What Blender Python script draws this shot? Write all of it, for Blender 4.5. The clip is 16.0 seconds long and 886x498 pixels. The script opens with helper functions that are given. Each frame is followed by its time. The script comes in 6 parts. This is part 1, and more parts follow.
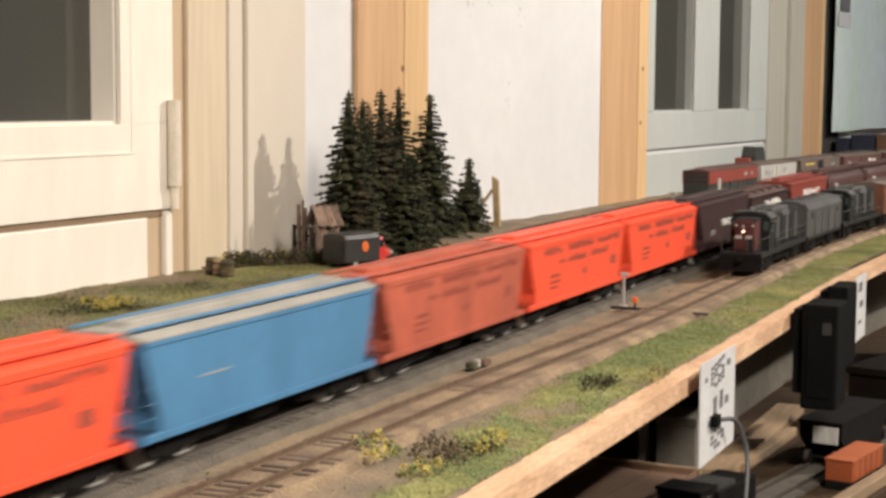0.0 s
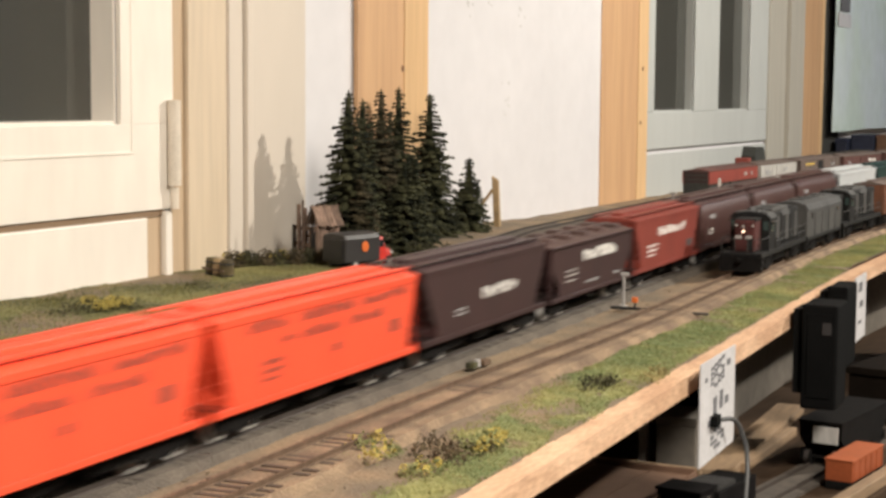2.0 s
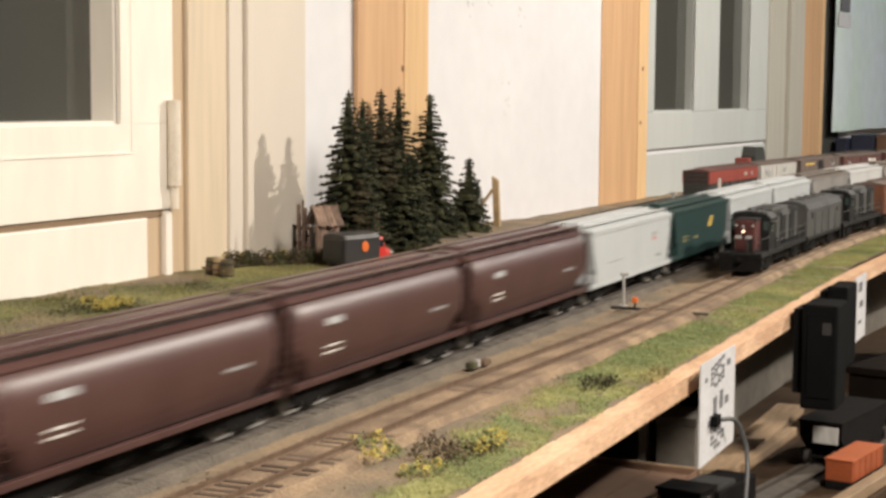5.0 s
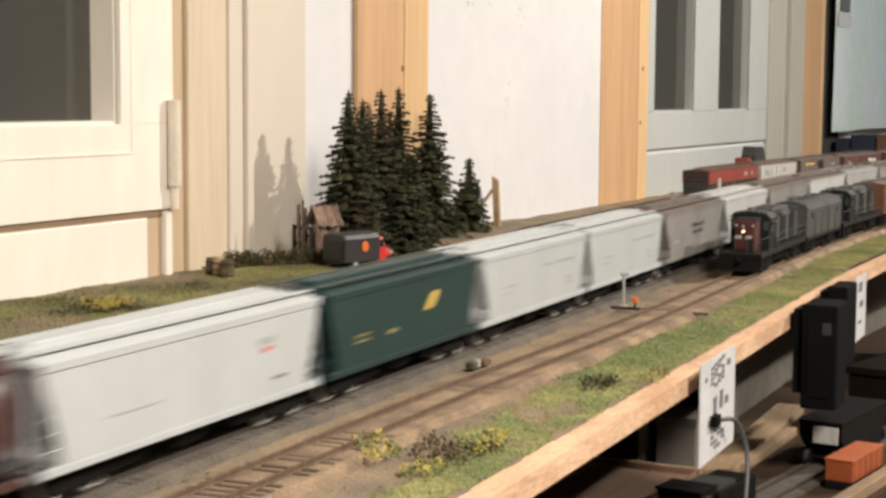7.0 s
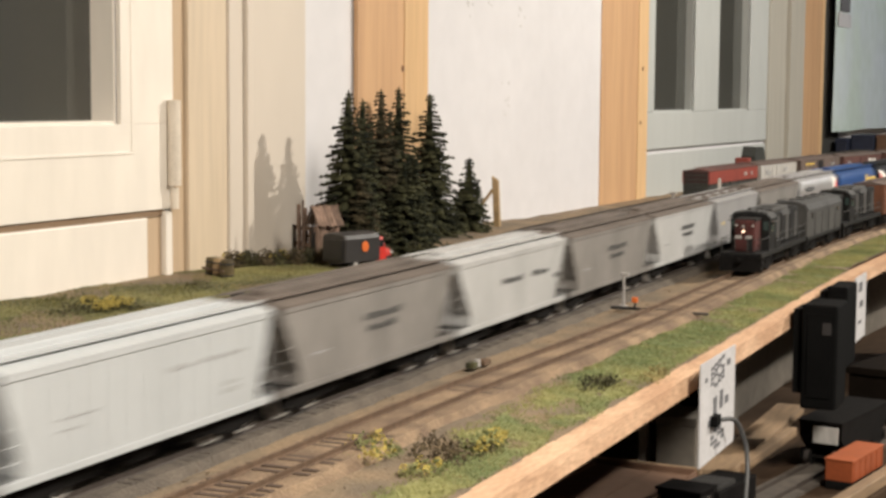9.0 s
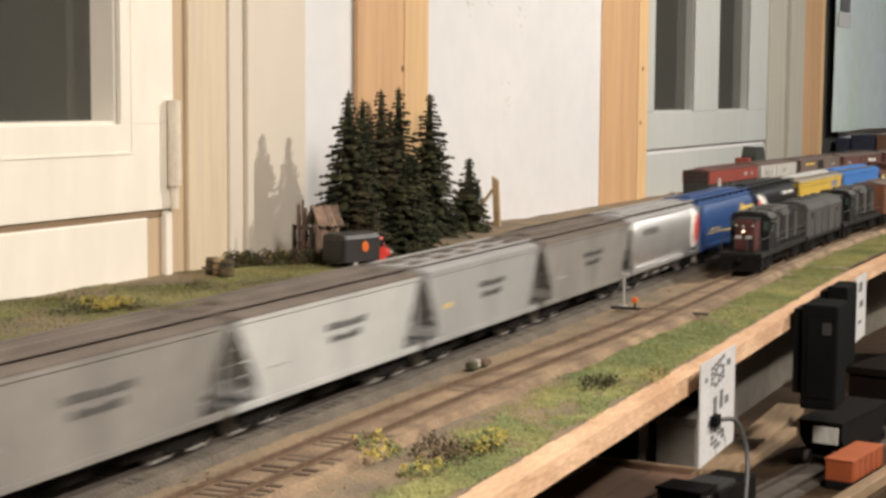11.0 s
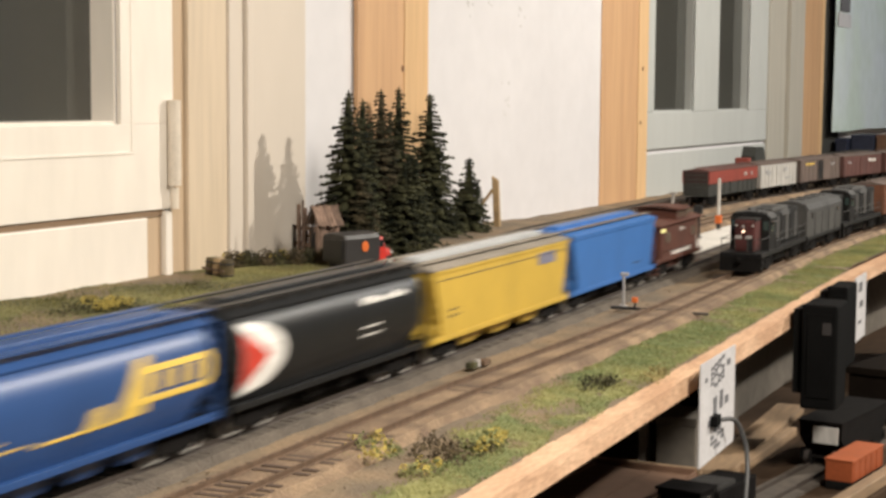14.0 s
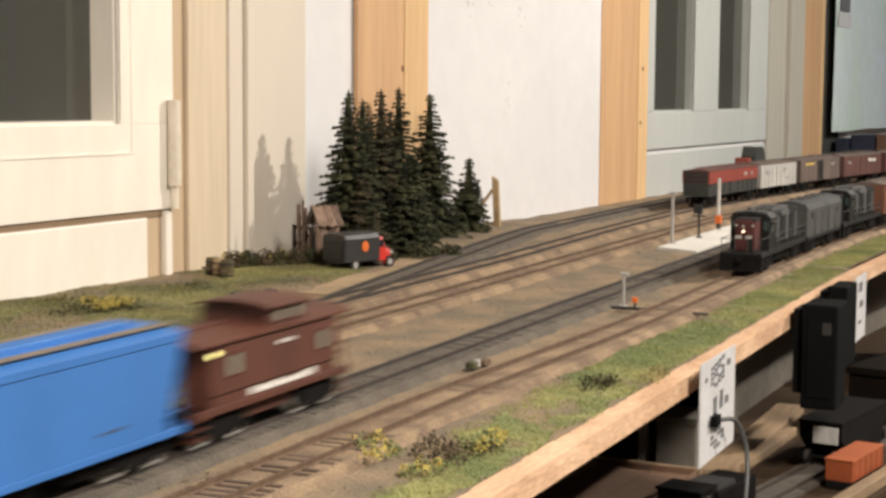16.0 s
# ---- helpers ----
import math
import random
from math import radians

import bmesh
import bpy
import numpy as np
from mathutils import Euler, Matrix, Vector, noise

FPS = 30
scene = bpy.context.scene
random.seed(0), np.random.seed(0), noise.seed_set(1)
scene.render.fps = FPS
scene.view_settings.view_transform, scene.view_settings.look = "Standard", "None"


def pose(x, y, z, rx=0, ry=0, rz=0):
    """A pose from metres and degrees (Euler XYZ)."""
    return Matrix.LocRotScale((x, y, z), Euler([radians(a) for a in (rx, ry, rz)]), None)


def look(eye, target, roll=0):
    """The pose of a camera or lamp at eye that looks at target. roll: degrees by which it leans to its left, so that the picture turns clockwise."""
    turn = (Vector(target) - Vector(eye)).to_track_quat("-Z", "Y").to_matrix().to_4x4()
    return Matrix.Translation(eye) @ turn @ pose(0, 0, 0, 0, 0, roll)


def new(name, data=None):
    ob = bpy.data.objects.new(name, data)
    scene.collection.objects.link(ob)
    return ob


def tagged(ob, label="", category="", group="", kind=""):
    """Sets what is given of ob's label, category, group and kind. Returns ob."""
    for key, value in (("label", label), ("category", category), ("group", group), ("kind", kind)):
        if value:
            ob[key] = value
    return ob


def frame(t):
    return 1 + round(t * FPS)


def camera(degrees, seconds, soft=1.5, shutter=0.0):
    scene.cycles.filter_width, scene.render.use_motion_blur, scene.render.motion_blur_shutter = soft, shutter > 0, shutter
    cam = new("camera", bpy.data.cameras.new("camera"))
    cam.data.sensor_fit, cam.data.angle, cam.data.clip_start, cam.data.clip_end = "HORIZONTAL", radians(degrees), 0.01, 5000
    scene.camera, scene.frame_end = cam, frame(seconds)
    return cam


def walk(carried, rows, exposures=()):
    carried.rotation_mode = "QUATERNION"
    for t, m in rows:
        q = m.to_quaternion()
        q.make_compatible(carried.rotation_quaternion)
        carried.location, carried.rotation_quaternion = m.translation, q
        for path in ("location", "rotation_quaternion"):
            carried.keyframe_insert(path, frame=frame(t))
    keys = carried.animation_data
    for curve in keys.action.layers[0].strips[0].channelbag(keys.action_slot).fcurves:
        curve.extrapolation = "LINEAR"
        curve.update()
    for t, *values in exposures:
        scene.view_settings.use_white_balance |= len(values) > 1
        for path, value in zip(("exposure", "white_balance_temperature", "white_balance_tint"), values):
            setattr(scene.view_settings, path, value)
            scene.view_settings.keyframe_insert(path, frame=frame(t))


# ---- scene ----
# model railway on a shelf along a panelled wall; rail top of the main track is z = 0
cam = camera(30.57, 16.0, soft=3.0, shutter=1.4)
EYE = (0.3439, 0.0, 0.1384)
YAW, PITCH = radians(23.163), radians(5.469)
AIM = (EYE[0] - math.sin(YAW) * math.cos(PITCH), math.cos(YAW) * math.cos(PITCH), EYE[2] - math.sin(PITCH))
CAMERA_POSE = look(EYE, AIM, 0.414)
walk(cam, [(0.0, CAMERA_POSE), (16.0, CAMERA_POSE)], exposures=[(0.0, 0.0), (2.5, 0.0), (4.0, 0.05), (6.5, 0.09), (7.5, -0.02), (9.0, -0.08), (11.5, -0.07), (13.5, -0.05), (15.0, -0.02), (16.0, 0.0)])

# ---------------------------------------------------------------- light
world = bpy.data.worlds.new("night")
scene.world = world
world.use_nodes = True
world.node_tree.nodes["Background"].inputs[0].default_value = (0.02, 0.024, 0.03, 1)
world.node_tree.nodes["Background"].inputs[1].default_value = 0.3
CEILING_Z, FLOOR_Z = 1.35, -1.1


def lamp(name, place, watts, colour, size):
    data = bpy.data.lights.new(name, "AREA")
    data.shape, data.size, data.energy, data.color = "DISK", size, watts, colour
    ob = new(name, data)
    ob.matrix_world = pose(*place)
    return ob


# unseen soft lamps, added to fill the far and near ends with light
FILL_LAMPS = [((1.15, 3.7, CEILING_Z - 0.06), 21, (0.92, 0.96, 1.0), 0.30),
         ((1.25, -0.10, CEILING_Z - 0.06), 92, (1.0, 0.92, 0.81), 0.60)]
for place, watts, colour, size in FILL_LAMPS:
    lamp("fill_light", place, watts, colour, size)
# spotlight over the aisle, aimed at the near end of the scene
SPOT_AT = (1.20, 2.28, 1.02)
spot = bpy.data.lights.new("spot_light", "SPOT")
spot.energy, spot.color, spot.spot_size, spot.spot_blend, spot.shadow_soft_size = 144, (1.0, 0.925, 0.81), radians(150), 1.0, 0.03
new("spot_light", spot).matrix_world = look(SPOT_AT, (-0.30, 1.65, 0.05))


# ---------------------------------------------------------------- materials
def mat(name, colour, rough=0.6, metal=0.0, vary=0.25, scale=60.0, bump=0.1, fine=8.0, tint=None, spec=0.5, streak=None):
    """Principled surface with large blotches, fine grain and relief; tint is the second colour of the blotches."""
    m = bpy.data.materials.new(name)
    m.use_nodes = True
    nt = m.node_tree
    N, L = nt.nodes, nt.links
    b = N["Principled BSDF"]
    b.inputs["Roughness"].default_value, b.inputs["Metallic"].default_value = rough, metal
    b.inputs["Specular IOR Level"].default_value = spec
    co = N.new("ShaderNodeTexCoord")
    mp = N.new("ShaderNodeMapping")
    L.new(co.outputs["Object"], mp.inputs["Vector"])
    if streak:
        mp.inputs["Scale"].default_value = streak
    n1, n2 = N.new("ShaderNodeTexNoise"), N.new("ShaderNodeTexNoise")
    n1.inputs["Scale"].default_value, n1.inputs["Detail"].default_value = scale, 5
    n2.inputs["Scale"].default_value, n2.inputs["Detail"].default_value = scale * fine, 3
    L.new(mp.outputs[0], n1.inputs["Vector"])
    L.new(mp.outputs[0], n2.inputs["Vector"])
    c1 = colour
    c2 = tint or tuple(max(0.0, c * (1 - vary)) for c in colour)
    ramp = N.new("ShaderNodeValToRGB")
    ramp.color_ramp.elements[0].position, ramp.color_ramp.elements[1].position = 0.38, 0.64
    ramp.color_ramp.elements[0].color, ramp.color_ramp.elements[1].color = (*c2, 1), (*c1, 1)
    L.new(n1.outputs[0], ramp.inputs[0])
    mix = N.new("ShaderNodeMix")
    mix.data_type, mix.blend_type = "RGBA", "MULTIPLY"
    mix.inputs[0].default_value = min(1.0, vary * 1.6)
    g = N.new("ShaderNodeValToRGB")
    g.color_ramp.elements[0].position, g.color_ramp.elements[1].position = 0.3, 0.7
    g.color_ramp.elements[0].color, g.color_ramp.elements[1].color = (0.55, 0.55, 0.55, 1), (1.25, 1.25, 1.25, 1)
    L.new(n2.outputs[0], g.inputs[0])
    L.new(ramp.outputs[0], mix.inputs[6])
    L.new(g.outputs[0], mix.inputs[7])
    L.new(mix.outputs[2], b.inputs["Base Color"])
    if bump:
        bm_ = N.new("ShaderNodeBump")
        bm_.inputs["Strength"].default_value, bm_.inputs["Distance"].default_value = bump, 0.001
        L.new(n2.outputs[0], bm_.inputs["Height"])
        L.new(bm_.outputs[0], b.inputs["Normal"])
    return m


def glow(name, colour, strength):
    m = bpy.data.materials.new(name)
    m.use_nodes = True
    b = m.node_tree.nodes["Principled BSDF"]
    b.inputs["Base Color"].default_value = (*colour, 1)
    b.inputs["Emission Color"].default_value, b.inputs["Emission Strength"].default_value = (*colour, 1), strength
    return m


def glass(name):
    m = bpy.data.materials.new(name)
    m.use_nodes = True
    b = m.node_tree.nodes["Principled BSDF"]
    # dark tint: the night outside is put into the glass itself
    b.inputs["Base Color"].default_value = (0.10, 0.10, 0.09, 1)
    b.inputs["Roughness"].default_value, b.inputs["Transmission Weight"].default_value, b.inputs["IOR"].default_value = 0.04, 0.6, 1.45
    return m


PAINT_WHITE = mat("white_window_paint", (0.83, 0.77, 0.69), 0.42, vary=0.06, scale=6, bump=0.05, streak=(1, 1, 0.3))
PAINT_CREAM = mat("cream_panel_paint", (0.62, 0.55, 0.47), 0.55, vary=0.04, scale=5, bump=0.05, streak=(1, 1, 0.2))
# cool white greyed: the far end's weaker light is put into this colour
PAINT_COOL_DIM = mat("dimmed_cool_white_paint", (0.47, 0.485, 0.47), 0.42, vary=0.05, scale=6, bump=0.05, streak=(1, 1, 0.3))
BOARD_WHITE = mat("white_wallboard", (0.66, 0.645, 0.66), 0.7, vary=0.05, scale=4, bump=0.08)
WOOD_STUD = mat("planed_pine_stud", (0.56, 0.345, 0.185), 0.6, vary=0.12, scale=22, bump=0.1, streak=(1, 1, 0.05), tint=(0.50, 0.30, 0.16))
WOOD_STUD_LIGHT = mat("light_planed_pine", (0.66, 0.44, 0.235), 0.6, vary=0.12, scale=26, bump=0.1, streak=(1, 1, 0.05), tint=(0.60, 0.39, 0.20))
# bare wood darkened to carry the shade of a deeper recess
WOOD_GAP = mat("shaded_bare_wood", (0.25, 0.165, 0.10), 0.8, vary=0.15, scale=20, bump=0.1, streak=(0.1, 1, 1))
# pale pine toned down: the casing's shadow is painted into the rebate wood
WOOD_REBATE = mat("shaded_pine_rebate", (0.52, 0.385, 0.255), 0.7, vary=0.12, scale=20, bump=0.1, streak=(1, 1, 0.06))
WOOD_STUD_PALE = mat("pale_pine_trim", (0.66, 0.54, 0.40), 0.6, vary=0.10, scale=20, bump=0.1, streak=(1, 1, 0.06))
POST_GREY = mat("greyish_post_paint", (0.42, 0.395, 0.34), 0.6, vary=0.08, scale=10, bump=0.1, streak=(1, 1, 0.1))
WOOD_EDGE = mat("pine_fascia", (0.68, 0.45, 0.29), 0.7, vary=0.2, scale=60, bump=0.5, streak=(1, 0.25, 1), tint=(0.50, 0.30, 0.18))
CARD = mat("brown_cardboard", (0.15, 0.082, 0.050), 0.8, vary=0.15, scale=14)
FLOOR_MAT = mat("grey_concrete_floor", (0.17, 0.15, 0.13), 0.8, vary=0.25, scale=3)
CEIL_MAT = mat("ceiling_board", (0.45, 0.41, 0.36), 0.8, vary=0.08, scale=3)
ROOM_WALL = mat("room_wall_paint", (0.50, 0.46, 0.41), 0.8, vary=0.1, scale=3)
# darkness put into colour: night behind the panes, shade beside the paper
PAINTED_DARK = mat("painted_darkness", (0.050, 0.048, 0.041), 0.7, vary=0.3, scale=9, streak=(3, 1, 0.2))
BACK_BAR = mat("dark_bar_paint", (0.028, 0.026, 0.023), 0.6, vary=0.15, scale=9)
GLASS = glass("window_glass")
HINGE = mat("painted_hinge", (0.72, 0.64, 0.54), 0.4, vary=0.1, scale=60)

GROUND = mat("sandy_scenic_ground", (0.262, 0.186, 0.112), 0.95, vary=0.4, scale=24, bump=0.9, fine=24, tint=(0.158, 0.122, 0.084))
BALLAST_DARK = mat("dark_grey_ballast", (0.125, 0.102, 0.080), 0.95, vary=0.35, scale=50, bump=1.0, fine=14, tint=(0.085, 0.07, 0.056))
BALLAST_BROWN = mat("rusty_brown_ballast", (0.30, 0.21, 0.13), 0.95, vary=0.4, scale=34, bump=1.0, fine=20, tint=(0.15, 0.10, 0.066))
TIE = mat("weathered_tie", (0.082, 0.066, 0.052), 0.9, vary=0.35, scale=120)
TIE_PALE = mat("faded_brown_tie", (0.085, 0.054, 0.036), 0.9, vary=0.4, scale=100)
RAIL = mat("weathered_rail", (0.055, 0.044, 0.037), 0.7, metal=0.0, vary=0.25, scale=150, spec=0.25)
RAIL_RUST = mat("rusty_rail", (0.135, 0.088, 0.058), 0.8, metal=0.0, vary=0.3, scale=150, spec=0.2)


# ---------------------------------------------------------------- mesh helpers
def box(bm, x0, x1, y0, y1, z0, z1, bevel=0.0):
    vs = [bm.verts.new((x, y, z)) for z in (z0, z1) for y in (y0, y1) for x in (x0, x1)]
    fs = [bm.faces.new([vs[i] for i in f]) for f in ((0, 2, 3, 1), (4, 5, 7, 6), (0, 1, 5, 4), (2, 6, 7, 3), (0, 4, 6, 2), (1, 3, 7, 5))]
    if bevel:
        es = list({e for f in fs for e in f.edges})
        bmesh.ops.bevel(bm, geom=es, offset=bevel, segments=2, affect="EDGES", profile=0.6)
    return bm


def rod(bm, a, b, r, n=8, r2=None):
    a, b = Vector(a), Vector(b)
    q = (b - a).to_track_quat("Z", "Y").to_matrix()
    r2 = r if r2 is None else r2
    lo = [bm.verts.new(a + q @ Vector((r * math.cos(2 * math.pi * i / n), r * math.sin(2 * math.pi * i / n), 0))) for i in range(n)]
    hi = [bm.verts.new(b + q @ Vector((r2 * math.cos(2 * math.pi * i / n), r2 * math.sin(2 * math.pi * i / n), 0))) for i in range(n)]
    for i in range(n):
        j = (i + 1) % n
        bm.faces.new((lo[i], lo[j], hi[j], hi[i]))
    bm.faces.new(lo[::-1])
    bm.faces.new(hi)
    return bm


def loft(bm, rings, cap=True, closed=True):
    """Skin a list of rings with equally many points."""
    vr = [[bm.verts.new(p) for p in ring] for ring in rings]
    n = len(rings[0])
    for a, b in zip(vr, vr[1:]):
        for i in range(n if closed else n - 1):
            j = (i + 1) % n
            bm.faces.new((a[i], a[j], b[j], b[i]))
    if cap:
        bm.faces.new(vr[0][::-1])
        bm.faces.new(vr[-1])
    return bm


def mesh_of(name, bm, material, smooth=False):
    bmesh.ops.recalc_face_normals(bm, faces=bm.faces[:])
    me = bpy.data.meshes.new(name)
    bm.to_mesh(me)
    bm.free()
    me.materials.append(material)
    if smooth:
        me.polygons.foreach_set("use_smooth", [True] * len(me.polygons))
    return me


def part(name, bm, material, parent=None, label="", smooth=False):
    ob = new(name, mesh_of(name, bm, material, smooth))
    if parent:
        ob.parent = parent
    if label:
        ob["label"] = label
    return ob


def thing(name, label, category, m=None, group=""):
    ob = tagged(new(name), label, category, group)
    ob.empty_display_size = 0.02
    if m is not None:
        ob.matrix_world = m
    return ob


def structure(name, bm, material, label, m=None):
    ob = part(name, bm, material)
    if m is not None:
        ob.matrix_world = m
    return tagged(ob, label, kind="structure")


NB = bmesh.new

# ---------------------------------------------------------------- room shell
WALL = Matrix(((0.04604, -0.99894, 0, -0.358), (0.99894, 0.04604, 0, 0.88), (0, 0, 1, 0), (0, 0, 0, 1)))  # local: along, into the wall, up


def wbox(bm, s0, s1, o0, o1, h0, h1, bevel=0.0):
    """A box on the long wall: s along it, o out into the room, h above the rail."""
    return box(bm, s0, s1, -o1, -o0, h0, h1, bevel)


S0, S1 = -7.5, 7.5
H0, H1 = FLOOR_Z, CEILING_Z
structure("floor", box(NB(), -1.2, 4.2, -6.6, 8.6, FLOOR_Z - 0.1, FLOOR_Z), FLOOR_MAT, "dull grey concrete floor of the train room")
structure("ceiling", box(NB(), -1.2, 4.2, -6.6, 8.6, CEILING_Z, CEILING_Z + 0.08), CEIL_MAT, "plain pale ceiling")
structure("wall_east", box(NB(), 3.6, 3.7, -6.5, 8.5, FLOOR_Z, CEILING_Z), ROOM_WALL, "plain painted room wall")
structure("wall_south", box(NB(), -1.1, 3.6, -6.5, -6.4, FLOOR_Z, CEILING_Z), ROOM_WALL, "plain painted room wall")
structure("wall_north", box(NB(), -1.1, 3.6, 8.4, 8.5, FLOOR_Z, CEILING_Z), ROOM_WALL, "plain painted room wall")

WINDOWS = [(-0.36, 0.135, "window_1"), (1.375, 1.568, "window_2"), (1.697, 1.883, "window_3")]
WIN_LO, WIN_HI = 0.1142, 1.0
bm = NB()
marks = [S0]
for a, b, _ in WINDOWS:
    marks += [a, b]
marks.append(S1)
for a, b in zip(marks[0::2], marks[1::2]):
    wbox(bm, a, b, -0.14, -0.004, H0, H1)
for a, b, _ in WINDOWS:
    wbox(bm, a, b, -0.14, -0.004, H0, WIN_LO)
    wbox(bm, a, b, -0.14, -0.004, WIN_HI, H1)
wall_west = structure("wall_west", bm, BOARD_WHITE, "white panelled wall behind the layout, with windows", WALL)


def wall_piece(name, material, label, *boxes, bevel=0.0015):
    bm = NB()
    for b in boxes:
        wbox(bm, *b, bevel=bevel)
    return structure(name, bm, material, label, WALL)


# left casement with its frame
wall_piece("trim_casement", PAINT_WHITE, "white painted casement window frame",
           (-0.42, 0.201, -0.003, 0.001, 0.048, 0.1142), (0.135, 0.201, -0.003, 0.001, 0.1143, 1.05), (-0.42, -0.36, -0.003, 0.001, 0.1143, 1.05), bevel=0.0003)
wall_piece("trim_bead", PAINT_WHITE, "narrow white bead around the casement glass", (0.147, 0.150, 0.001, 0.0016, 0.094, 1.0), (-0.36, 0.150, 0.001, 0.0016, 0.0915, 0.0938), bevel=0.0005)
wall_piece("trim_apron", PAINT_WHITE, "white painted board under the casement", (-0.6, 0.168, -0.003, 0.0, -0.12, 0.0425))
wall_piece("trim_gap", WOOD_GAP, "bare wood in the gap under the casement, darkened for the recess shade", (-0.6, 0.19, -0.003, -0.001, 0.0424, 0.0482), bevel=0.0002)
# strip added in a shaded wood tone for the shadow beside the jamb
wall_piece("trim_jamb_back", WOOD_REBATE, "tan strip added for the shadow between the apron and the jamb strip", (0.1684, 0.1876, -0.0035, -0.002, -0.12, 0.0420), bevel=0.0002)
wall_piece("trim_jamb", PAINT_WHITE, "white painted jamb strip below the hinge", (0.188, 0.1965, -0.003, 0.003, -0.12, 0.046))
wall_piece("trim_rebate", WOOD_REBATE, "bare wood rebate beside the casement, shadow put into its colour", (0.2015, 0.220, -0.003, -0.002, -0.12, 1.1))
wall_piece("trim_post", WOOD_STUD_PALE, "pale bare wooden window post", (0.2205, 0.2755, -0.003, 0.002, -0.12, 1.1))
wall_piece("trim_moulding", PAINT_CREAM, "cream painted moulding", (0.276, 0.297, -0.003, 0.004, -0.12, 1.1), (0.2975, 0.307, -0.003, 0.008, -0.12, 1.1))
wall_piece("trim_cream_panel", PAINT_CREAM, "cream painted wall panel", (0.3075, 0.403, -0.003, 0.001, -0.12, 1.1))
wall_piece("trim_wallboard", BOARD_WHITE, "white wallboard between the studs, slightly scuffed", (0.6446, 1.153, -0.003, 0.0012, -0.015, 1.2))
for k, (a, b, c) in enumerate([(0.497, 0.5910, 0.644), (1.1535, 1.2985, 1.340), (2.2279, 2.408, 2.432)]):
    wall_piece("stud_%d" % (k + 1), WOOD_STUD, "broad planed pine board set flush in the wall", (a, b - 0.0004, -0.003, 0.002, -0.10, 1.3), bevel=0.0008)
    wall_piece("trim_stud_%d" % (k + 1), WOOD_STUD_LIGHT, "narrow lighter pine strip beside the board", (b + 0.0004, c, -0.003, 0.003, -0.10, 1.3), bevel=0.0012)
# flat dark strip painted where the paper's gap lies in shade
wall_piece("trim_gap_shade", PAINTED_DARK, "flat strip painted dark for the shade between board and hanging paper", (2.4325, 2.60, -0.0035, -0.001, 0.0, 1.3), bevel=0.0002)
wall_piece("trim_double_casement", PAINT_COOL_DIM, "white painted double casement frame",
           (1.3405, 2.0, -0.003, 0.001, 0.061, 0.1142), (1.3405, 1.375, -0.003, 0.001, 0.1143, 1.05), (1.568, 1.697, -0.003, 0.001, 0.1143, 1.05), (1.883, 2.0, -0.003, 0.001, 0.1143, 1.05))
wall_piece("trim_double_apron", PAINT_COOL_DIM, "white painted board under the double casement", (1.3405, 2.0, -0.003, 0.0, -0.1, 0.055))
wall_piece("trim_double_post", POST_GREY, "pale painted post beside the double casement", (2.001, 2.12, -0.003, 0.004, -0.1, 1.1), (2.1205, 2.2255, -0.003, 0.012, -0.1, 1.1))
for a, b, nm in WINDOWS:
    win = tagged(new(nm), "dark window pane in a deep reveal at night", "window", kind="structure")
    win.matrix_world = WALL
    bm = NB()
    for a0, b0, h0, h1 in ((a + 0.0006, a + 0.003, WIN_LO, WIN_HI), (b - 0.003, b - 0.0006, WIN_LO, WIN_HI), (a + 0.0032, b - 0.0032, WIN_LO - 0.0004, WIN_LO + 0.0025)):
        wbox(bm, a0, b0, -0.090, -0.0035, h0, h1)
    part("reveal_lining", bm, PAINT_WHITE if b - a > 0.3 else PAINT_COOL_DIM, win, "white painted reveal")
    pane = part("pane", wbox(NB(), a + 0.0032, b - 0.0032, *((-0.027, -0.024) if b - a > 0.3 else (-0.017, -0.014)), WIN_LO, WIN_HI), GLASS, win, "window glass tinted dark for the night outside")
    pane.visible_shadow = False
    bm = NB()
    wbox(bm, a - 0.02, b + 0.02, -0.14, -0.12, WIN_LO - 0.02, WIN_HI + 0.02)
    # no real shutter: a dark panel added as backdrop for the night
    part("shutter", bm, PAINTED_DARK, win, "dark panel added behind the glass for the night outside")
    for f in (0.1, 0.62, 0.93) if b - a > 0.3 else (0.55,):
        c = a + (b - a) * f
        part("back_bar", wbox(NB(), c - 0.012, c + 0.012, -0.118, -0.10, WIN_LO - 0.02, WIN_HI), BACK_BAR, win)
        part("back_strip", wbox(NB(), c + 0.020, c + 0.024, -0.118, -0.108, WIN_LO - 0.02, WIN_HI), BACK_BAR, win)

# ---------------------------------------------------------------- shelf and ground
RADIUS, SWEEP = 6.7, 0.36


def along(s, start):
    """Place and heading on a line that runs straight, then bends gently to the aisle side."""
    if s < start:
        return 0.0, s, 0.0
    a = min((s - start) / RADIUS, SWEEP)
    e = max(0.0, s - start - SWEEP * RADIUS)
    return RADIUS * (1 - math.cos(a)) + e * math.sin(a), start + RADIUS * math.sin(a) + e * math.cos(a), a


# tracks: offset across, where the bend starts, stretch
TRACKS = {"main": (0.0, 1.545), "front": (0.063, 1.30), "yard": (-0.100, 1.55), "middle": (-0.152, 1.55), "back": (-0.234, 99.0)}


def on_track(k, s, across=0.0):
    off, start = TRACKS[k]
    x, y, a = along(s, start)
    if k == "back":
        off += 0.046 * max(0.0, s - 2.1) + 0.080 * max(0.0, min(1.0, (1.58 - s) / 0.6)) ** 1.1
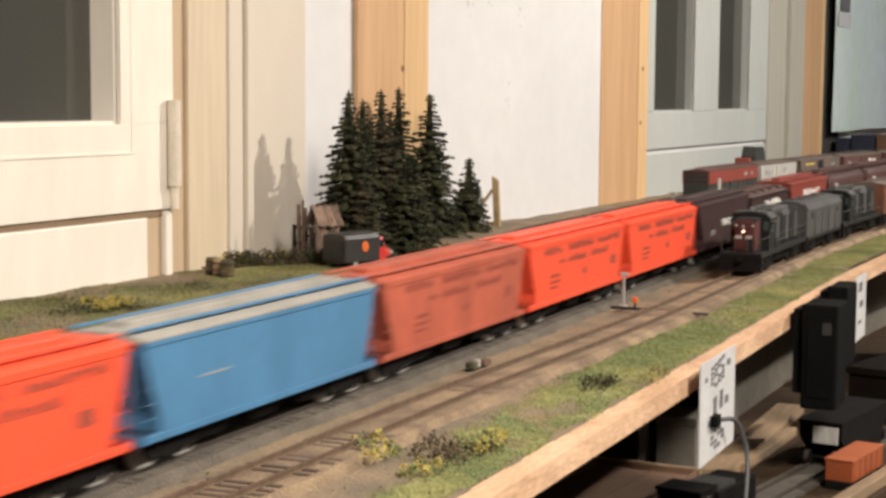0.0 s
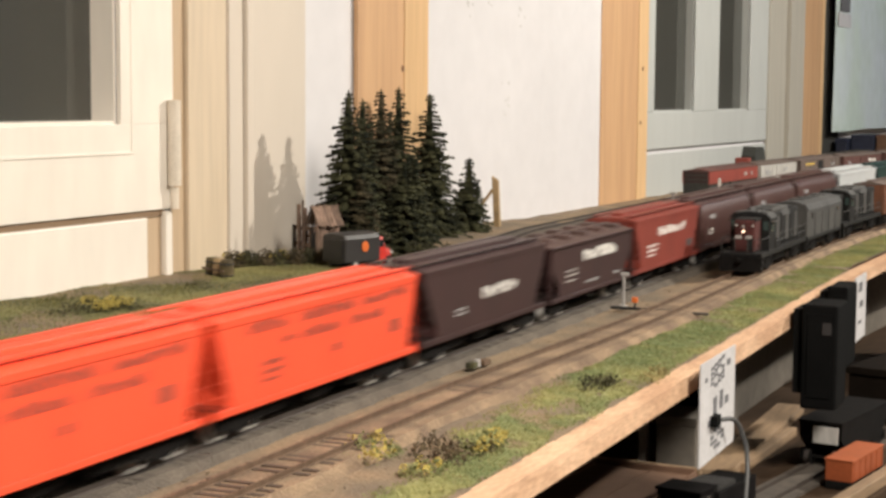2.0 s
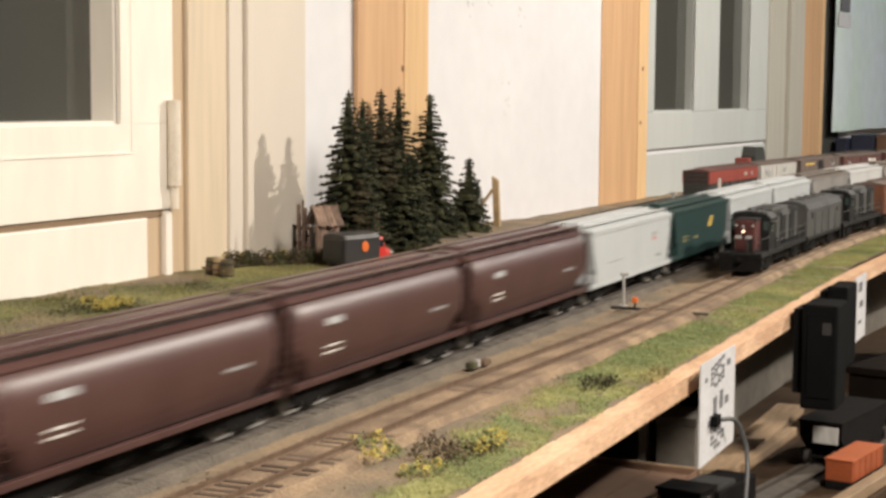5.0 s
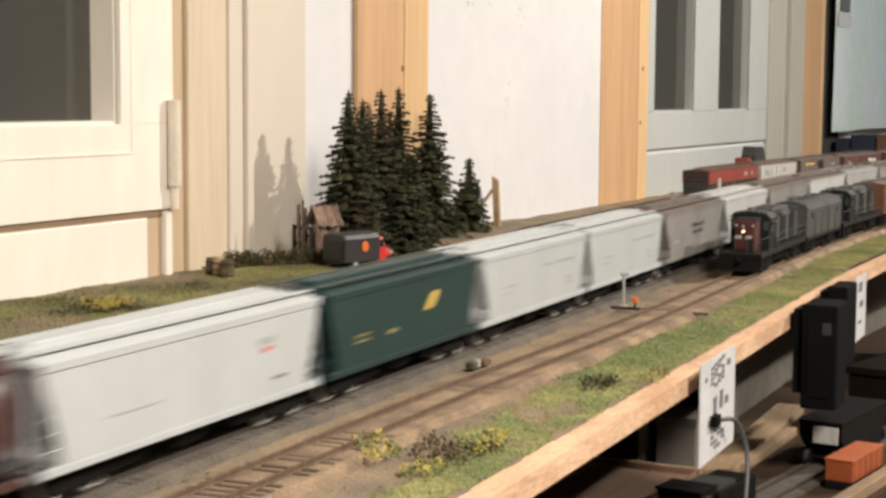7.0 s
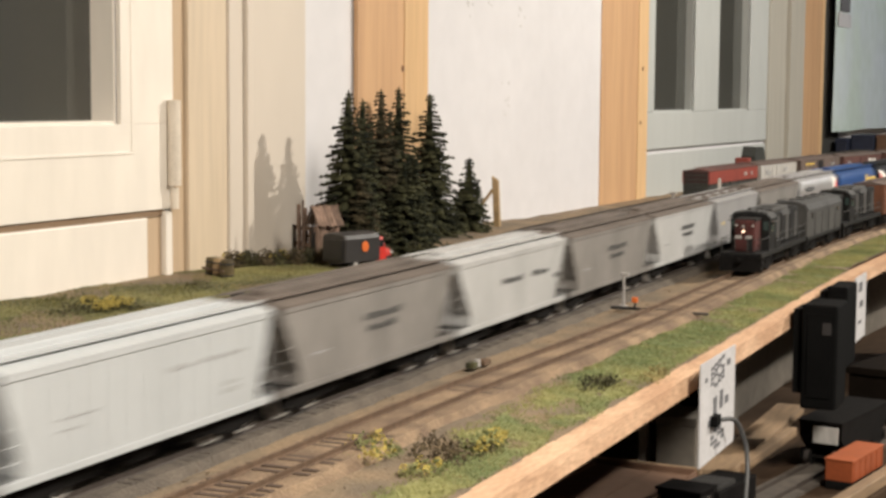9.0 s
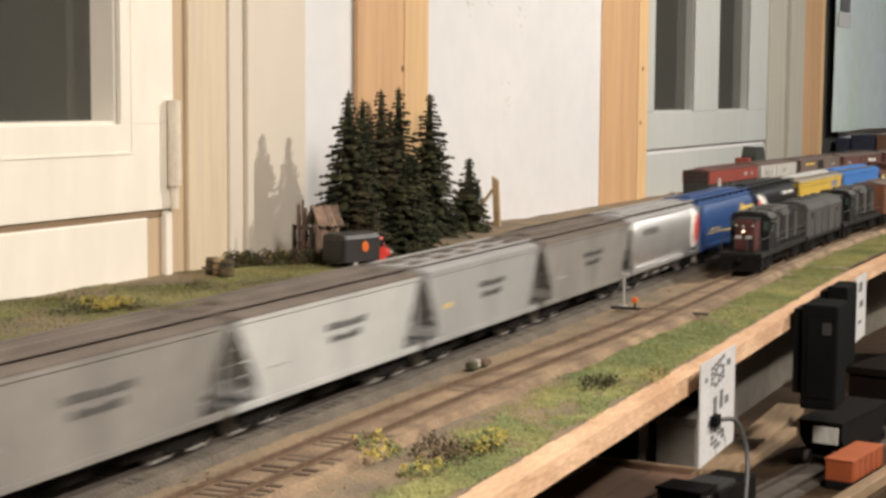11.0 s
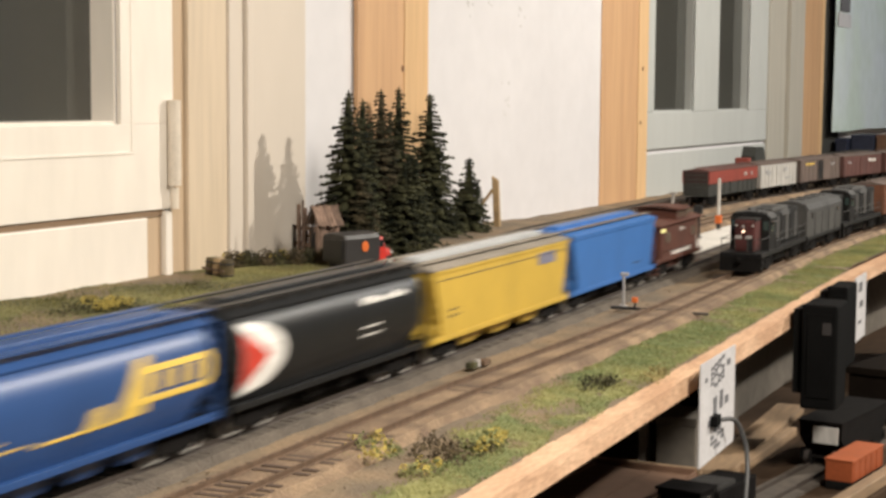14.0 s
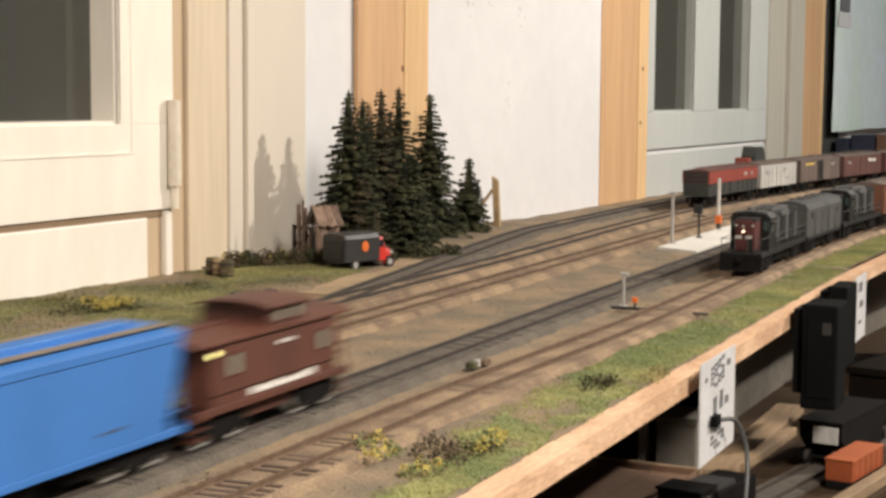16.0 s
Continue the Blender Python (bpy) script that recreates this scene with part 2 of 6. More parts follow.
    if k == "middle":
        off -= 0.021 * max(0.0, min(1.0, (s - 1.3) / 0.6))
    if k == "front":
        f = max(0.0, min(1.0, (s - 0.62) / 0.40))
        off -= 0.0115 * (1 - f * f * (3 - 2 * f))
    o = off + across
    return x + o * math.cos(a), y - o * math.sin(a), a


def shelf_x(y):
    """Front edge of the shelf."""
    return 0.1208 + along(y, 1.22)[0]


def ground_z(x, y):
    z = -0.0062 + 0.0010 * noise.noise((x * 22, y * 22, 0)) + 0.0006 * noise.noise((x * 90, y * 90, 3))
    if x < -0.18 and y < 1.75:
        z += 0.004 * min(1.0, (-0.18 - x) / 0.06) * (0.7 + noise.noise((x * 9, y * 9, 7)))
    if 0.078 < x and y < 1.4:
        z -= 0.0025 * min(1.0, (x - 0.078) / 0.045)
    return z


def grid_rows(a, b, c, d, fine, coarse):
    """Values from a to d, close together between b and c."""
    lo = [a + (b - a) * i / coarse for i in range(coarse)]
    hi = [c + (d - c) * (i + 1) / coarse for i in range(coarse)]
    return lo + [b + (c - b) * i / fine for i in range(fine + 1)] + hi


ys = grid_rows(-6.3, 0.35, 2.9, 8.2, 420, 14)
bm = NB()
COLS = 90
rows_v = []
for y in ys:
    x0, x1 = -0.375 + 0.0461 * (y - 0.88), shelf_x(y)
    rows_v.append([bm.verts.new((x0 + (x1 - x0) * i / COLS, y, ground_z(x0 + (x1 - x0) * i / COLS, y))) for i in range(COLS + 1)])
for ra, rb in zip(rows_v, rows_v[1:]):
    for i in range(COLS):
        bm.faces.new((ra[i], ra[i + 1], rb[i + 1], rb[i]))
ground = structure("ground", bm, GROUND, "sandy scenicked ground of the model railway")
ground.data.polygons.foreach_set("use_smooth", [True] * len(ground.data.polygons))


def ribbon(name, edges, material, z0, z1, label, kind="structure"):
    """A slab between two edge lines, each a list of (x, y)."""
    rings = [[(a[0], a[1], z0), (b[0], b[1], z0), (b[0], b[1], z1), (a[0], a[1], z1)] for a, b in edges]
    ob = part(name, loft(NB(), rings), material)
    return tagged(ob, label, kind=kind)


shelf_ys = [-6.3 + 0.1 * i for i in range(146)]
ribbon("baseboard", [((-0.372 + 0.0461 * (y - 0.88), y), (shelf_x(y) - 0.002, y)) for y in shelf_ys], CARD, -0.0170, -0.0125, "wooden baseboard under the scenery")
ribbon("fascia", [((shelf_x(y) - 0.001, y), (shelf_x(y) + 0.011, y)) for y in shelf_ys], WOOD_EDGE, -0.0187, -0.0086, "rough-sawn pine strip along the front edge of the shelf")


# ---------------------------------------------------------------- track
def track(k, s0, s1, bed, tie_mat, rail_mat, label, n_single, s_single):
    """Ballast bed, two rails and ties; the ties nearest the camera are single objects."""
    tr = tagged(new("track_" + k), label, kind="structure")
    step = 0.02
    m = int((s1 - s0) / step)
    ss = [s0 + step * i for i in range(m + 1)]
    w0, w1, zt = 0.023, 0.0168, {"main": -0.0025, "front": -0.0027}.get(k, -0.0022)
    rings = []
    for s in ss:
        ring = []
        for across, z in ((-w0, -0.0085), (-w1, zt), (w1, zt), (w0, -0.0085)):
            j = 1 + 0.12 * noise.noise((s * 60, across * 400, 1))
            x, y, _ = on_track(k, s, across * j)
            ring.append((x, y, z + 0.0004 * noise.noise((s * 150, across * 900, 5))))
        rings.append(ring)
    part("ballast", loft(NB(), rings), bed, tr)
    for side in (-1, 1):
        rings = []
        for s in ss:
            ring = []
            for dx, z in ((-0.0008, -0.0025), (0.0008, -0.0025), (0.0003, -0.0018), (0.00045, -0.0005), (0.00045, 0.0), (-0.00045, 0.0), (-0.00045, -0.0005), (-0.0003, -0.0018)):
                x, y, _ = on_track(k, s, side * 0.0087 + dx)
                ring.append((x, y, z))
            rings.append(ring)
        part("rail", loft(NB(), rings), rail_mat, tr)
    gap = 0.0068
    rng = random.Random(k)
    tie = mesh_of("tie", box(NB(), -0.0152, 0.0152, -0.0014, 0.0014, -0.0048, -0.0024), tie_mat)
    rest = NB()
    for i in range(int((s1 - s0) / gap)):
        s = s0 + gap * i
        if s < -1 or s > 4.5:
            continue
        x, y, a = on_track(k, s, rng.uniform(-0.0006, 0.0006))
        a += rng.uniform(-0.03, 0.03)
        if s_single <= s < s_single + n_single * gap:
            ob = new("tie", tie)
            ob.parent = tr
            ob.matrix_local = Matrix.Translation((x, y, rng.uniform(-0.0004, 0.0003) if k == "main" else rng.uniform(-0.0010, 0.0003) - (0.0006 * max(0.0, min(1.0, (s - 0.58) / 0.15)) if k == "front" else 0.0))) @ Matrix.Rotation(-a, 4, "Z")
        elif 0.1 < s < 3.2:
            v0 = len(rest.verts)
            box(rest, -0.0152, 0.0152, -0.0014, 0.0014, -0.0048, -0.0024)
            rest.verts.ensure_lookup_table()
            mt = Matrix.Translation((x, y, 0)) @ Matrix.Rotation(-a, 4, "Z")
            for v in rest.verts[v0:]:
                v.co = mt @ v.co
    tagged(part("ties", rest, tie_mat, tr), kind="stuff")
    return tr


track("main", -6.2, 8.0, BALLAST_DARK, TIE, RAIL, "main line track with dark grey ballast", 240, 0.40)
track("front", -2.0, 3.6, BALLAST_BROWN, TIE_PALE, RAIL_RUST, "rusty siding in brown earth along the shelf edge", 200, 0.40)
track("yard", -1.0, 3.6, BALLAST_BROWN, TIE_PALE, RAIL_RUST, "rusty yard track in sandy ballast", 120, 0.75)
track("middle", 0.95, 3.6, BALLAST_BROWN, TIE, RAIL, "yard track in brown ballast", 100, 1.0)
track("back", 0.98, 3.6, BALLAST_DARK, TIE, RAIL, "back yard track in dark ballast", 90, 1.0)


# ---------------------------------------------------------------- rolling stock
def paint(name, colour, rough=0.5, vary=0.14, metal=0.0):
    return mat(name, colour, rough, metal=metal, vary=vary, scale=38, bump=0.05, fine=7, streak=(1, 1, 0.35))


# dirty black, deepened so the shadow beneath the cars is in the colour
UNDER = mat("shaded_dirty_underframe", (0.009, 0.008, 0.0075), 0.85, vary=0.3, scale=150, spec=0.08)
# polished steel kept pale and hardly metallic: its glints are painted in
STEEL = mat("polished_wheel_glint", (0.58, 0.56, 0.53), 0.3, metal=0.15, vary=0.1, scale=200)
DARK_STEEL = mat("dark_wheel_steel", (0.07, 0.06, 0.055), 0.55, metal=0.4, vary=0.2, scale=200)
COAL = mat("coal_load", (0.02, 0.018, 0.016), 0.9, vary=0.5, scale=160, bump=1.0)
RUNNING = mat("grey_brown_walkway", (0.20, 0.165, 0.13), 0.8, vary=0.25, scale=90)
WHITE_MARK = mat("white_lettering_paint", (0.78, 0.76, 0.72), 0.6, vary=0.12, scale=150, bump=0)
DARK_MARK = mat("dark_lettering_paint", (0.05, 0.05, 0.05), 0.6, vary=0.12, scale=150, bump=0)
RED_MARK = mat("red_marking_paint", (0.55, 0.05, 0.03), 0.5, vary=0.1, scale=150, bump=0)
RUST_MARK = mat("faded_dark_red_lettering", (0.27, 0.055, 0.035), 0.6, vary=0.15, scale=150, bump=0)
YELLOW_MARK = mat("yellow_lettering_paint", (0.72, 0.50, 0.10), 0.5, vary=0.1, scale=150, bump=0)
DULL_YELLOW = mat("dull_yellow_lettering_paint", (0.30, 0.25, 0.10), 0.6, vary=0.2, scale=150, bump=0)
BOX_MARK = mat("worn_white_lettering", (0.40, 0.37, 0.35), 0.7, vary=0.3, scale=150, bump=0)
SLATE_MARK = mat("slate_blue_panel_paint", (0.20, 0.20, 0.27), 0.6, vary=0.2, scale=150, bump=0)
GREY_MARK = mat("grey_lettering_paint", (0.33, 0.33, 0.33), 0.6, vary=0.1, scale=150, bump=0)
W = 0.0183
Z_EAVE, Z_CROWN, Z_SILL = 0.0488, 0.0517, 0.0108


def truck_mesh():
    bm = NB()
    for sx in (-1, 1):
        x = sx * 0.0133
        loft(bm, [[(x + d, y, z) for y, z in ((-0.0185, 0.0108), (-0.0185, 0.0041), (-0.009, 0.0041), (-0.006, 0.0022), (0.006, 0.0022), (0.009, 0.0041),
                                             (0.0185, 0.0041), (0.0185, 0.0108), (0.006, 0.0112), (-0.006, 0.0112))] for d in (-0.0009, 0.0009)])
        for y in (-0.013, 0.013):
            rod(bm, (x + sx * 0.0007, y, 0.0080), (x + sx * 0.0020, y, 0.0080), 0.0016, 8)
    box(bm, -0.0125, 0.0125, -0.003, 0.003, 0.004, 0.009)
    return mesh_of("truck", bm, UNDER)


def wheel_mesh():
    """Axle and two wheels: polished tread and rim with glints in the colour, dark web."""
    bm = NB()
    rod(bm, (-0.0118, 0, 0.0054), (0.0118, 0, 0.0054), 0.0012, 6)
    for sx in (-1, 1):
        rings = []
        for x, r in ((0.0072, 0.0012), (0.0072, 0.0060), (0.0080, 0.0060), (0.0081, 0.0054), (0.0119, 0.0054), (0.0119, 0.0043), (0.0113, 0.0041), (0.0113, 0.0012)):
            rings.append([(sx * x, r * math.cos(2 * math.pi * i / 16), 0.0054 + r * math.sin(2 * math.pi * i / 16)) for i in range(16)])
        loft(bm, rings, cap=False)
    me = mesh_of("wheelset", bm, STEEL)
    me.materials.append(UNDER)
    for f in me.polygons:
        r = math.hypot(f.center.y, f.center.z - 0.0054)
        if r < 0.0043 or abs(f.center.x) < 0.0081:
            f.material_index = 1
    return me


TRUCK, WHEELSET = truck_mesh(), wheel_mesh()
WHEELSET_DULL = WHEELSET.copy()
WHEELSET_DULL.materials[0] = DARK_STEEL


def add_trucks(car, ys, height=0.0, wheels=None):
    for y in ys:
        t = new("truck", TRUCK)
        t.parent, t.location = car, (0, y, height)
        for dy in (-0.013, 0.013):
            w = new("wheelset", wheels or WHEELSET)
            w.parent, w.location = t, (0, dy, 0)


def add_couplers(car, half):
    for sy in (-1, 1):
        bm = NB()
        y0, y1 = sorted((sy * (half - 0.012), sy * (half - 0.0004)))
        box(bm, -0.002, 0.002, y0, y1, 0.0095, 0.0125, 0.0004)
        part("coupler", bm, UNDER, car)


def extrude_side(bm, poly, half_w):
    """Extrude a (y, z) outline across the car."""
    return loft(bm, [[(-half_w, y, z) for y, z in poly], [(half_w, y, z) for y, z in poly]])


def ladder(bm, x, y0, y1, z0, z1, n):
    r = 0.00019
    for y in (y0, y1):
        rod(bm, (x, y, z0), (x, y, z1), r, 4)
    for i in range(n):
        z = z0 + (z1 - z0) * (i + 0.5) / n
        rod(bm, (x, y0, z), (x, y1, z), r, 4)


def markings(car, marks, half, x_side=W, bulge=None):
    """Each mark: from, to (share of the length), low, high, material, and a shape of broken glyph blocks or one solid bar."""
    for i, (f0, f1, z0, z1, m, glyphs) in enumerate(marks):
        bm = NB()
        y0, y1 = -half + 2 * half * f0, -half + 2 * half * f1
        rng = random.Random(i * 7 + int(f0 * 1000))
        n = max(1, glyphs)
        for g in range(n):
            a = y0 + (y1 - y0) * g / n
            b = y0 + (y1 - y0) * (g + (0.74 if n > 1 else 1.0)) / n
            zt = z1 - (rng.choice((0.0, 0.0, 0.22, 0.30)) * (z1 - z0) if n > 1 and g else 0)
            boxes = [(a, b, z0, zt)]
            if n > 1 and z1 - z0 > 0.0038:
                w, h, m3 = (b - a) * 0.36, (zt - z0), rng.random()
                boxes = [(a, a + w, z0, zt), (b - w, b, z0 + h * (0.45 if m3 < 0.3 else 0), zt - h * (0.30 if m3 > 0.6 else 0)), (a + w, b - w, zt - h * (0.24 if m3 < 0.7 else 0.62), zt - h * (0.0 if m3 < 0.7 else 0.38))]
                if m3 > 0.4:
                    boxes.append((a + w, b - w, z0, z0 + h * 0.22))
            for ya, yb, zlo, zhi in boxes:
                steps = 5 if bulge else 1
                for k in range(steps):
                    za, zb = zlo + (zhi - zlo) * k / steps, zlo + (zhi - zlo) * (k + 1) / steps
                    xa, xb = (bulge(za), bulge(zb)) if bulge else (x_side, x_side)
                    t = 0.00025
                    loft(bm, [[(xa - 0.0004, y, za), (xa + t, y, za), (xb + t, y, zb), (xb - 0.0004, y, zb)] for y in (ya, yb)])
        part("lettering", bm, m, car)


def shape_mark(car, half, z0, z1, lo, hi, material, bulge=None, lift=0.0004, steps=10, name="emblem", label=""):
    """A painted shape between two side lines lo(v) and hi(v), v from 0 at z0 to 1 at z1, as shares of the length."""
    rings = []
    for i in range(steps + 1):
        v = i / steps
        z = z0 + (z1 - z0) * v
        x = bulge(z) if bulge else W
        y0, y1 = -half + 2 * half * lo(v), -half + 2 * half * hi(v)
        rings.append([(x - 0.0005, y0, z), (x + lift, y0, z), (x + lift, y1, z), (x - 0.0005, y1, z)])
    return part(name, loft(NB(), rings), material, car, label)


def place_parts_common(car, half, body_mat):
    for sx in (-1, 1):
        for sy in (-1, 1):
            bm = NB()
            y = sy * (half - 0.0012)
            ladder(bm, sx * (W - 0.0006), *sorted((y, y - sy * 0.0085)), 0.0110, Z_EAVE - 0.004, 6)
            part("ladder", bm, body_mat, car)


def covered_hopper(name, label, length, body_mat, roof_mat, marks, hatches="trough", board_mat=None, ribs=0, bay_mat=None, hatch_mat=None, slope=0.0105):
    """Flat-sided covered hopper with slope-sheet ends, side sill, bays, roof walkways and hatches."""
    car = thing(name, label, "freight car", group="cars of the moving train")
    half = length / 2 - 0.0044
    body = [(-half, Z_EAVE), (half, Z_EAVE), (half - 0.0005, 0.0440), (half - slope, 0.0200), (half - slope, 0.0130), (-half + slope, 0.0130), (-half + slope, 0.0200), (-half + 0.0005, 0.0440)]
    bm = extrude_side(NB(), body, W)
    bmesh.ops.bevel(bm, geom=[e for e in bm.edges if abs(e.verts[0].co.x - e.verts[1].co.x) < 1e-6], offset=0.0007, segments=2, affect="EDGES")
    part("body", bm, body_mat, car)
    bm = NB()
    for sx in (-1, 1):
        x0, x1 = sorted((sx * (W - 0.0022), sx * (W + 0.0004)))
        box(bm, x0, x1, -half, half, Z_SILL, 0.0136, 0.0003)
    part("side_sill", bm, body_mat, car)
    bm = NB()
    for sx in (-1, 1):
        x0, x1 = sorted((sx * (W - 0.0004), sx * (W + 0.0005)))
        box(bm, x0, x1, -half, half, Z_EAVE - 0.0026, Z_EAVE - 0.0004, 0.0002)
    part("top_chord", bm, body_mat, car)
    if ribs:
        rib = mesh_of("side_rib", box(NB(), -0.0004, 0.0004, -0.0005, 0.0005, 0.0145, Z_EAVE - 0.003), body_mat)
        for sx in (-1, 1):
            for i in range(ribs):
                ob = new("side_rib", rib)
                ob.parent, ob.location = car, (sx * W, -half + 0.020 + (2 * half - 0.040) * i / (ribs - 1), 0)
    sec = ((-W - 0.0006, Z_EAVE - 0.0006), (-W - 0.0006, Z_EAVE + 0.0002), (-0.0115, Z_CROWN - 0.0006), (0, Z_CROWN), (0.0115, Z_CROWN - 0.0006), (W + 0.0006, Z_EAVE + 0.0002), (W + 0.0006, Z_EAVE - 0.0006))
    part("roof", loft(NB(), [[(x, y, z) for x, z in sec] for y in (-half - 0.0008, half + 0.0008)]), roof_mat, car)
    if hatches == "trough":
        part("hatch", box(NB(), -0.0042, 0.0042, -half + 0.012, half - 0.012, Z_CROWN - 0.001, Z_CROWN + 0.0022, 0.0006), hatch_mat or roof_mat, car)
    else:
        for i in range(hatches):
            for x in (-0.0062, 0.0062):
                y = -half + 2 * half * (i + 0.5) / hatches
                part("hatch", box(NB(), x - 0.0035, x + 0.0035, y - 0.0055, y + 0.0055, Z_CROWN - 0.001, Z_CROWN + 0.0010, 0.0004), ROOF_DUST, car)
    for x in (-0.0125, 0.0125):
        bm = NB()
        box(bm, x - 0.0016, x + 0.0016, -half, half, Z_CROWN + 0.0003, Z_CROWN + 0.0009)
        for i in range(9):
            y = -half + 0.003 + (2 * half - 0.006) * i / 8
            box(bm, x - 0.0004, x + 0.0004, y - 0.0004, y + 0.0004, Z_EAVE + 0.001, Z_CROWN + 0.0004)
        part("running_board", bm, board_mat or roof_mat, car)
    for i in range(3):
        y = (i - 1) * (half - 0.030) * 0.62
        b = 0.62 * (half - 0.030) / 2
        bm = loft(NB(), [[(-0.0160, y - b, 0.0134), (0.0160, y - b, 0.0134), (0.0160, y + b, 0.0134), (-0.0160, y + b, 0.0134)],
                         [(-0.0130, y - b * 0.42, 0.0042), (0.0130, y - b * 0.42, 0.0042), (0.0130, y + b * 0.42, 0.0042), (-0.0130, y + b * 0.42, 0.0042)]])
        part("hopper_bay", bm, bay_mat or UNDER, car)
    for sy in (-1, 1):
        bm = NB()
        y0, y1 = sorted((sy * (half - 0.0009), sy * half))
        box(bm, -W, W, y0, y1, Z_SILL - 0.0005, 0.0145)
        for x in (-0.012, -0.004, 0.004, 0.012):
            box(bm, x - 0.0006, x + 0.0006, y0, y1, 0.018, 0.044)
        part("end_frame", bm, body_mat, car)
        y0, y1 = sorted((sy * (half - 0.03), sy * half))
        part("end_deck", box(NB(), -0.0165, 0.0165, y0, y1, 0.0126, 0.0140), UNDER, car)
    place_parts_common(car, half, body_mat)
    add_trucks(car, (-(half - 0.024), half - 0.024))
    add_couplers(car, length / 2)
    markings(car, marks, half)
    return car


def bulge_x(z):
    """Half width of a round-sided hopper at height z."""
    pts = ((0.0120, 0.0146), (0.0185, 0.0168), (0.0270, 0.0183), (0.0360, 0.0189), (0.0430, 0.0178), (0.0475, 0.0150), (0.0505, 0.0105), (0.0525, 0.0))
    for (za, xa), (zb, xb) in zip(pts, pts[1:]):
        if z <= zb:
            return xa + (xb - xa) * max(0.0, (z - za) / (zb - za))
    return 0.0


def round_hopper(name, label, length, body_mat, roof_mat, marks, bay_mat=None):
    """Centre-flow covered hopper: a bulged tank body on a thin sill, with walkways on the roof."""
    car = thing(name, label, "freight car", group="cars of the moving train")
    half = length / 2 - 0.0044
    zs = [0.0120, 0.0150, 0.0185, 0.0235, 0.0270, 0.0315, 0.0360, 0.0395, 0.0430, 0.0455, 0.0475, 0.0492, 0.0505, 0.0525]

    def ring(y, k, lift):
        right = [(bulge_x(z) * k, y, max(z, lift)) for z in zs]
        left = [(-bulge_x(z) * k, y, max(z, lift)) for z in zs[-2::-1]]
        return right + left
    spans = [(-half + 0.0035, 0.86, 0.0285), (-half + 0.0050, 0.95, 0.0270), (-half + 0.0085, 1.0, 0.0235), (-half + 0.0190, 1.0, 0.0120), (half - 0.0190, 1.0, 0.0120), (half - 0.0085, 1.0, 0.0235), (half - 0.0050, 0.95, 0.0270), (half - 0.0035, 0.86, 0.0285)]
    part("body", loft(NB(), [ring(*s) for s in spans]), body_mat, car, smooth=True)
    sec = ((-0.0150, 0.0484), (-0.0150, 0.0490), (-0.0100, 0.0522), (0, 0.0534), (0.0100, 0.0522), (0.0150, 0.0490), (0.0150, 0.0484))
    part("roof", loft(NB(), [[(x, y, z) for x, z in sec] for y in (-half, half)]), roof_mat, car)
    for x in (-0.0125, 0.0125):
        bm = NB()
        box(bm, x - 0.0018, x + 0.0018, -half, half, 0.0534, 0.0541)
        for i in range(9):
            y = -half + 0.004 + (2 * half - 0.008) * i / 8
            box(bm, x - 0.0004, x + 0.0004, y - 0.0004, y + 0.0004, 0.0488, 0.0535)
        part("running_board", bm, roof_mat, car)
    part("hatch", box(NB(), -0.0040, 0.0040, -half + 0.014, half - 0.014, 0.0520, 0.0550, 0.0008), roof_mat, car)
    bm = NB()
    for sx in (-1, 1):
        x0, x1 = sorted((sx * 0.0155, sx * 0.0184))
        box(bm, x0, x1, -half, half, Z_SILL + 0.0005, 0.0140, 0.0003)
    part("side_sill", bm, body_mat, car)
    for sy in (-1, 1):
        bm = NB()
        y0, y1 = sorted((sy * (half - 0.0012), sy * half))
        box(bm, -0.0184, 0.0184, y0, y1, Z_SILL, 0.0150)
        for x in (-0.0172, 0.0172):
            box(bm, x - 0.0007, x + 0.0007, y0, y1, 0.0145, 0.0490)
        for x in (-0.006, 0.006):
            box(bm, x - 0.0006, x + 0.0006, y0, y1, 0.0145, 0.0510)
        part("end_frame", bm, body_mat, car)
        y0, y1 = sorted((sy * (half - 0.03), sy * half))
        part("end_deck", box(NB(), -0.0155, 0.0155, y0, y1, 0.0126, 0.0140), UNDER, car)
    for i in range(4):
        y = (i - 1.5) * (half - 0.030) * 0.46
        b = 0.46 * (half - 0.030) / 2
        bm = loft(NB(), [[(-0.0155, y - b, 0.0144), (0.0155, y - b, 0.0144), (0.0155, y + b, 0.0144), (-0.0155, y + b, 0.0144)],
                         [(-0.0125, y - b * 0.40, 0.0045), (0.0125, y - b * 0.40, 0.0045), (0.0125, y + b * 0.40, 0.0045), (-0.0125, y + b * 0.40, 0.0045)]])
        part("hopper_bay", bm, bay_mat or UNDER, car)
    for sx in (-1, 1):
        for sy in (-1, 1):
            bm = NB()
            y = sy * (half - 0.0012)
            ladder(bm, sx * 0.0178, *sorted((y, y - sy * 0.0050)), 0.0150, 0.0480, 8)
            part("ladder", bm, body_mat, car)
    add_trucks(car, (-(half - 0.024), half - 0.024))
    add_couplers(car, length / 2)
    markings(car, marks, half, bulge=bulge_x)
    return car


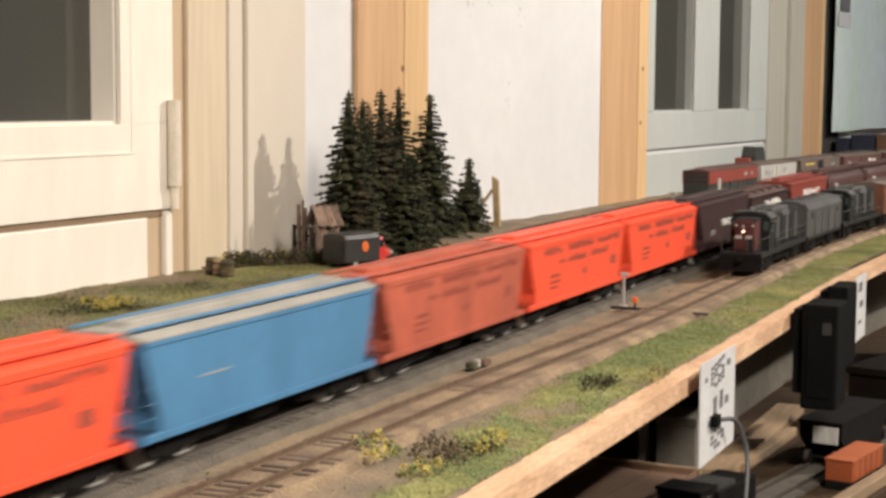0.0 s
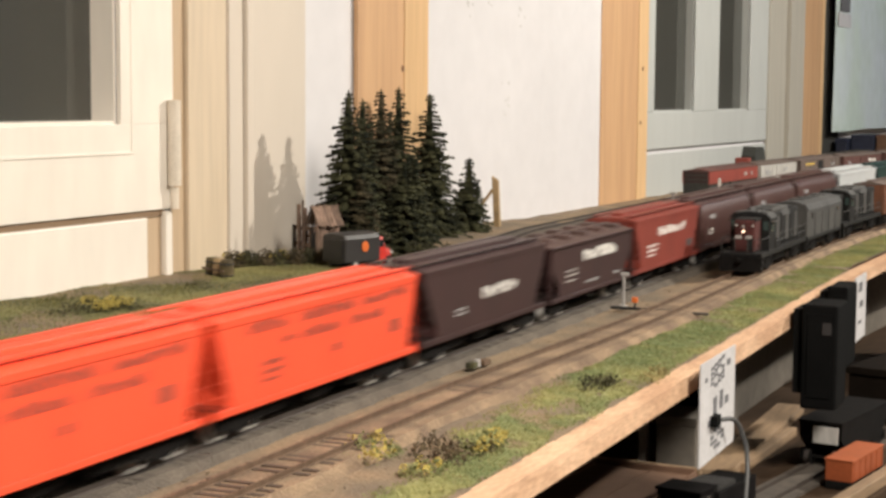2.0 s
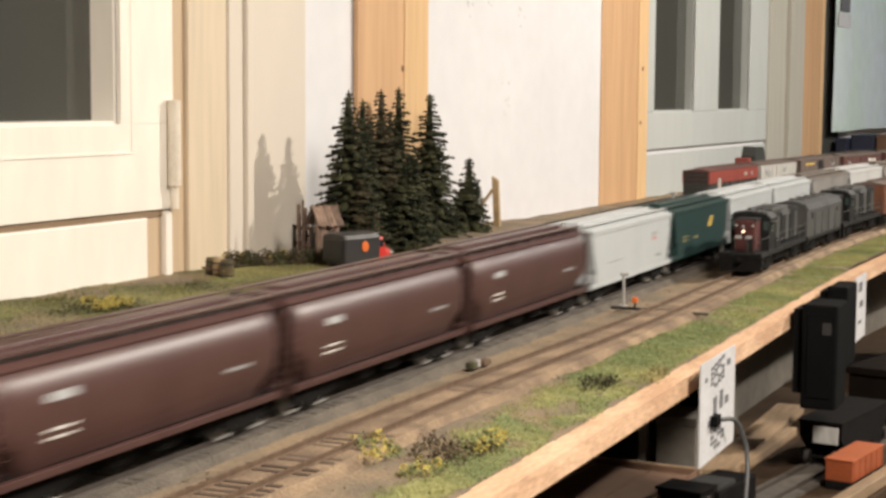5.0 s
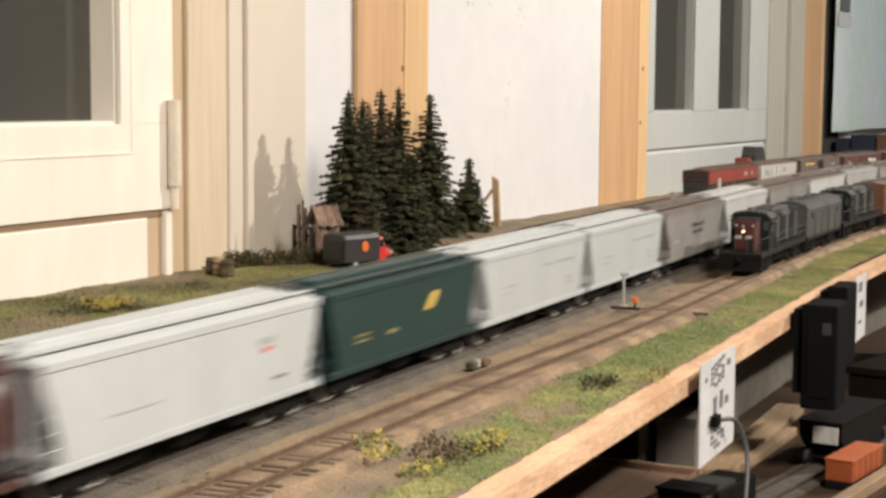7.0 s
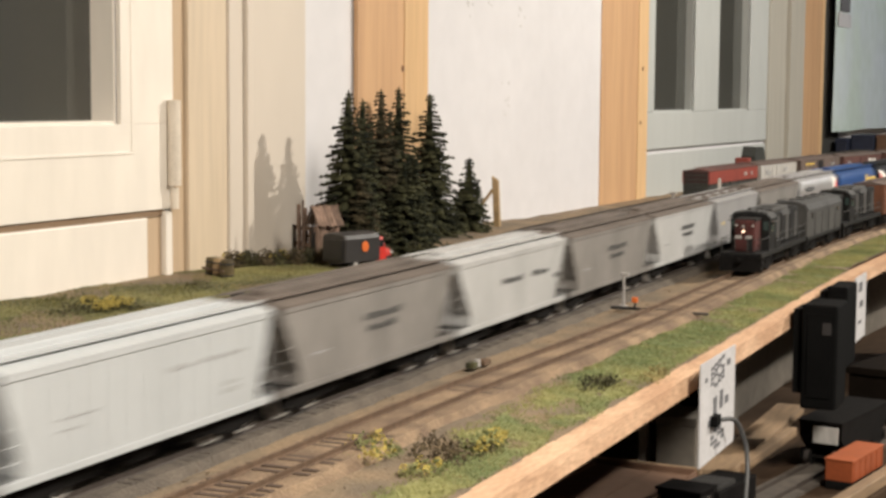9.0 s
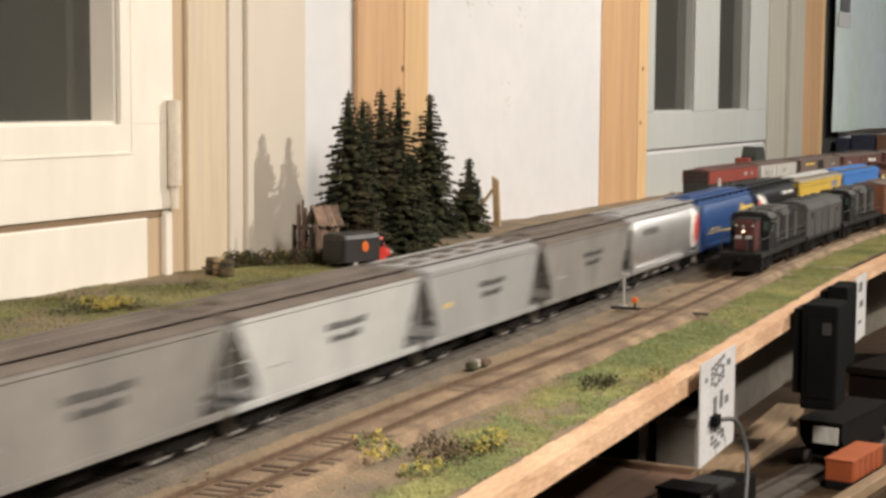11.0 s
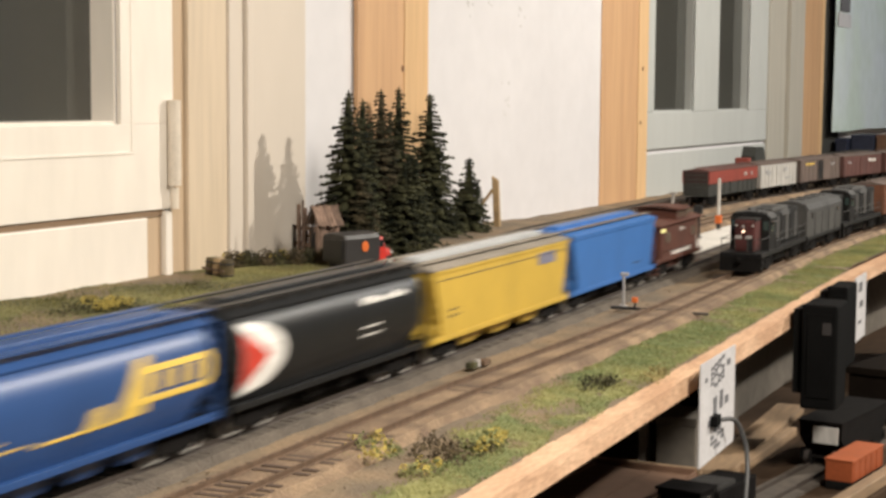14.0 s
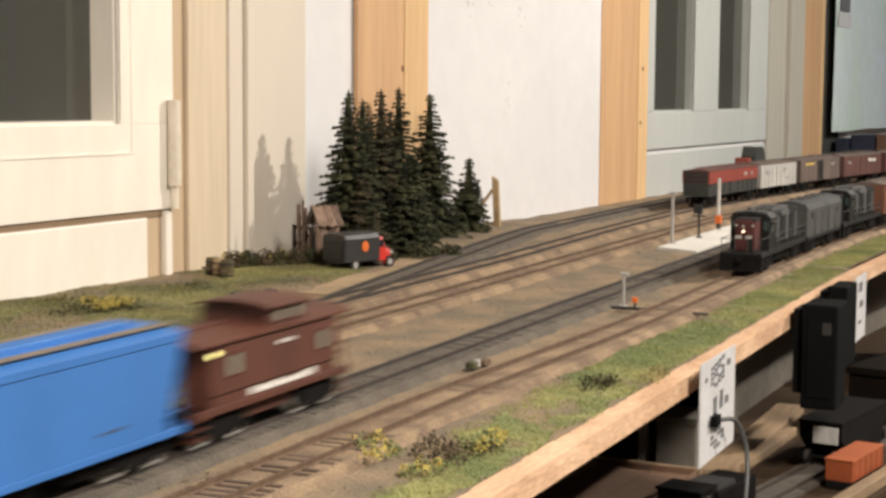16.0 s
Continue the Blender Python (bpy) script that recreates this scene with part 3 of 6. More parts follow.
def short_hopper(name, label, length, body_mat, marks):
    """Short covered hopper with open end cages, sloping ends and rows of roof hatches."""
    car = thing(name, label, "freight car", group="cars of the moving train")
    half = length / 2 - 0.0044
    top = 0.0440
    for sx in (-1, 1):
        bm = NB()
        poly = [(-half, top), (half, top), (half, 0.033), (half - 0.016, 0.020), (half - 0.016, 0.0115), (-half + 0.016, 0.0115), (-half + 0.016, 0.020), (-half, 0.033)]
        x0, x1 = sorted((sx * (W - 0.0012), sx * W))
        loft(bm, [[(x, y, z) for y, z in poly] for x in (x0, x1)])
        part("side_panel", bm, body_mat, car)
        for y in (-half + 0.0012, half - 0.0012):
            x0, x1 = sorted((sx * (W - 0.0010), sx * (W + 0.0006)))
            part("side_post", box(NB(), x0, x1, y - 0.0010, y + 0.0010, 0.0125, top), body_mat, car)
        x0, x1 = sorted((sx * (W - 0.0014), sx * (W + 0.0014)))
        part("top_chord", box(NB(), x0, x1, -half, half, top - 0.0004, top + 0.0012, 0.0003), body_mat, car)
        part("side_sill", box(NB(), x0, x1, -half, half, Z_SILL, 0.0130, 0.0003), body_mat, car)
    for sy in (-1, 1):
        y = sy * half
        bm = loft(NB(), [[(x, y, top), (x, y - sy * 0.001, top), (x, y - sy * 0.042, 0.0165), (x, y - sy * 0.041, 0.0165)] for x in (-W + 0.0012, W - 0.0012)])
        part("slope_sheet", bm, body_mat, car)
        y0, y1 = sorted((y, y - sy * 0.03))
        part("end_deck", box(NB(), -0.017, 0.017, y0, y1, 0.0126, 0.0140), UNDER, car)
        bm = NB()
        for x in (-0.0165, -0.006, 0.006, 0.0165):
            box(bm, x - 0.0006, x + 0.0006, *sorted((y, y - sy * 0.0012)), 0.013, top)
        part("end_frame", bm, body_mat, car)
    sec = ((-W - 0.0004, top), (-W - 0.0004, top + 0.0010), (-0.010, top + 0.0030), (0, top + 0.0034), (0.010, top + 0.0030), (W + 0.0004, top + 0.0010), (W + 0.0004, top))
    part("roof", loft(NB(), [[(x, y, z) for x, z in sec] for y in (-half, half)]), ROOF_BROWN, car)
    for i in range(5):
        y = -half + 2 * half * (i + 0.5) / 5
        for x in (-0.0085, 0.0085):
            part("hatch", box(NB(), x - 0.0048, x + 0.0048, y - 0.0070, y + 0.0070, top + 0.0020, top + 0.0052, 0.0008), ROOF_BROWN, car)
    part("running_board", box(NB(), -0.0022, 0.0022, -half, half, top + 0.0042, top + 0.0050), ROOF_BROWN, car)
    for i in range(3):
        y, b = (i - 1) * 0.038, 0.018
        part("hopper_bay", loft(NB(), [[(-0.015, y - b, 0.0165), (0.015, y - b, 0.0165), (0.015, y + b, 0.0165), (-0.015, y + b, 0.0165)],
                                       [(-0.008, y - b * 0.3, 0.006), (0.008, y - b * 0.3, 0.006), (0.008, y + b * 0.3, 0.006), (-0.008, y + b * 0.3, 0.006)]]), UNDER, car)
    add_trucks(car, (-(half - 0.022), half - 0.022))
    add_couplers(car, length / 2)
    markings(car, marks, half, W + 0.0002)
    return car


def caboose(name, label, length, body_mat, roof_mat):
    car = thing(name, label, "caboose", group="cars of the moving train")
    half = length / 2 - 0.0044
    hb, w, top = half - 0.0125, 0.0172, 0.0405
    part("body", box(NB(), -w, w, -hb, hb, 0.0150, top, 0.0004), body_mat, car)

    def arch(y0, y1, hw, z, rise, t=0.0009):
        xs = [-1, -0.75, -0.4, 0, 0.4, 0.75, 1]
        up = [(x * hw, z + rise * (1 - x * x)) for x in xs]
        sec = up + [(x, zz - t) for x, zz in up[::-1]]
        return loft(NB(), [[(x, y, zz) for x, zz in sec] for y in (y0, y1)])
    part("roof", arch(-half - 0.0005, half + 0.0005, w + 0.0016, top + 0.0006, 0.0030), roof_mat, car)
    ch, cc = 0.0165, 0.010
    part("cupola", box(NB(), -0.0165, 0.0165, cc - ch, cc + ch, top - 0.0005, 0.0500, 0.0004), body_mat, car)
    part("cupola_roof", arch(cc - ch - 0.003, cc + ch + 0.003, 0.0185, 0.0504, 0.0020), roof_mat, car)
    pane = mat("caboose_window_pane", (0.22, 0.23, 0.18), 0.2, vary=0.1, scale=90)
    for sx in (-1, 1):
        for y, z0, z1 in ((-0.036, 0.0270, 0.0350), (0.040, 0.0270, 0.0350), (cc - 0.008, 0.0440, 0.0486), (cc + 0.008, 0.0440, 0.0486)):
            x = sx * (w if z1 < 0.04 else 0.0165)
            x0, x1 = sorted((x - sx * 0.0004, x + sx * 0.0003))
            win = part("window", box(NB(), x0, x1, y - 0.0036, y + 0.0036, z0, z1), pane, car, "pale window pane")
            x0, x1 = sorted((x - sx * 0.0004, x + sx * 0.0008))
            bm = NB()
            for a, b, c, d in ((-0.0042, 0.0042, z0 - 0.0006, z0), (-0.0042, 0.0042, z1, z1 + 0.0006), (-0.0042, -0.0036, z0, z1), (0.0036, 0.0042, z0, z1)):
                box(bm, x0, x1, y + a, y + b, c, d)
            part("window_frame", bm, body_mat, win)
        part("grab_rail", rod(NB(), (sx * (w + 0.001), -hb, 0.021), (sx * (w + 0.001), hb, 0.021), 0.0003, 5), body_mat, car)
        x0, x1 = sorted((sx * (w - 0.002), sx * (w + 0.0004)))
        part("side_sill", box(NB(), x0, x1, -half, half, 0.0125, 0.0155, 0.0003), body_mat, car)
        for sy in (-1, 1):
            bm = NB()
            for k in range(3):
                y = sy * (half - 0.005)
                box(bm, *sorted((sx * 0.011, sx * (w + 0.0003))), y - 0.0035, y + 0.0035, 0.0045 + k * 0.0036, 0.0052 + k * 0.0036)
            part("steps", bm, body_mat, car)
            part("roof_post", rod(NB(), (sx * 0.0155, sy * (half - 0.001), 0.015), (sx * 0.0155, sy * (half - 0.001), top + 0.001), 0.0005, 6), body_mat, car)
    for sy in (-1, 1):
        bm = NB()
        for z in (0.0215, 0.0255):
            rod(bm, (-0.0155, sy * (half - 0.001), z), (0.0155, sy * (half - 0.001), z), 0.0004, 5)
        part("end_railing", bm, body_mat, car)
        y0, y1 = sorted((sy * hb, sy * half))
        part("end_platform", box(NB(), -w, w, y0, y1, 0.0125, 0.0145), UNDER, car)
        part("door", box(NB(), -0.004, 0.004, *sorted((sy * (hb - 0.0003), sy * (hb + 0.0004))), 0.0155, 0.0375), pane, car)
    part("running_board", box(NB(), -0.0025, 0.0025, -half, cc - ch - 0.003, top + 0.0034, top + 0.0042), roof_mat, car)
    part("stove_pipe", rod(NB(), (-0.008, 0.040, top), (-0.008, 0.040, 0.0500), 0.0012, 8), UNDER, car)
    part("underbody_box", box(NB(), -0.012, 0.012, -0.018, 0.018, 0.0055, 0.0150, 0.0006), body_mat, car)
    part("marker_lamp", rod(NB(), (w + 0.0022, -hb - 0.001, 0.0362), (w + 0.0022, -hb - 0.001, 0.0382), 0.0009, 10), glow("marker_lamp_glow", (1.0, 0.90, 0.35), 2.5), car, "small glowing yellow marker lamp")
    markings(car, [(0.30, 0.80, 0.0165, 0.0195, WHITE_MARK, 9), (0.52, 0.62, 0.0340, 0.0358, WHITE_MARK, 3)], hb, w)
    add_trucks(car, (-(half - 0.026), half - 0.026))
    add_couplers(car, length / 2)
    return car


ENDS = [0.4829, 0.685, 0.8861, 1.0851, 1.2848, 1.4762, 1.6565, 1.8444, 2.0424, 2.2444, 2.451, 2.6552, 2.8397, 3.0262, 3.2097, 3.4012, 3.5839, 3.7777, 3.9642, 4.1385, 4.3265, 4.5237, 4.7288, 4.9289, 5.1491, 5.3471, 5.4882]
RUN = [(0, 0.0), (0.5, 0.1226), (1.0, 0.2662), (1.5, 0.4025), (2.0, 0.5527), (2.5, 0.6951), (3.0, 0.8479), (3.5, 0.9899), (4.0, 1.1517), (4.2, 1.2152), (6.3, 1.8218), (6.5, 1.8799), (7.0, 2.0271), (7.5, 2.172), (7.8, 2.2658), (8.0, 2.3255), (8.5, 2.4691), (9.0, 2.6242), (11.3, 3.3192), (11.5, 3.3812), (12.0, 3.5455), (12.5, 3.7017), (13.0, 3.8618), (13.4, 3.9867), (13.5, 4.0184), (14.0, 4.1838), (14.5, 4.3434), (15.0, 4.5052), (15.5, 4.6636), (16, 4.8284)]
RUN_T, RUN_U = [a for a, _ in RUN], [b for _, b in RUN]

ROOF_BROWN = paint("dusty_brown_roof_paint", (0.085, 0.045, 0.038), 0.75, 0.3)
ORANGE = paint("bright_orange_red_car_paint", (0.80, 0.085, 0.035), 0.45, 0.07)
FADED = paint("faded_orange_car_paint", (0.44, 0.092, 0.050), 0.6, 0.25)
SKY_BLUE = paint("weathered_sky_blue_car_paint", (0.065, 0.195, 0.36), 0.5, 0.16)
ROOF_PALE = paint("pale_dusty_roof_paint", (0.33, 0.31, 0.28), 0.7, 0.2)
ROOF_TAN = paint("tan_dusted_roof_paint", (0.28, 0.245, 0.20), 0.8, 0.3)
BROWN = paint("dark_mineral_brown_paint", (0.040, 0.0165, 0.0165), 0.5, 0.2)
RED_BROWN = paint("oxide_red_car_paint", (0.215, 0.038, 0.025), 0.5, 0.15)
TANK_BROWN = paint("chestnut_brown_car_paint", (0.066, 0.030, 0.026), 0.42, 0.15)
CAR_WHITE = paint("off_white_car_paint", (0.43, 0.447, 0.455), 0.5, 0.07)
CAR_WHITE_OLD = paint("dusty_white_car_paint", (0.42, 0.42, 0.415), 0.6, 0.16)
GREEN = paint("dark_green_car_paint", (0.008, 0.031, 0.029), 0.5, 0.15)
GREY = paint("dusty_grey_car_paint", (0.21, 0.195, 0.18), 0.7, 0.25)
GREY_LIGHT = paint("light_grey_car_paint", (0.29, 0.285, 0.285), 0.6, 0.14)
ROOF_DUST = paint("brown_dusted_roof_paint", (0.13, 0.105, 0.088), 0.8, 0.3)
SILVER = paint("silver_car_paint", (0.62, 0.615, 0.615), 0.38, 0.08, metal=0.72)
NAVY = paint("deep_blue_car_paint", (0.020, 0.062, 0.19), 0.42, 0.12)
BLACK = mat("black_car_paint", (0.010, 0.011, 0.012), 0.42, vary=0.15, scale=38, bump=0.05, spec=0.32)
YELLOW = paint("golden_yellow_car_paint", (0.56, 0.375, 0.058), 0.5, 0.12)
CAB_BLUE = paint("bright_blue_car_paint", (0.036, 0.145, 0.42), 0.5, 0.10)
CABOOSE = paint("brown_red_caboose_paint", (0.088, 0.026, 0.014), 0.6, 0.25)

SLOGAN = [(0.14, 0.31, 0.0412, 0.0455, RUST_MARK, 7), (0.38, 0.64, 0.0412, 0.0455, RUST_MARK, 11), (0.69, 0.94, 0.0412, 0.0455, RUST_MARK, 10), (0.29, 0.34, 0.0345, 0.0372, RUST_MARK, 2),
          (0.38, 0.56, 0.0338, 0.0380, RUST_MARK, 7), (0.62, 0.80, 0.0338, 0.0380, RUST_MARK, 7), (0.20, 0.29, 0.0268, 0.0290, RUST_MARK, 4), (0.20, 0.29, 0.0232, 0.0252, RUST_MARK, 5), (0.20, 0.27, 0.0200, 0.0218, RUST_MARK, 4),
          (0.53, 0.56, 0.0240, 0.0275, RUST_MARK, 1), (0.84, 0.89, 0.0245, 0.0305, RUST_MARK, 1)]
BIG_WHITE = [(0.44, 0.73, 0.0275, 0.0335, WHITE_MARK, 7), (0.23, 0.31, 0.0245, 0.0257, GREY_MARK, 4), (0.23, 0.31, 0.0220, 0.0232, GREY_MARK, 5)]
HIGH_WHITE = [(0.34, 0.78, 0.0345, 0.0405, WHITE_MARK, 8), (0.18, 0.33, 0.0275, 0.0290, WHITE_MARK, 5), (0.18, 0.33, 0.0240, 0.0255, WHITE_MARK, 5), (0.18, 0.30, 0.0205, 0.0220, WHITE_MARK, 4), (0.80, 0.88, 0.0200, 0.0250, DARK_MARK, 1)]
SMALL_DARK = [(0.56, 0.66, 0.0352, 0.0374, GREY_MARK, 4), (0.70, 0.88, 0.0354, 0.0372, GREY_MARK, 8), (0.79, 0.85, 0.0238, 0.0258, GREY_MARK, 2), (0.79, 0.85, 0.0206, 0.0226, GREY_MARK, 2), (0.18, 0.30, 0.0290, 0.0300, GREY_MARK, 5), (0.18, 0.26, 0.0250, 0.0260, GREY_MARK, 4)]
TWO_LINES = [(0.44, 0.66, 0.0335, 0.0368, DARK_MARK, 7), (0.46, 0.63, 0.0280, 0.0313, DARK_MARK, 6), (0.15, 0.24, 0.0250, 0.0260, GREY_MARK, 4)]
ONE_LINE = [(0.38, 0.56, 0.0315, 0.0350, DARK_MARK, 6), (0.66, 0.82, 0.0315, 0.0350, DARK_MARK, 4), (0.88, 0.94, 0.0270, 0.0300, DARK_MARK, 2)]
LOW_SPOT = [(0.16, 0.24, 0.0365, 0.0395, GREY_MARK, 1), (0.16, 0.24, 0.0265, 0.0275, WHITE_MARK, 4), (0.16, 0.24, 0.0235, 0.0245, WHITE_MARK, 4), (0.76, 0.86, 0.0285, 0.0300, GREY_MARK, 5)]
EMBLEM = [(0.16, 0.25, 0.0268, 0.0278, DULL_YELLOW, 4), (0.16, 0.25, 0.0240, 0.0250, DULL_YELLOW, 4), (0.36, 0.41, 0.0240, 0.0258, DULL_YELLOW, 1)]
NAVY_MARKS = [(0.12, 0.40, 0.0235, 0.0244, YELLOW_MARK, 9), (0.14, 0.32, 0.0265, 0.0275, YELLOW_MARK, 7)]
SILVER_MARKS = [(0.14, 0.36, 0.0372, 0.0420, DARK_MARK, 6)]
BLACK_MARKS = [(0.62, 0.88, 0.0410, 0.0440, WHITE_MARK, 6), (0.62, 0.72, 0.0300, 0.0310, WHITE_MARK, 4), (0.62, 0.72, 0.0260, 0.0270, WHITE_MARK, 4)]
YELLOW_MARKS = [(0.74, 0.88, 0.0370, 0.0440, SLATE_MARK, 1), (0.10, 0.16, 0.0260, 0.0270, DARK_MARK, 3), (0.10, 0.16, 0.0225, 0.0235, DARK_MARK, 3), (0.02, 0.98, 0.0425, 0.0429, DARK_MARK, 1)]

PLAN = [
    ("flat", "bright orange-red covered hopper car with dark slogan lettering", ORANGE, ORANGE, SLOGAN, {}),
    ("flat", "weathered sky-blue covered hopper car with a pale roof", SKY_BLUE, ROOF_PALE, [(0.20, 0.32, 0.030, 0.0308, GREY_MARK, 5)], {"board_mat": SKY_BLUE}),
    ("flat", "faded orange covered hopper car with worn lettering", FADED, FADED, SLOGAN, {}),
    ("flat", "bright orange-red covered hopper car with dark slogan lettering", ORANGE, ORANGE, SLOGAN, {}),
    ("flat", "bright orange-red covered hopper car with dark slogan lettering", ORANGE, ORANGE, SLOGAN, {}),
    ("flat", "dark brown covered hopper car with white lettering", BROWN, BROWN, BIG_WHITE, {"slope": 0.0175}),
    ("short", "short dark brown covered hopper car with rows of roof hatches", BROWN, BROWN, [(0.37, 0.78, 0.0322, 0.0390, WHITE_MARK, 8), (0.17, 0.31, 0.0275, 0.0286, BOX_MARK, 4), (0.17, 0.31, 0.0245, 0.0256, BOX_MARK, 4), (0.17, 0.29, 0.0212, 0.0222, BOX_MARK, 4), (0.40, 0.56, 0.0172, 0.0186, GREY_MARK, 3), (0.76, 0.84, 0.0172, 0.0190, GREY_MARK, 2)], {}),
    ("flat", "oxide-red covered hopper car with large white lettering", RED_BROWN, RED_BROWN, HIGH_WHITE, {"slope": 0.0150}),
    ("round", "chestnut-brown round-sided covered hopper car", TANK_BROWN, TANK_BROWN, LOW_SPOT, {}),
    ("round", "chestnut-brown round-sided covered hopper car", TANK_BROWN, TANK_BROWN, LOW_SPOT, {}),
    ("round", "chestnut-brown round-sided covered hopper car", TANK_BROWN, TANK_BROWN, LOW_SPOT, {}),
    ("flat", "clean white covered hopper car with small red emblem", CAR_WHITE, CAR_WHITE, [(0.74, 0.79, 0.0355, 0.0385, GREY_MARK, 1), (0.75, 0.78, 0.0325, 0.0345, RED_MARK, 1), (0.20, 0.36, 0.0250, 0.0260, GREY_MARK, 6), (0.80, 0.85, 0.0200, 0.0215, DARK_MARK, 2)], {}),
    ("flat", "dark green covered hopper car with yellow emblem", GREEN, GREEN, EMBLEM, {}),
    ("flat", "off-white covered hopper car with fine grey lettering", CAR_WHITE, CAR_WHITE, SMALL_DARK, {"ribs": 13}),
    ("flat", "off-white covered hopper car with fine grey lettering", CAR_WHITE, CAR_WHITE, SMALL_DARK, {"ribs": 13}),
    ("flat", "dusty grey covered hopper car with a brown-stained roof", GREY, ROOF_DUST, TWO_LINES, {"slope": 0.0170}),
    ("flat", "dusty white covered hopper car with black lettering", CAR_WHITE_OLD, CAR_WHITE_OLD, ONE_LINE, {"slope": 0.0185}),
    ("flat", "dusty grey covered hopper car with a brown-stained roof", GREY, ROOF_DUST, TWO_LINES, {"slope": 0.0170}),
    ("flat", "dusty white covered hopper car with a brown-stained roof", CAR_WHITE_OLD, ROOF_DUST, TWO_LINES, {"slope": 0.0170}),
    ("flat", "light grey covered hopper car with square roof hatches", GREY_LIGHT, GREY_LIGHT, TWO_LINES + [(0.15, 0.19, 0.028, 0.0305, YELLOW_MARK, 1)], {"hatches": 5, "slope": 0.0150}),
    ("flat", "dusty grey covered hopper car with a brown-stained roof", GREY, ROOF_DUST, TWO_LINES, {"slope": 0.0170}),
    ("round", "silver round-sided covered hopper car with a red end band", SILVER, GREY_LIGHT, SILVER_MARKS, {"bay_mat": GREY_LIGHT}),
    ("round", "deep blue round-sided covered hopper car with yellow lettering", NAVY, NAVY, NAVY_MARKS, {"bay_mat": NAVY}),
    ("round", "black round-sided covered hopper car with white and red end emblem", BLACK, BLACK, BLACK_MARKS, {}),
    ("flat", "golden yellow covered hopper car with a dusty pale roof", YELLOW, ROOF_TAN, YELLOW_MARKS, {"board_mat": ROOF_TAN, "bay_mat": YELLOW, "hatch_mat": CAR_WHITE}),
    ("flat", "bright blue covered hopper car with brown roof walkways", CAB_BLUE, CAB_BLUE, [(0.72, 0.80, 0.0195, 0.0205, DARK_MARK, 3)], {"board_mat": RUNNING}),
    ("caboose", "brown-red caboose with a cupola and a glowing marker lamp", CABOOSE, CABOOSE, [], {}),
]
TRAIN = []
back = ENDS[0] - 0.2
for (kind, label, body_mat, roof_mat, marks, extra), rear in zip(PLAN, ENDS):
    length = rear - back
    if kind == "flat":
        car = covered_hopper("covered_hopper", label, length, body_mat, roof_mat, marks, **extra)
    elif kind == "round":
        car = round_hopper("round_hopper", label, length, body_mat, roof_mat, marks, **extra)
    elif kind == "short":
        car = short_hopper("short_hopper", label, length, body_mat, marks)
    else:
        car = caboose("caboose", label, length, body_mat, roof_mat)
    TRAIN.append((car, (rear + back) / 2, length))
    back = rear
# slanted emblem of the green car, sign of the blue car, end band of the silver car
car, _, length = TRAIN[12]
hb = length / 2 - 0.0044
shape_mark(car, hb, 0.0305, 0.0388, lambda v: 0.610 + 0.050 * v, lambda v: 0.648 + 0.050 * v, YELLOW_MARK, label="slanted yellow emblem")
car, _, length = TRAIN[22]
hb = length / 2 - 0.0044
shape_mark(car, hb, 0.0225, 0.0432, lambda v: 0.640 + 0.075 * v, lambda v: 0.735 + 0.010 * v, YELLOW_MARK, bulge_x, label="tall slanting yellow sign")
shape_mark(car, hb, 0.0225, 0.0300, lambda v: 0.555 + 0.025 * v, lambda v: 0.610 + 0.006 * v, YELLOW_MARK, bulge_x, label="small slanting yellow sign")
for f0, f1, z0, z1 in ((0.735, 0.955, 0.0372, 0.0396), (0.735, 0.955, 0.0262, 0.0286), (0.945, 0.965, 0.0286, 0.0372), (0.775, 0.800, 0.0300, 0.0366), (0.835, 0.860, 0.0300, 0.0366), (0.895, 0.920, 0.0300, 0.0366), (0.42, 0.64, 0.0222, 0.0232)):
    shape_mark(car, hb, z0, z1, lambda v: f0, lambda v: f1, YELLOW_MARK, bulge_x, name="sign_bar")
car, _, length = TRAIN[21]
hb = length / 2 - 0.0044
shape_mark(car, hb, 0.0165, 0.0480, lambda v: 0.850 + 0.10 * (2 * v - 1) ** 2 * 0.6, lambda v: 0.968, WHITE_MARK, bulge_x, label="white curved end band")
shape_mark(car, hb, 0.0185, 0.0440, lambda v: 0.895 + 0.06 * (2 * v - 1) ** 2, lambda v: 0.966, RED_MARK, bulge_x, 0.0007, label="red curved end panel")
# round emblem at the front end of the black car: a white arc round a red wedge
car, _, length = TRAIN[23]
hb = length / 2 - 0.0044
for nm, m, lo, hi, t in (("white_emblem", WHITE_MARK, lambda v: 0.0, lambda v: 0.034 * math.sqrt(max(0.0, 1 - v * v)), 0.0004), ("red_emblem", RED_MARK, lambda v: 0.0, lambda v: 0.021 * (1 - abs(v)), 0.0006)):
    rings = []
    for i in range(15):
        v = -1 + 2 * i / 14
        z = 0.0315 + 0.0150 * v * (1.0 if nm == "white_emblem" else 0.8)
        x = bulge_x(z)
        y0, y1 = -hb + 0.0086 + lo(v), -hb + 0.0090 + hi(v)
        rings.append([(x - 0.0005, y0, z), (x + t, y0, z), (x + t, y1, z), (x - 0.0005, y1, z)])
    part("emblem", loft(NB(), rings), m, car, nm.replace("_", " ") + " paint")


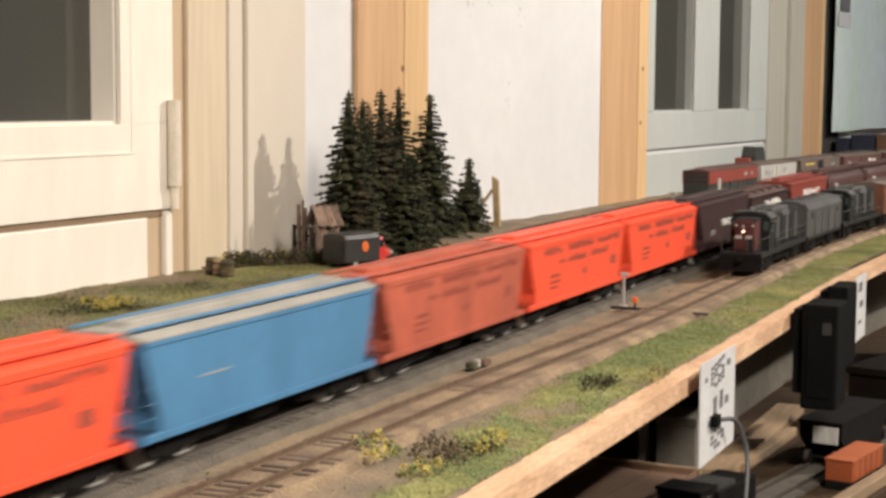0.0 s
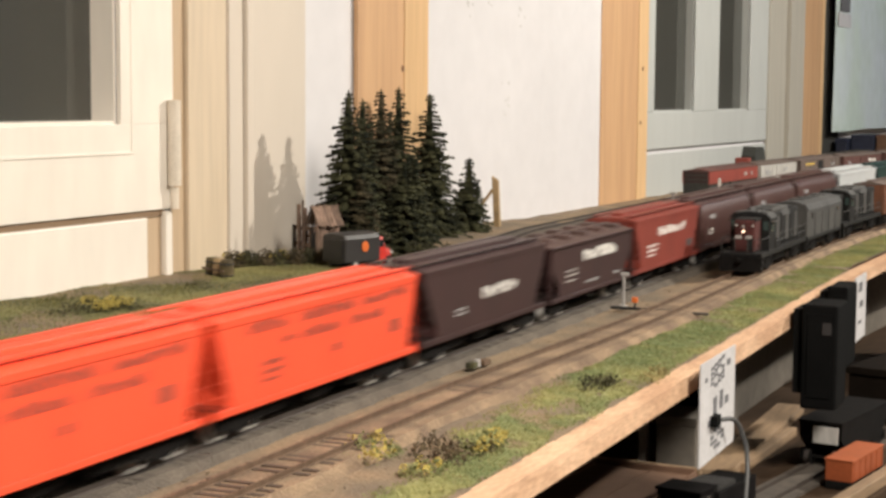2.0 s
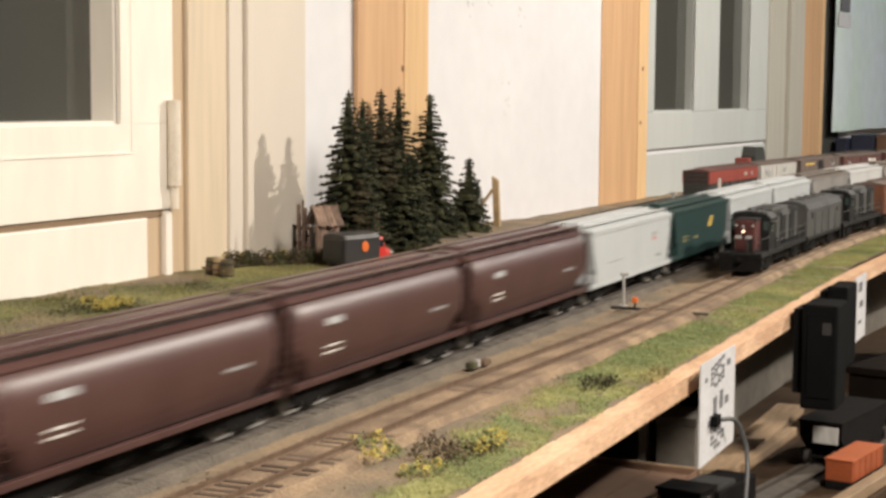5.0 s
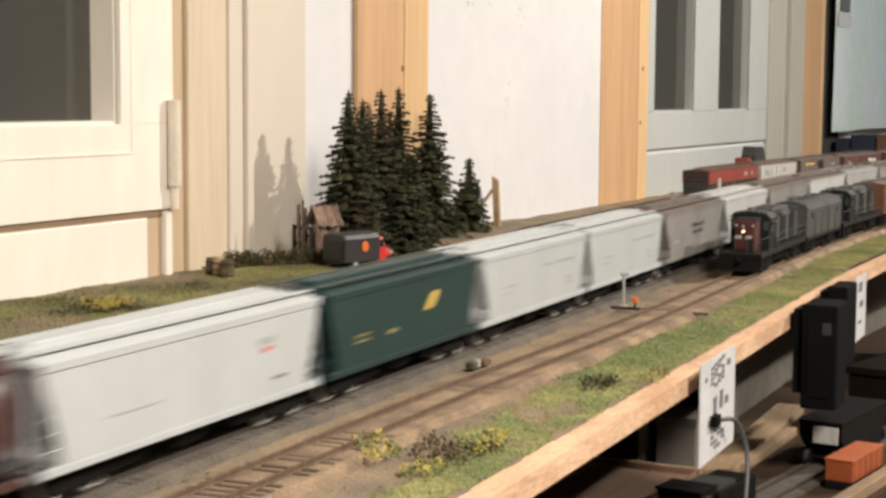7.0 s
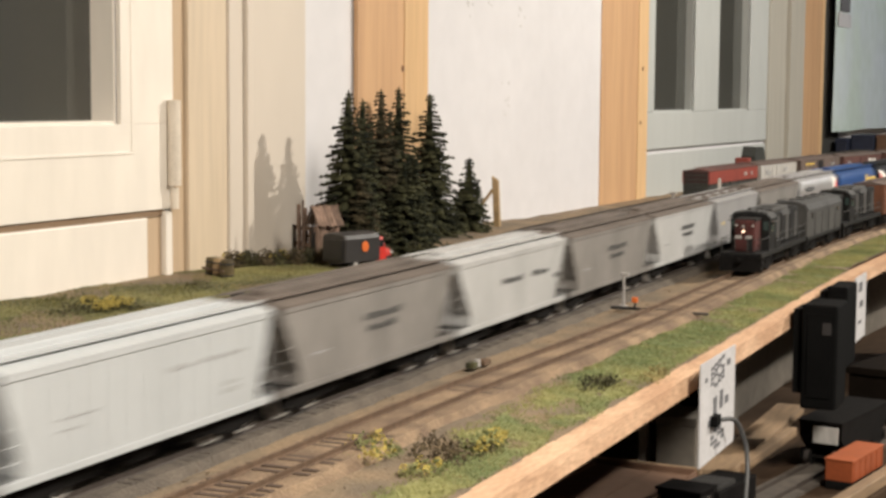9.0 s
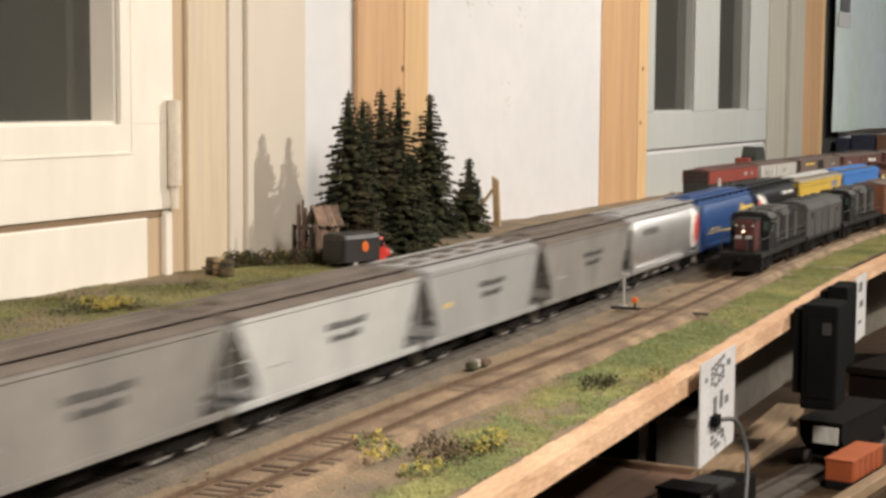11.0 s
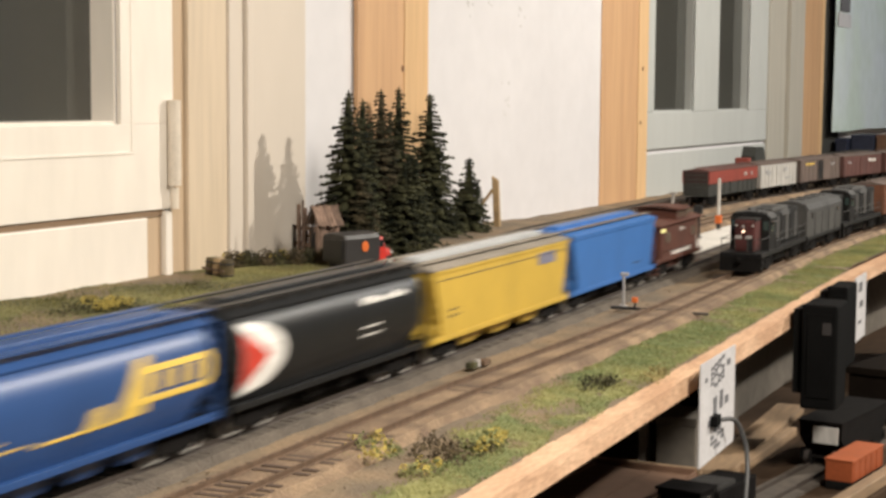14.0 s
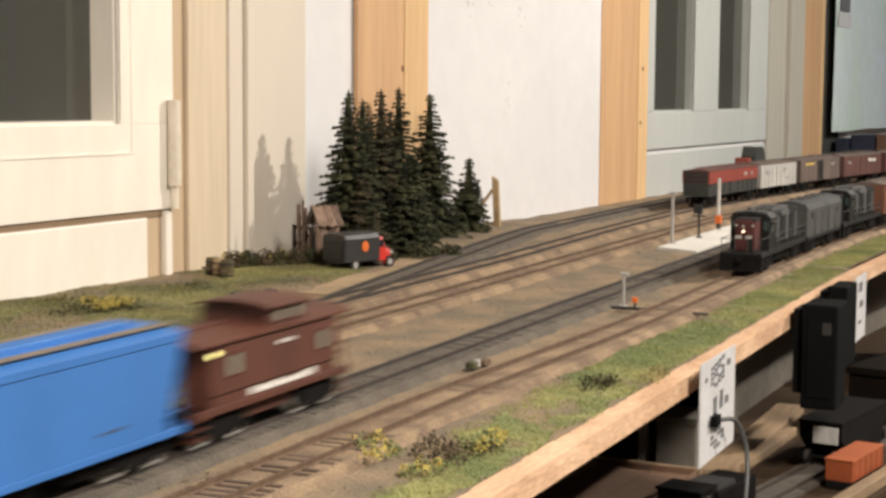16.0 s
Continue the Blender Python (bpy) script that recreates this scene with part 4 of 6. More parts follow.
# ---------------------------------------------------------------- trees and plants
BARK = mat("dark_conifer_bark", (0.055, 0.038, 0.026), 0.9, vary=0.3, scale=200)
NEEDLES = mat("dark_conifer_needles", (0.064, 0.064, 0.032), 0.95, vary=0.5, scale=90, bump=0.6, tint=(0.008, 0.010, 0.006), spec=0.15)
NEEDLES_FAR = mat("olive_conifer_needles", (0.072, 0.058, 0.034), 0.95, vary=0.5, scale=90, bump=0.6, tint=(0.013, 0.015, 0.008), spec=0.15)
GRASS = mat("static_grass", (0.34, 0.325, 0.125), 0.95, vary=0.3, scale=16, bump=0.3, tint=(0.165, 0.20, 0.078))
GRASS_MEADOW = mat("mossy_static_grass", (0.20, 0.195, 0.068), 0.95, vary=0.4, scale=12, bump=0.3, tint=(0.085, 0.088, 0.036))
GRASS_PALE = mat("straw_grass", (0.34, 0.28, 0.12), 0.95, vary=0.3, scale=40, bump=0.3, tint=(0.22, 0.19, 0.08))
MOSS = mat("olive_moss_turf", (0.20, 0.185, 0.066), 0.98, vary=0.4, scale=12, bump=1.0, fine=20, tint=(0.088, 0.080, 0.035))
TURF = mat("green_foam_turf", (0.30, 0.28, 0.11), 0.98, vary=0.3, scale=16, bump=0.8, fine=20, tint=(0.155, 0.18, 0.07))
BUSH = mat("dark_olive_foliage", (0.095, 0.088, 0.036), 0.95, vary=0.5, scale=150, bump=0.8, tint=(0.028, 0.026, 0.013))
BUSH_BROWN = mat("brown_dry_foliage", (0.14, 0.105, 0.055), 0.95, vary=0.5, scale=150, bump=0.8, tint=(0.05, 0.036, 0.02))
FLOWER = mat("yellow_flower_foam", (0.55, 0.43, 0.10), 0.9, vary=0.3, scale=200, bump=0.5)


def conifer_mesh(height, radius, seed, tiers, material, room=9.0):
    """Tiers of drooping, ragged branch tufts round a thin stem; room is the free depth towards the wall."""
    rng = random.Random(seed)
    verts, faces = [], []

    def tuft(p, d, size, droop):
        side = Vector((-d.y, d.x, 0)) * size * rng.uniform(0.45, 0.70)
        tip = p + d * size + Vector((0, 0, -droop * size))
        mid = p + d * size * 0.55 + Vector((0, 0, -droop * size * 0.25))
        i = len(verts)
        verts.extend([p, mid + side, tip, mid - side, mid + Vector((0, 0, size * 0.30)), mid - Vector((0, 0, size * 0.26))])
        faces.extend([(i, i + 1, i + 4), (i + 1, i + 2, i + 4), (i + 2, i + 3, i + 4), (i + 3, i, i + 4), (i, i + 5, i + 1), (i + 1, i + 5, i + 2), (i + 2, i + 5, i + 3), (i + 3, i + 5, i)])
    for k in range(tiers):
        f = max(0.0, min(0.995, (k + rng.uniform(-0.2, 0.2)) / tiers))
        z = height * (0.06 + 0.94 * f)
        reach = radius * (1 - f) ** 0.88 * (0.86 if k % 2 else 1.10) * rng.uniform(0.90, 1.08) + 0.0022
        n = 16 if f < 0.6 else 12
        a0 = rng.uniform(0, 6.28)
        for j in range(n):
            if rng.random() < 0.20:
                continue
            a = a0 + 2 * math.pi * j / n + rng.uniform(-0.3, 0.3)
            d = Vector((math.cos(a), math.sin(a), 0))
            r = reach * rng.uniform(0.7, 1.12)
            droop = 0.16 + 0.18 * (1 - f)
            steps = max(1, int(r / 0.0045))
            for s in range(steps):
                q = (s + 0.3) / steps
                if q < 0.35 and rng.random() < 0.5:
                    continue
                p = Vector((0, 0, z)) + d * r * q + Vector((0, 0, -droop * r * q))
                for turn in (-0.8, 0.0, 0.8) if s else (0.0,):
                    dd = Vector((math.cos(a + turn), math.sin(a + turn), 0))
                    tuft(p, dd, min(0.0052, r * 0.8 + 0.0012) * rng.uniform(0.6, 1.2), droop)
    rings = 26
    first = len(verts)
    for k in range(rings + 1):
        f = k / rings
        for j in range(9):
            a = 2 * math.pi * j / 9 + k * 0.35
            r = (radius * (1 - f) ** 0.88 * 0.27 + 0.0014) * (0.78 if k % 2 else 1.12) * rng.uniform(0.75, 1.2) * (0.15 if k == rings else 1)
            verts.append(Vector((r * math.cos(a), r * math.sin(a), height * (0.05 + 0.95 * f))))
    for k in range(rings):
        for j in range(9):
            a, b = first + 9 * k, first + 9 * (k + 1)
            faces.append((a + j, a + (j + 1) % 9, b + (j + 1) % 9, b + j))
    me = bpy.data.meshes.new("crown")
    me.from_pydata([(max(v.x, -room), v.y, v.z) for v in verts], [], faces)
    me.materials.append(material)
    return me


def conifer(x, y, height, radius, seed, label, material=None, tiers=20):
    z = ground_z(x, y) - 0.001
    tr = thing("conifer_tree", label, "tree", Matrix.Translation((x, y, z)), "model fir trees")
    part("trunk", rod(NB(), (0, 0, 0), (0.0005, 0, height * 0.97), 0.0022, 7, 0.0003), BARK, tr)
    crown = new("crown", conifer_mesh(height, radius, seed, tiers, material or NEEDLES, x + 0.358 - 0.0461 * (y - 0.88) - 0.003))
    crown.parent = tr
    return tr


TALL = "tall dark green model fir in a clump by the wall"
for x, y, h, r, s in ((-0.2805, 1.2510, 0.146, 0.0375, 1), (-0.2855, 1.289, 0.139, 0.030, 2), (-0.3092, 1.3769, 0.1487, 0.034, 3), (-0.3075, 1.4126, 0.1506, 0.034, 4),
                      (-0.3008, 1.4713, 0.1422, 0.038, 5), (-0.262, 1.335, 0.088, 0.028, 7), (-0.245, 1.312, 0.088, 0.023, 8), (-0.262, 1.240, 0.075, 0.026, 9), (-0.250, 1.300, 0.085, 0.026, 10)):
    conifer(x, y, h, r, s, TALL if h > 0.12 else "bushy dark green model fir inside a clump", NEEDLES if s % 3 else NEEDLES_FAR, tiers=36 if h > 0.12 else 26)
conifer(-0.2890, 1.546, 0.0775, 0.0245, 6, "small dark green model fir standing apart", tiers=26)


def clump_mesh(name, pieces, material, seed, size):
    """Many small ragged flakes inside a set of mounds (x, y, z, rx, ry, rz, count)."""
    rng = random.Random(seed)
    verts, faces = [], []
    for cx, cy, cz, rx, ry, rz, count in pieces:
        for _ in range(count):
            while True:
                v = Vector((rng.uniform(-1, 1), rng.uniform(-1, 1), rng.uniform(-0.2, 1)))
                if 0.25 < v.length < 1:
                    break
            p = Vector((cx + v.x * rx, cy + v.y * ry, cz + v.z * rz))
            s = size * rng.uniform(0.5, 1.3)
            i = len(verts)
            for _ in range(4):
                d = Vector((rng.gauss(0, 1), rng.gauss(0, 1), rng.gauss(0, 1)))
                verts.append(p + d.normalized() * s)
            faces.extend([(i, i + 1, i + 2), (i, i + 2, i + 3), (i, i + 3, i + 1), (i + 1, i + 3, i + 2)])
    me = bpy.data.meshes.new(name)
    me.from_pydata([tuple(v) for v in verts], [], faces)
    me.materials.append(material)
    return me


def bush(x, y, rx, ry, rz, count, seed, label, leaf, flower=0, size=0.0010, group=""):
    z = ground_z(x, y) - 0.0005
    b = thing("bush", label, "bush", Matrix.Translation((x, y, z)), group)
    rng = random.Random(seed)
    mounds = [(0, 0, 0, rx, ry, rz, count)] + [(rng.uniform(-0.8, 0.8) * rx, rng.uniform(-0.8, 0.8) * ry, 0, rx * 0.5, ry * 0.5, rz * rng.uniform(0.5, 1.2), count // 4) for _ in range(4)]
    ob = new("foliage", clump_mesh("foliage", mounds, leaf, seed, size))
    ob.parent = b
    if flower:
        fl = [(rng.uniform(-0.9, 0.9) * rx, rng.uniform(-0.9, 0.9) * ry, rz * 0.55, rx * 0.28, ry * 0.28, rz * 0.5, flower // 6) for _ in range(6)]
        ob = new("blossom", clump_mesh("blossom", fl, FLOWER, seed + 1, size * 0.9))
        ob.parent = b
        ob["label"] = "small yellow blossom tufts"
    return b


bush(0.068, 0.575, 0.012, 0.018, 0.009, 300, 1, "low olive bush with yellow blossom beside the siding", TURF, 150)
bush(0.092, 0.592, 0.016, 0.022, 0.008, 420, 2, "low brown bush beside the siding", BUSH_BROWN, 0)
bush(0.102, 0.612, 0.010, 0.018, 0.008, 260, 3, "low bush with yellow blossom near the shelf edge", TURF, 150)
bush(0.096, 0.560, 0.008, 0.010, 0.006, 180, 4, "small tuft with yellow blossom in the grass", TURF, 110)
bush(0.099, 0.770, 0.008, 0.022, 0.006, 300, 5, "dark low bush near the shelf edge", BUSH)
bush(0.116, 0.815, 0.006, 0.020, 0.006, 160, 15, "straw-coloured weed tuft on the shelf edge", GRASS_PALE)
bush(-0.262, 0.860, 0.020, 0.032, 0.009, 650, 6, "low olive bush with yellow blossom in the meadow", BUSH, 800)
bush(-0.318, 0.900, 0.018, 0.030, 0.005, 320, 7, "flat mossy tuft in the meadow", MOSS)
bush(-0.285, 0.995, 0.016, 0.035, 0.005, 320, 8, "flat mossy tuft in the meadow", MOSS)
for i in range(9):
    bush(-0.331 + 0.0095 * i, 1.145 + 0.008 * i, 0.010, 0.012, 0.014, 420, 20 + i, "dark olive shrub in a row before the wall", BUSH if i % 2 else BUSH_BROWN, 40 if i % 3 == 0 else 0, size=0.0014, group="shrubs before the wall")
for i, (x, y, r) in enumerate(((-0.225, 1.290, 0.018), (-0.210, 1.305, 0.012), (-0.305, 1.30, 0.016), (-0.27, 1.27, 0.016), (-0.285, 1.47, 0.014), (-0.316, 1.585, 0.012))):
    bush(x, y, r, r, 0.014, 330, 40 + i, "dark undergrowth at the foot of the firs", BUSH, size=0.0016, group="undergrowth")
bush(-0.112, 3.47, 0.020, 0.020, 0.066, 500, 61, "bright green leafy model bush at the far end", GRASS, size=0.004)
bush(-0.372 + 0.03, 0.72, 0.010, 0.012, 0.016, 200, 60, "tall rust-brown weed by the window", BUSH_BROWN, 30)


def grass_patch(name, label, inside, area, count, material, length, seed):
    """Short blades over an area of ground."""
    rng = random.Random(seed)
    verts, faces = [], []
    x0, x1, y0, y1 = area
    tries = 0
    while len(faces) < count and tries < count * 6:
        tries += 1
        x, y = rng.uniform(x0, x1), rng.uniform(y0, y1)
        if rng.random() > inside(x, y):
            continue
        z = ground_z(x, y) - 0.0003
        a, h, w = rng.uniform(0, 6.28), length * rng.uniform(0.5, 1.3), 0.00038
        lean = Vector((rng.gauss(0, 0.45), rng.gauss(0, 0.45), 1)) * h
        i = len(verts)
        dx, dy = w * math.cos(a), w * math.sin(a)
        verts.extend([(x - dx, y - dy, z), (x + dx, y + dy, z), (x + lean.x, y + lean.y, z + lean.z)])
        faces.append((i, i + 1, i + 2))
    me = bpy.data.meshes.new(name)
    me.from_pydata(verts, [], faces)
    me.materials.append(material)
    return tagged(new(name, me), label, "grass", kind="stuff")


def front_density(x, y):
    e = shelf_x(y)
    n = noise.noise((x * 25, y * 14, 4)) + 0.6 * noise.noise((x * 60, y * 45, 9))
    inner = e - 0.050 + 0.007 * max(0.0, min(1.0, (0.9 - y) / 0.3)) + 0.012 * noise.noise((0, y * 11, 2)) + 0.006 * noise.noise((x * 40, y * 70, 2)) + 0.014 * max(0.0, min(1.0, (0.62 - y) / 0.05))
    if y > 1.0:
        inner = e - 0.042 + 0.005 * noise.noise((x * 40, y * 60, 2))
    outer = e - 0.0012 + 0.004 * noise.noise((3, y * 25, 5))
    if x < inner or x > outer:
        return 0.0
    return max(0.0, min(1.0, 0.84 + 1.1 * n)) * min(1.0, (x - inner) / 0.012) * min(1.0, (outer - x) / 0.005 + 0.35)


def meadow_edge(y):
    """Where the meadow gives way to the yard."""
    return -0.158 - 0.16 * max(0.0, y - 0.80) - 0.04 * max(0.0, y - 1.0)


def meadow_density(x, y):
    if y > 1.22 or x > meadow_edge(y) + 0.010 * noise.noise((x * 30, y * 30, 1)):
        return 0.0
    return max(0.05, min(1.0, 0.55 + 0.9 * noise.noise((x * 16, y * 12, 6))))


grass_patch("grass", "short green static grass along the shelf edge", front_density, (0.06, 0.22, 0.40, 1.95), 110000, GRASS, 0.0012, 1)
# straw tips; the extra ones beyond y 1.05 put brighter far light into colour
grass_patch("grass", "straw-coloured grass tips along the shelf edge, thickened at the far end for its brighter light", lambda x, y: front_density(x, y) * max(0.0, 0.35 + 0.45 * max(0.0, min(1.0, (y - 1.05) / 0.2)) + noise.noise((x * 40, y * 40, 8))), (0.06, 0.22, 0.40, 1.95), 24000, GRASS_PALE, 0.0014, 2)
grass_patch("grass", "short mossy grass of the meadow by the window", meadow_density, (-0.37, -0.14, 0.55, 1.22), 52000, GRASS_MEADOW, 0.0014, 3)
grass_patch("grass", "bright green grass tufts of the meadow", lambda x, y: meadow_density(x, y) * max(0.0, min(1.0, (0.86 - y) / 0.10)) * max(0.0, 0.6 + noise.noise((x * 35, y * 35, 5))), (-0.37, -0.14, 0.55, 0.87), 26000, GRASS, 0.0018, 5)
grass_patch("grass", "straw-coloured grass of the meadow", lambda x, y: meadow_density(x, y) * max(0.0, 0.25 + noise.noise((x * 30, y * 30, 8))), (-0.37, -0.14, 0.55, 1.22), 14000, GRASS_PALE, 0.0018, 4)


def turf_sheet(name, label, inside, area, nx, ny, material, lift):
    """Foam turf laid on the ground where inside() is high."""
    x0, x1, y0, y1 = area
    bm = NB()
    grid = {}
    for i in range(nx + 1):
        for j in range(ny + 1):
            x, y = x0 + (x1 - x0) * i / nx, y0 + (y1 - y0) * j / ny
            if inside(x, y) > 0.42:
                grid[i, j] = bm.verts.new((x, y, ground_z(x, y) + lift + 0.0003 * noise.noise((x * 300, y * 300, 2))))
    for (i, j), v in list(grid.items()):
        c = [grid.get((i + 1, j)), grid.get((i + 1, j + 1)), grid.get((i, j + 1))]
        if all(c):
            bm.faces.new((v, *c))
    ob = part(name, bm, material)
    return tagged(ob, label, "turf", kind="stuff")


turf_sheet("turf", "green foam turf along the shelf edge", front_density, (0.06, 0.22, 0.40, 1.95), 80, 640, TURF, 0.0002)
turf_sheet("turf", "olive foam turf of the meadow", meadow_density, (-0.375, -0.14, 0.50, 1.22), 120, 320, MOSS, 0.0002)
SAND = mat("pale_yellow_sand", (0.37, 0.265, 0.16), 0.95, vary=0.3, scale=30, bump=0.8, fine=20, tint=(0.28, 0.20, 0.12))
ribbon("sand_path", [(on_track("back", s, -0.046 + 0.006 * noise.noise((s * 30, 0, 4)))[:2], on_track("back", s, -0.020 + 0.003 * noise.noise((s * 40, 3, 4)))[:2]) for s in [1.02 + 0.012 * i for i in range(52)]], SAND, -0.009, -0.0040, "pale sandy strip beside the back track")
# stones and crumbs strewn over the open ground
rng = random.Random(5)
verts, faces = [], []
for _ in range(5200):
    x, y = rng.uniform(-0.20, 0.118), rng.uniform(0.42, 1.9)
    if any(abs(x - on_track(k, y)[0]) < 0.017 for k in TRACKS):
        continue
    s, z, i = rng.uniform(0.0002, 0.0006) * (1.6 if rng.random() < 0.04 else 1), ground_z(x, y), len(verts)
    for _ in range(4):
        verts.append((x + rng.gauss(0, s), y + rng.gauss(0, s), z + abs(rng.gauss(0, s))))
    faces.extend([(i, i + 1, i + 2), (i, i + 2, i + 3), (i, i + 3, i + 1), (i + 1, i + 3, i + 2)])
me = bpy.data.meshes.new("gravel")
me.from_pydata(verts, [], faces)
me.materials.append(BALLAST_BROWN)
tagged(new("gravel", me), "loose brown gravel strewn between the tracks", "gravel", kind="stuff")

# ---------------------------------------------------------------- small scenery
WOOD_OLD = mat("weathered_grey_brown_planks", (0.17, 0.11, 0.08), 0.9, vary=0.4, scale=120, bump=0.4)
WOOD_SHINGLE = mat("pinkish_grey_shingle", (0.33, 0.22, 0.165), 0.9, vary=0.45, scale=160, bump=0.5, tint=(0.17, 0.11, 0.08))
WOOD_RAW = mat("unpainted_strip_wood", (0.42, 0.29, 0.15), 0.75, vary=0.3, scale=90, bump=0.2)
WOOD_CRATE = mat("brown_crate_wood", (0.13, 0.095, 0.04), 0.8, vary=0.6, scale=110, bump=0.3)
DARK_GREY = mat("dark_grey_van_paint", (0.028, 0.026, 0.026), 0.5, vary=0.15, scale=60)
VAN_RED = mat("red_cab_paint", (0.55, 0.035, 0.025), 0.4, vary=0.1, scale=60)
ORANGE_PAINT = mat("orange_marker_paint", (0.72, 0.16, 0.03), 0.5, vary=0.15, scale=90)
GREY_METAL = mat("grey_painted_metal", (0.42, 0.40, 0.38), 0.5, vary=0.15, scale=90, metal=0.2)
BLACK_METAL = mat("black_metal", (0.015, 0.015, 0.016), 0.5, vary=0.2, scale=90)
CONCRETE = mat("pale_concrete_pad", (0.62, 0.60, 0.56), 0.85, vary=0.12, scale=30, bump=0.3)
WINDOW_DARK = mat("dark_window_glazing", (0.02, 0.022, 0.025), 0.15, vary=0.1, scale=50)

# delivery van with a dark box body and red cab, seen parked on the grass
van = thing("delivery_van", "parked vintage van with a dark grey box body and red cab", "van", Matrix.Translation((-0.2385, 1.188, -0.0045)) @ Matrix.Rotation(radians(-18), 4, "Z"))
# local: +y is the van's nose
sec = [(-0.0135, 0.0075), (-0.0138, 0.026), (-0.0118, 0.0292), (-0.006, 0.0306), (0.006, 0.0306), (0.0118, 0.0292), (0.0138, 0.026), (0.0135, 0.0075)]
part("box_body", loft(NB(), [[(x * k, y, 0.0075 + (z - 0.0075) * k2) for x, z in sec] for y, k, k2 in ((-0.030, 0.94, 0.96), (-0.0285, 1, 1), (0.009, 1, 1), (0.010, 0.96, 0.97))]), DARK_GREY, van)
part("rear_door", box(NB(), -0.0105, 0.0105, -0.0312, -0.0300, 0.0095, 0.0255, 0.0004), BLACK_METAL, van)
part("cab", loft(NB(), [[(-0.011 * w, y, 0.0065), (-0.011 * w, y, h * 0.75), (-0.009 * w, y, h), (0.009 * w, y, h), (0.011 * w, y, h * 0.75), (0.011 * w, y, 0.0065)] for y, w, h in ((0.010, 1, 0.0255), (0.0175, 1, 0.0255), (0.0205, 0.98, 0.0165), (0.0275, 0.80, 0.0150), (0.0285, 0.72, 0.0125))]), VAN_RED, van)
part("windscreen", loft(NB(), [[(-0.0085, 0.01785, 0.0245), (0.0085, 0.01785, 0.0245)], [(-0.0090, 0.0206, 0.0170), (0.0090, 0.0206, 0.0170)]], cap=False, closed=False), WINDOW_DARK, van)
for sx in (-1, 1):
    part("side_window", box(NB(), *sorted((sx * 0.0102, sx * 0.0112)), 0.0115, 0.0165, 0.0175, 0.0235), WINDOW_DARK, van)
    part("fender", loft(NB(), [[(sx * (0.0095 + 0.0035 * c), 0.0225 + 0.0062 * math.cos(a), 0.0035 + 0.0062 * math.sin(a)) for c, a in ((0, t), (1, t))] for t in [math.pi * i / 8 for i in range(9)]], cap=False, closed=False), VAN_RED, van)
    part("running_board", box(NB(), *sorted((sx * 0.009, sx * 0.0125)), 0.004, 0.017, 0.0050, 0.0062), BLACK_METAL, van)
    d = [(sx * 0.01395, -0.008 + 0.0040 * math.cos(a), 0.0195 + 0.0046 * math.sin(a)) for a in [math.pi * i / 4 for i in range(8)]]
    part("emblem_panel", loft(NB(), [d, [(x + sx * 0.0003, y, z) for x, y, z in d]]), ORANGE_PAINT, van, "orange-red round emblem")
    for y in (-0.018, 0.0225):
        w = part("wheel", rod(NB(), (sx * 0.0095, y, 0.0050), (sx * 0.0128, y, 0.0050), 0.0050, 16), BLACK_METAL, van)
        part("hub", rod(NB(), (sx * 0.0126, y, 0.0050), (sx * 0.0132, y, 0.0050), 0.0026, 12), GREY_METAL, w)
    part("headlight", rod(NB(), (sx * 0.0085, 0.0270, 0.0120), (sx * 0.0085, 0.0290, 0.0120), 0.0016, 10), GREY_METAL, van)
part("bumper", box(NB(), -0.0115, 0.0115, 0.0292, 0.0302, 0.0050, 0.0068, 0.0003), GREY_METAL, van)
part("chassis", box(NB(), -0.007, 0.007, -0.029, 0.028, 0.0055, 0.0077), BLACK_METAL, van)

# weathered shack beneath the firs
shack = thing("wooden_shack", "tumbledown weathered plank shack under the firs", "shed", Matrix.Translation((-0.2800, 1.2050, -0.004)) @ Matrix.Rotation(radians(-28), 4, "Z") @ Matrix.Diagonal((0.64, 0.64, 0.98, 1.0)))
rng = random.Random(11)
for side in (-1, 1):
    for i in range(9):
        y = -0.016 + 0.0036 * i
        x0 = side * 0.011
        part("plank", box(NB(), x0 - 0.0006, x0 + 0.0006, y, y + 0.0031, 0.0, 0.034 + rng.uniform(-0.006, 0.002)), rng.choice((WOOD_OLD, WOOD_OLD, WOOD_SHINGLE)), shack)
for i in range(6):
    x = -0.011 + 0.0038 * i
    part("plank", box(NB(), x, x + 0.0032, -0.0170, -0.0158, 0.0, 0.034 + rng.uniform(-0.010, 0.004)), rng.choice((WOOD_OLD, WOOD_SHINGLE, BLACK_METAL)), shack)
for side in (-1, 1):
    for i in range(10):
        y = -0.020 + 0.0041 * i
        a = [(0, y, 0.0480), (0, y + 0.0038, 0.0480), (side * 0.0165, y + 0.0038, 0.0320), (side * 0.0165, y, 0.0320)]
        lift = rng.uniform(0, 0.0018)
        part("roof_board", loft(NB(), [[(x, yy, z + lift) for x, yy, z in a], [(x, yy, z + lift + 0.0008) for x, yy, z in a]]), rng.choice((WOOD_SHINGLE, WOOD_SHINGLE, WOOD_OLD)), shack)
part("post", box(NB(), -0.0165, -0.0145, -0.024, -0.022, 0.0, 0.054), WOOD_OLD, shack)
part("post", box(NB(), 0.0145, 0.0165, -0.024, -0.022, 0.0, 0.040), WOOD_OLD, shack)
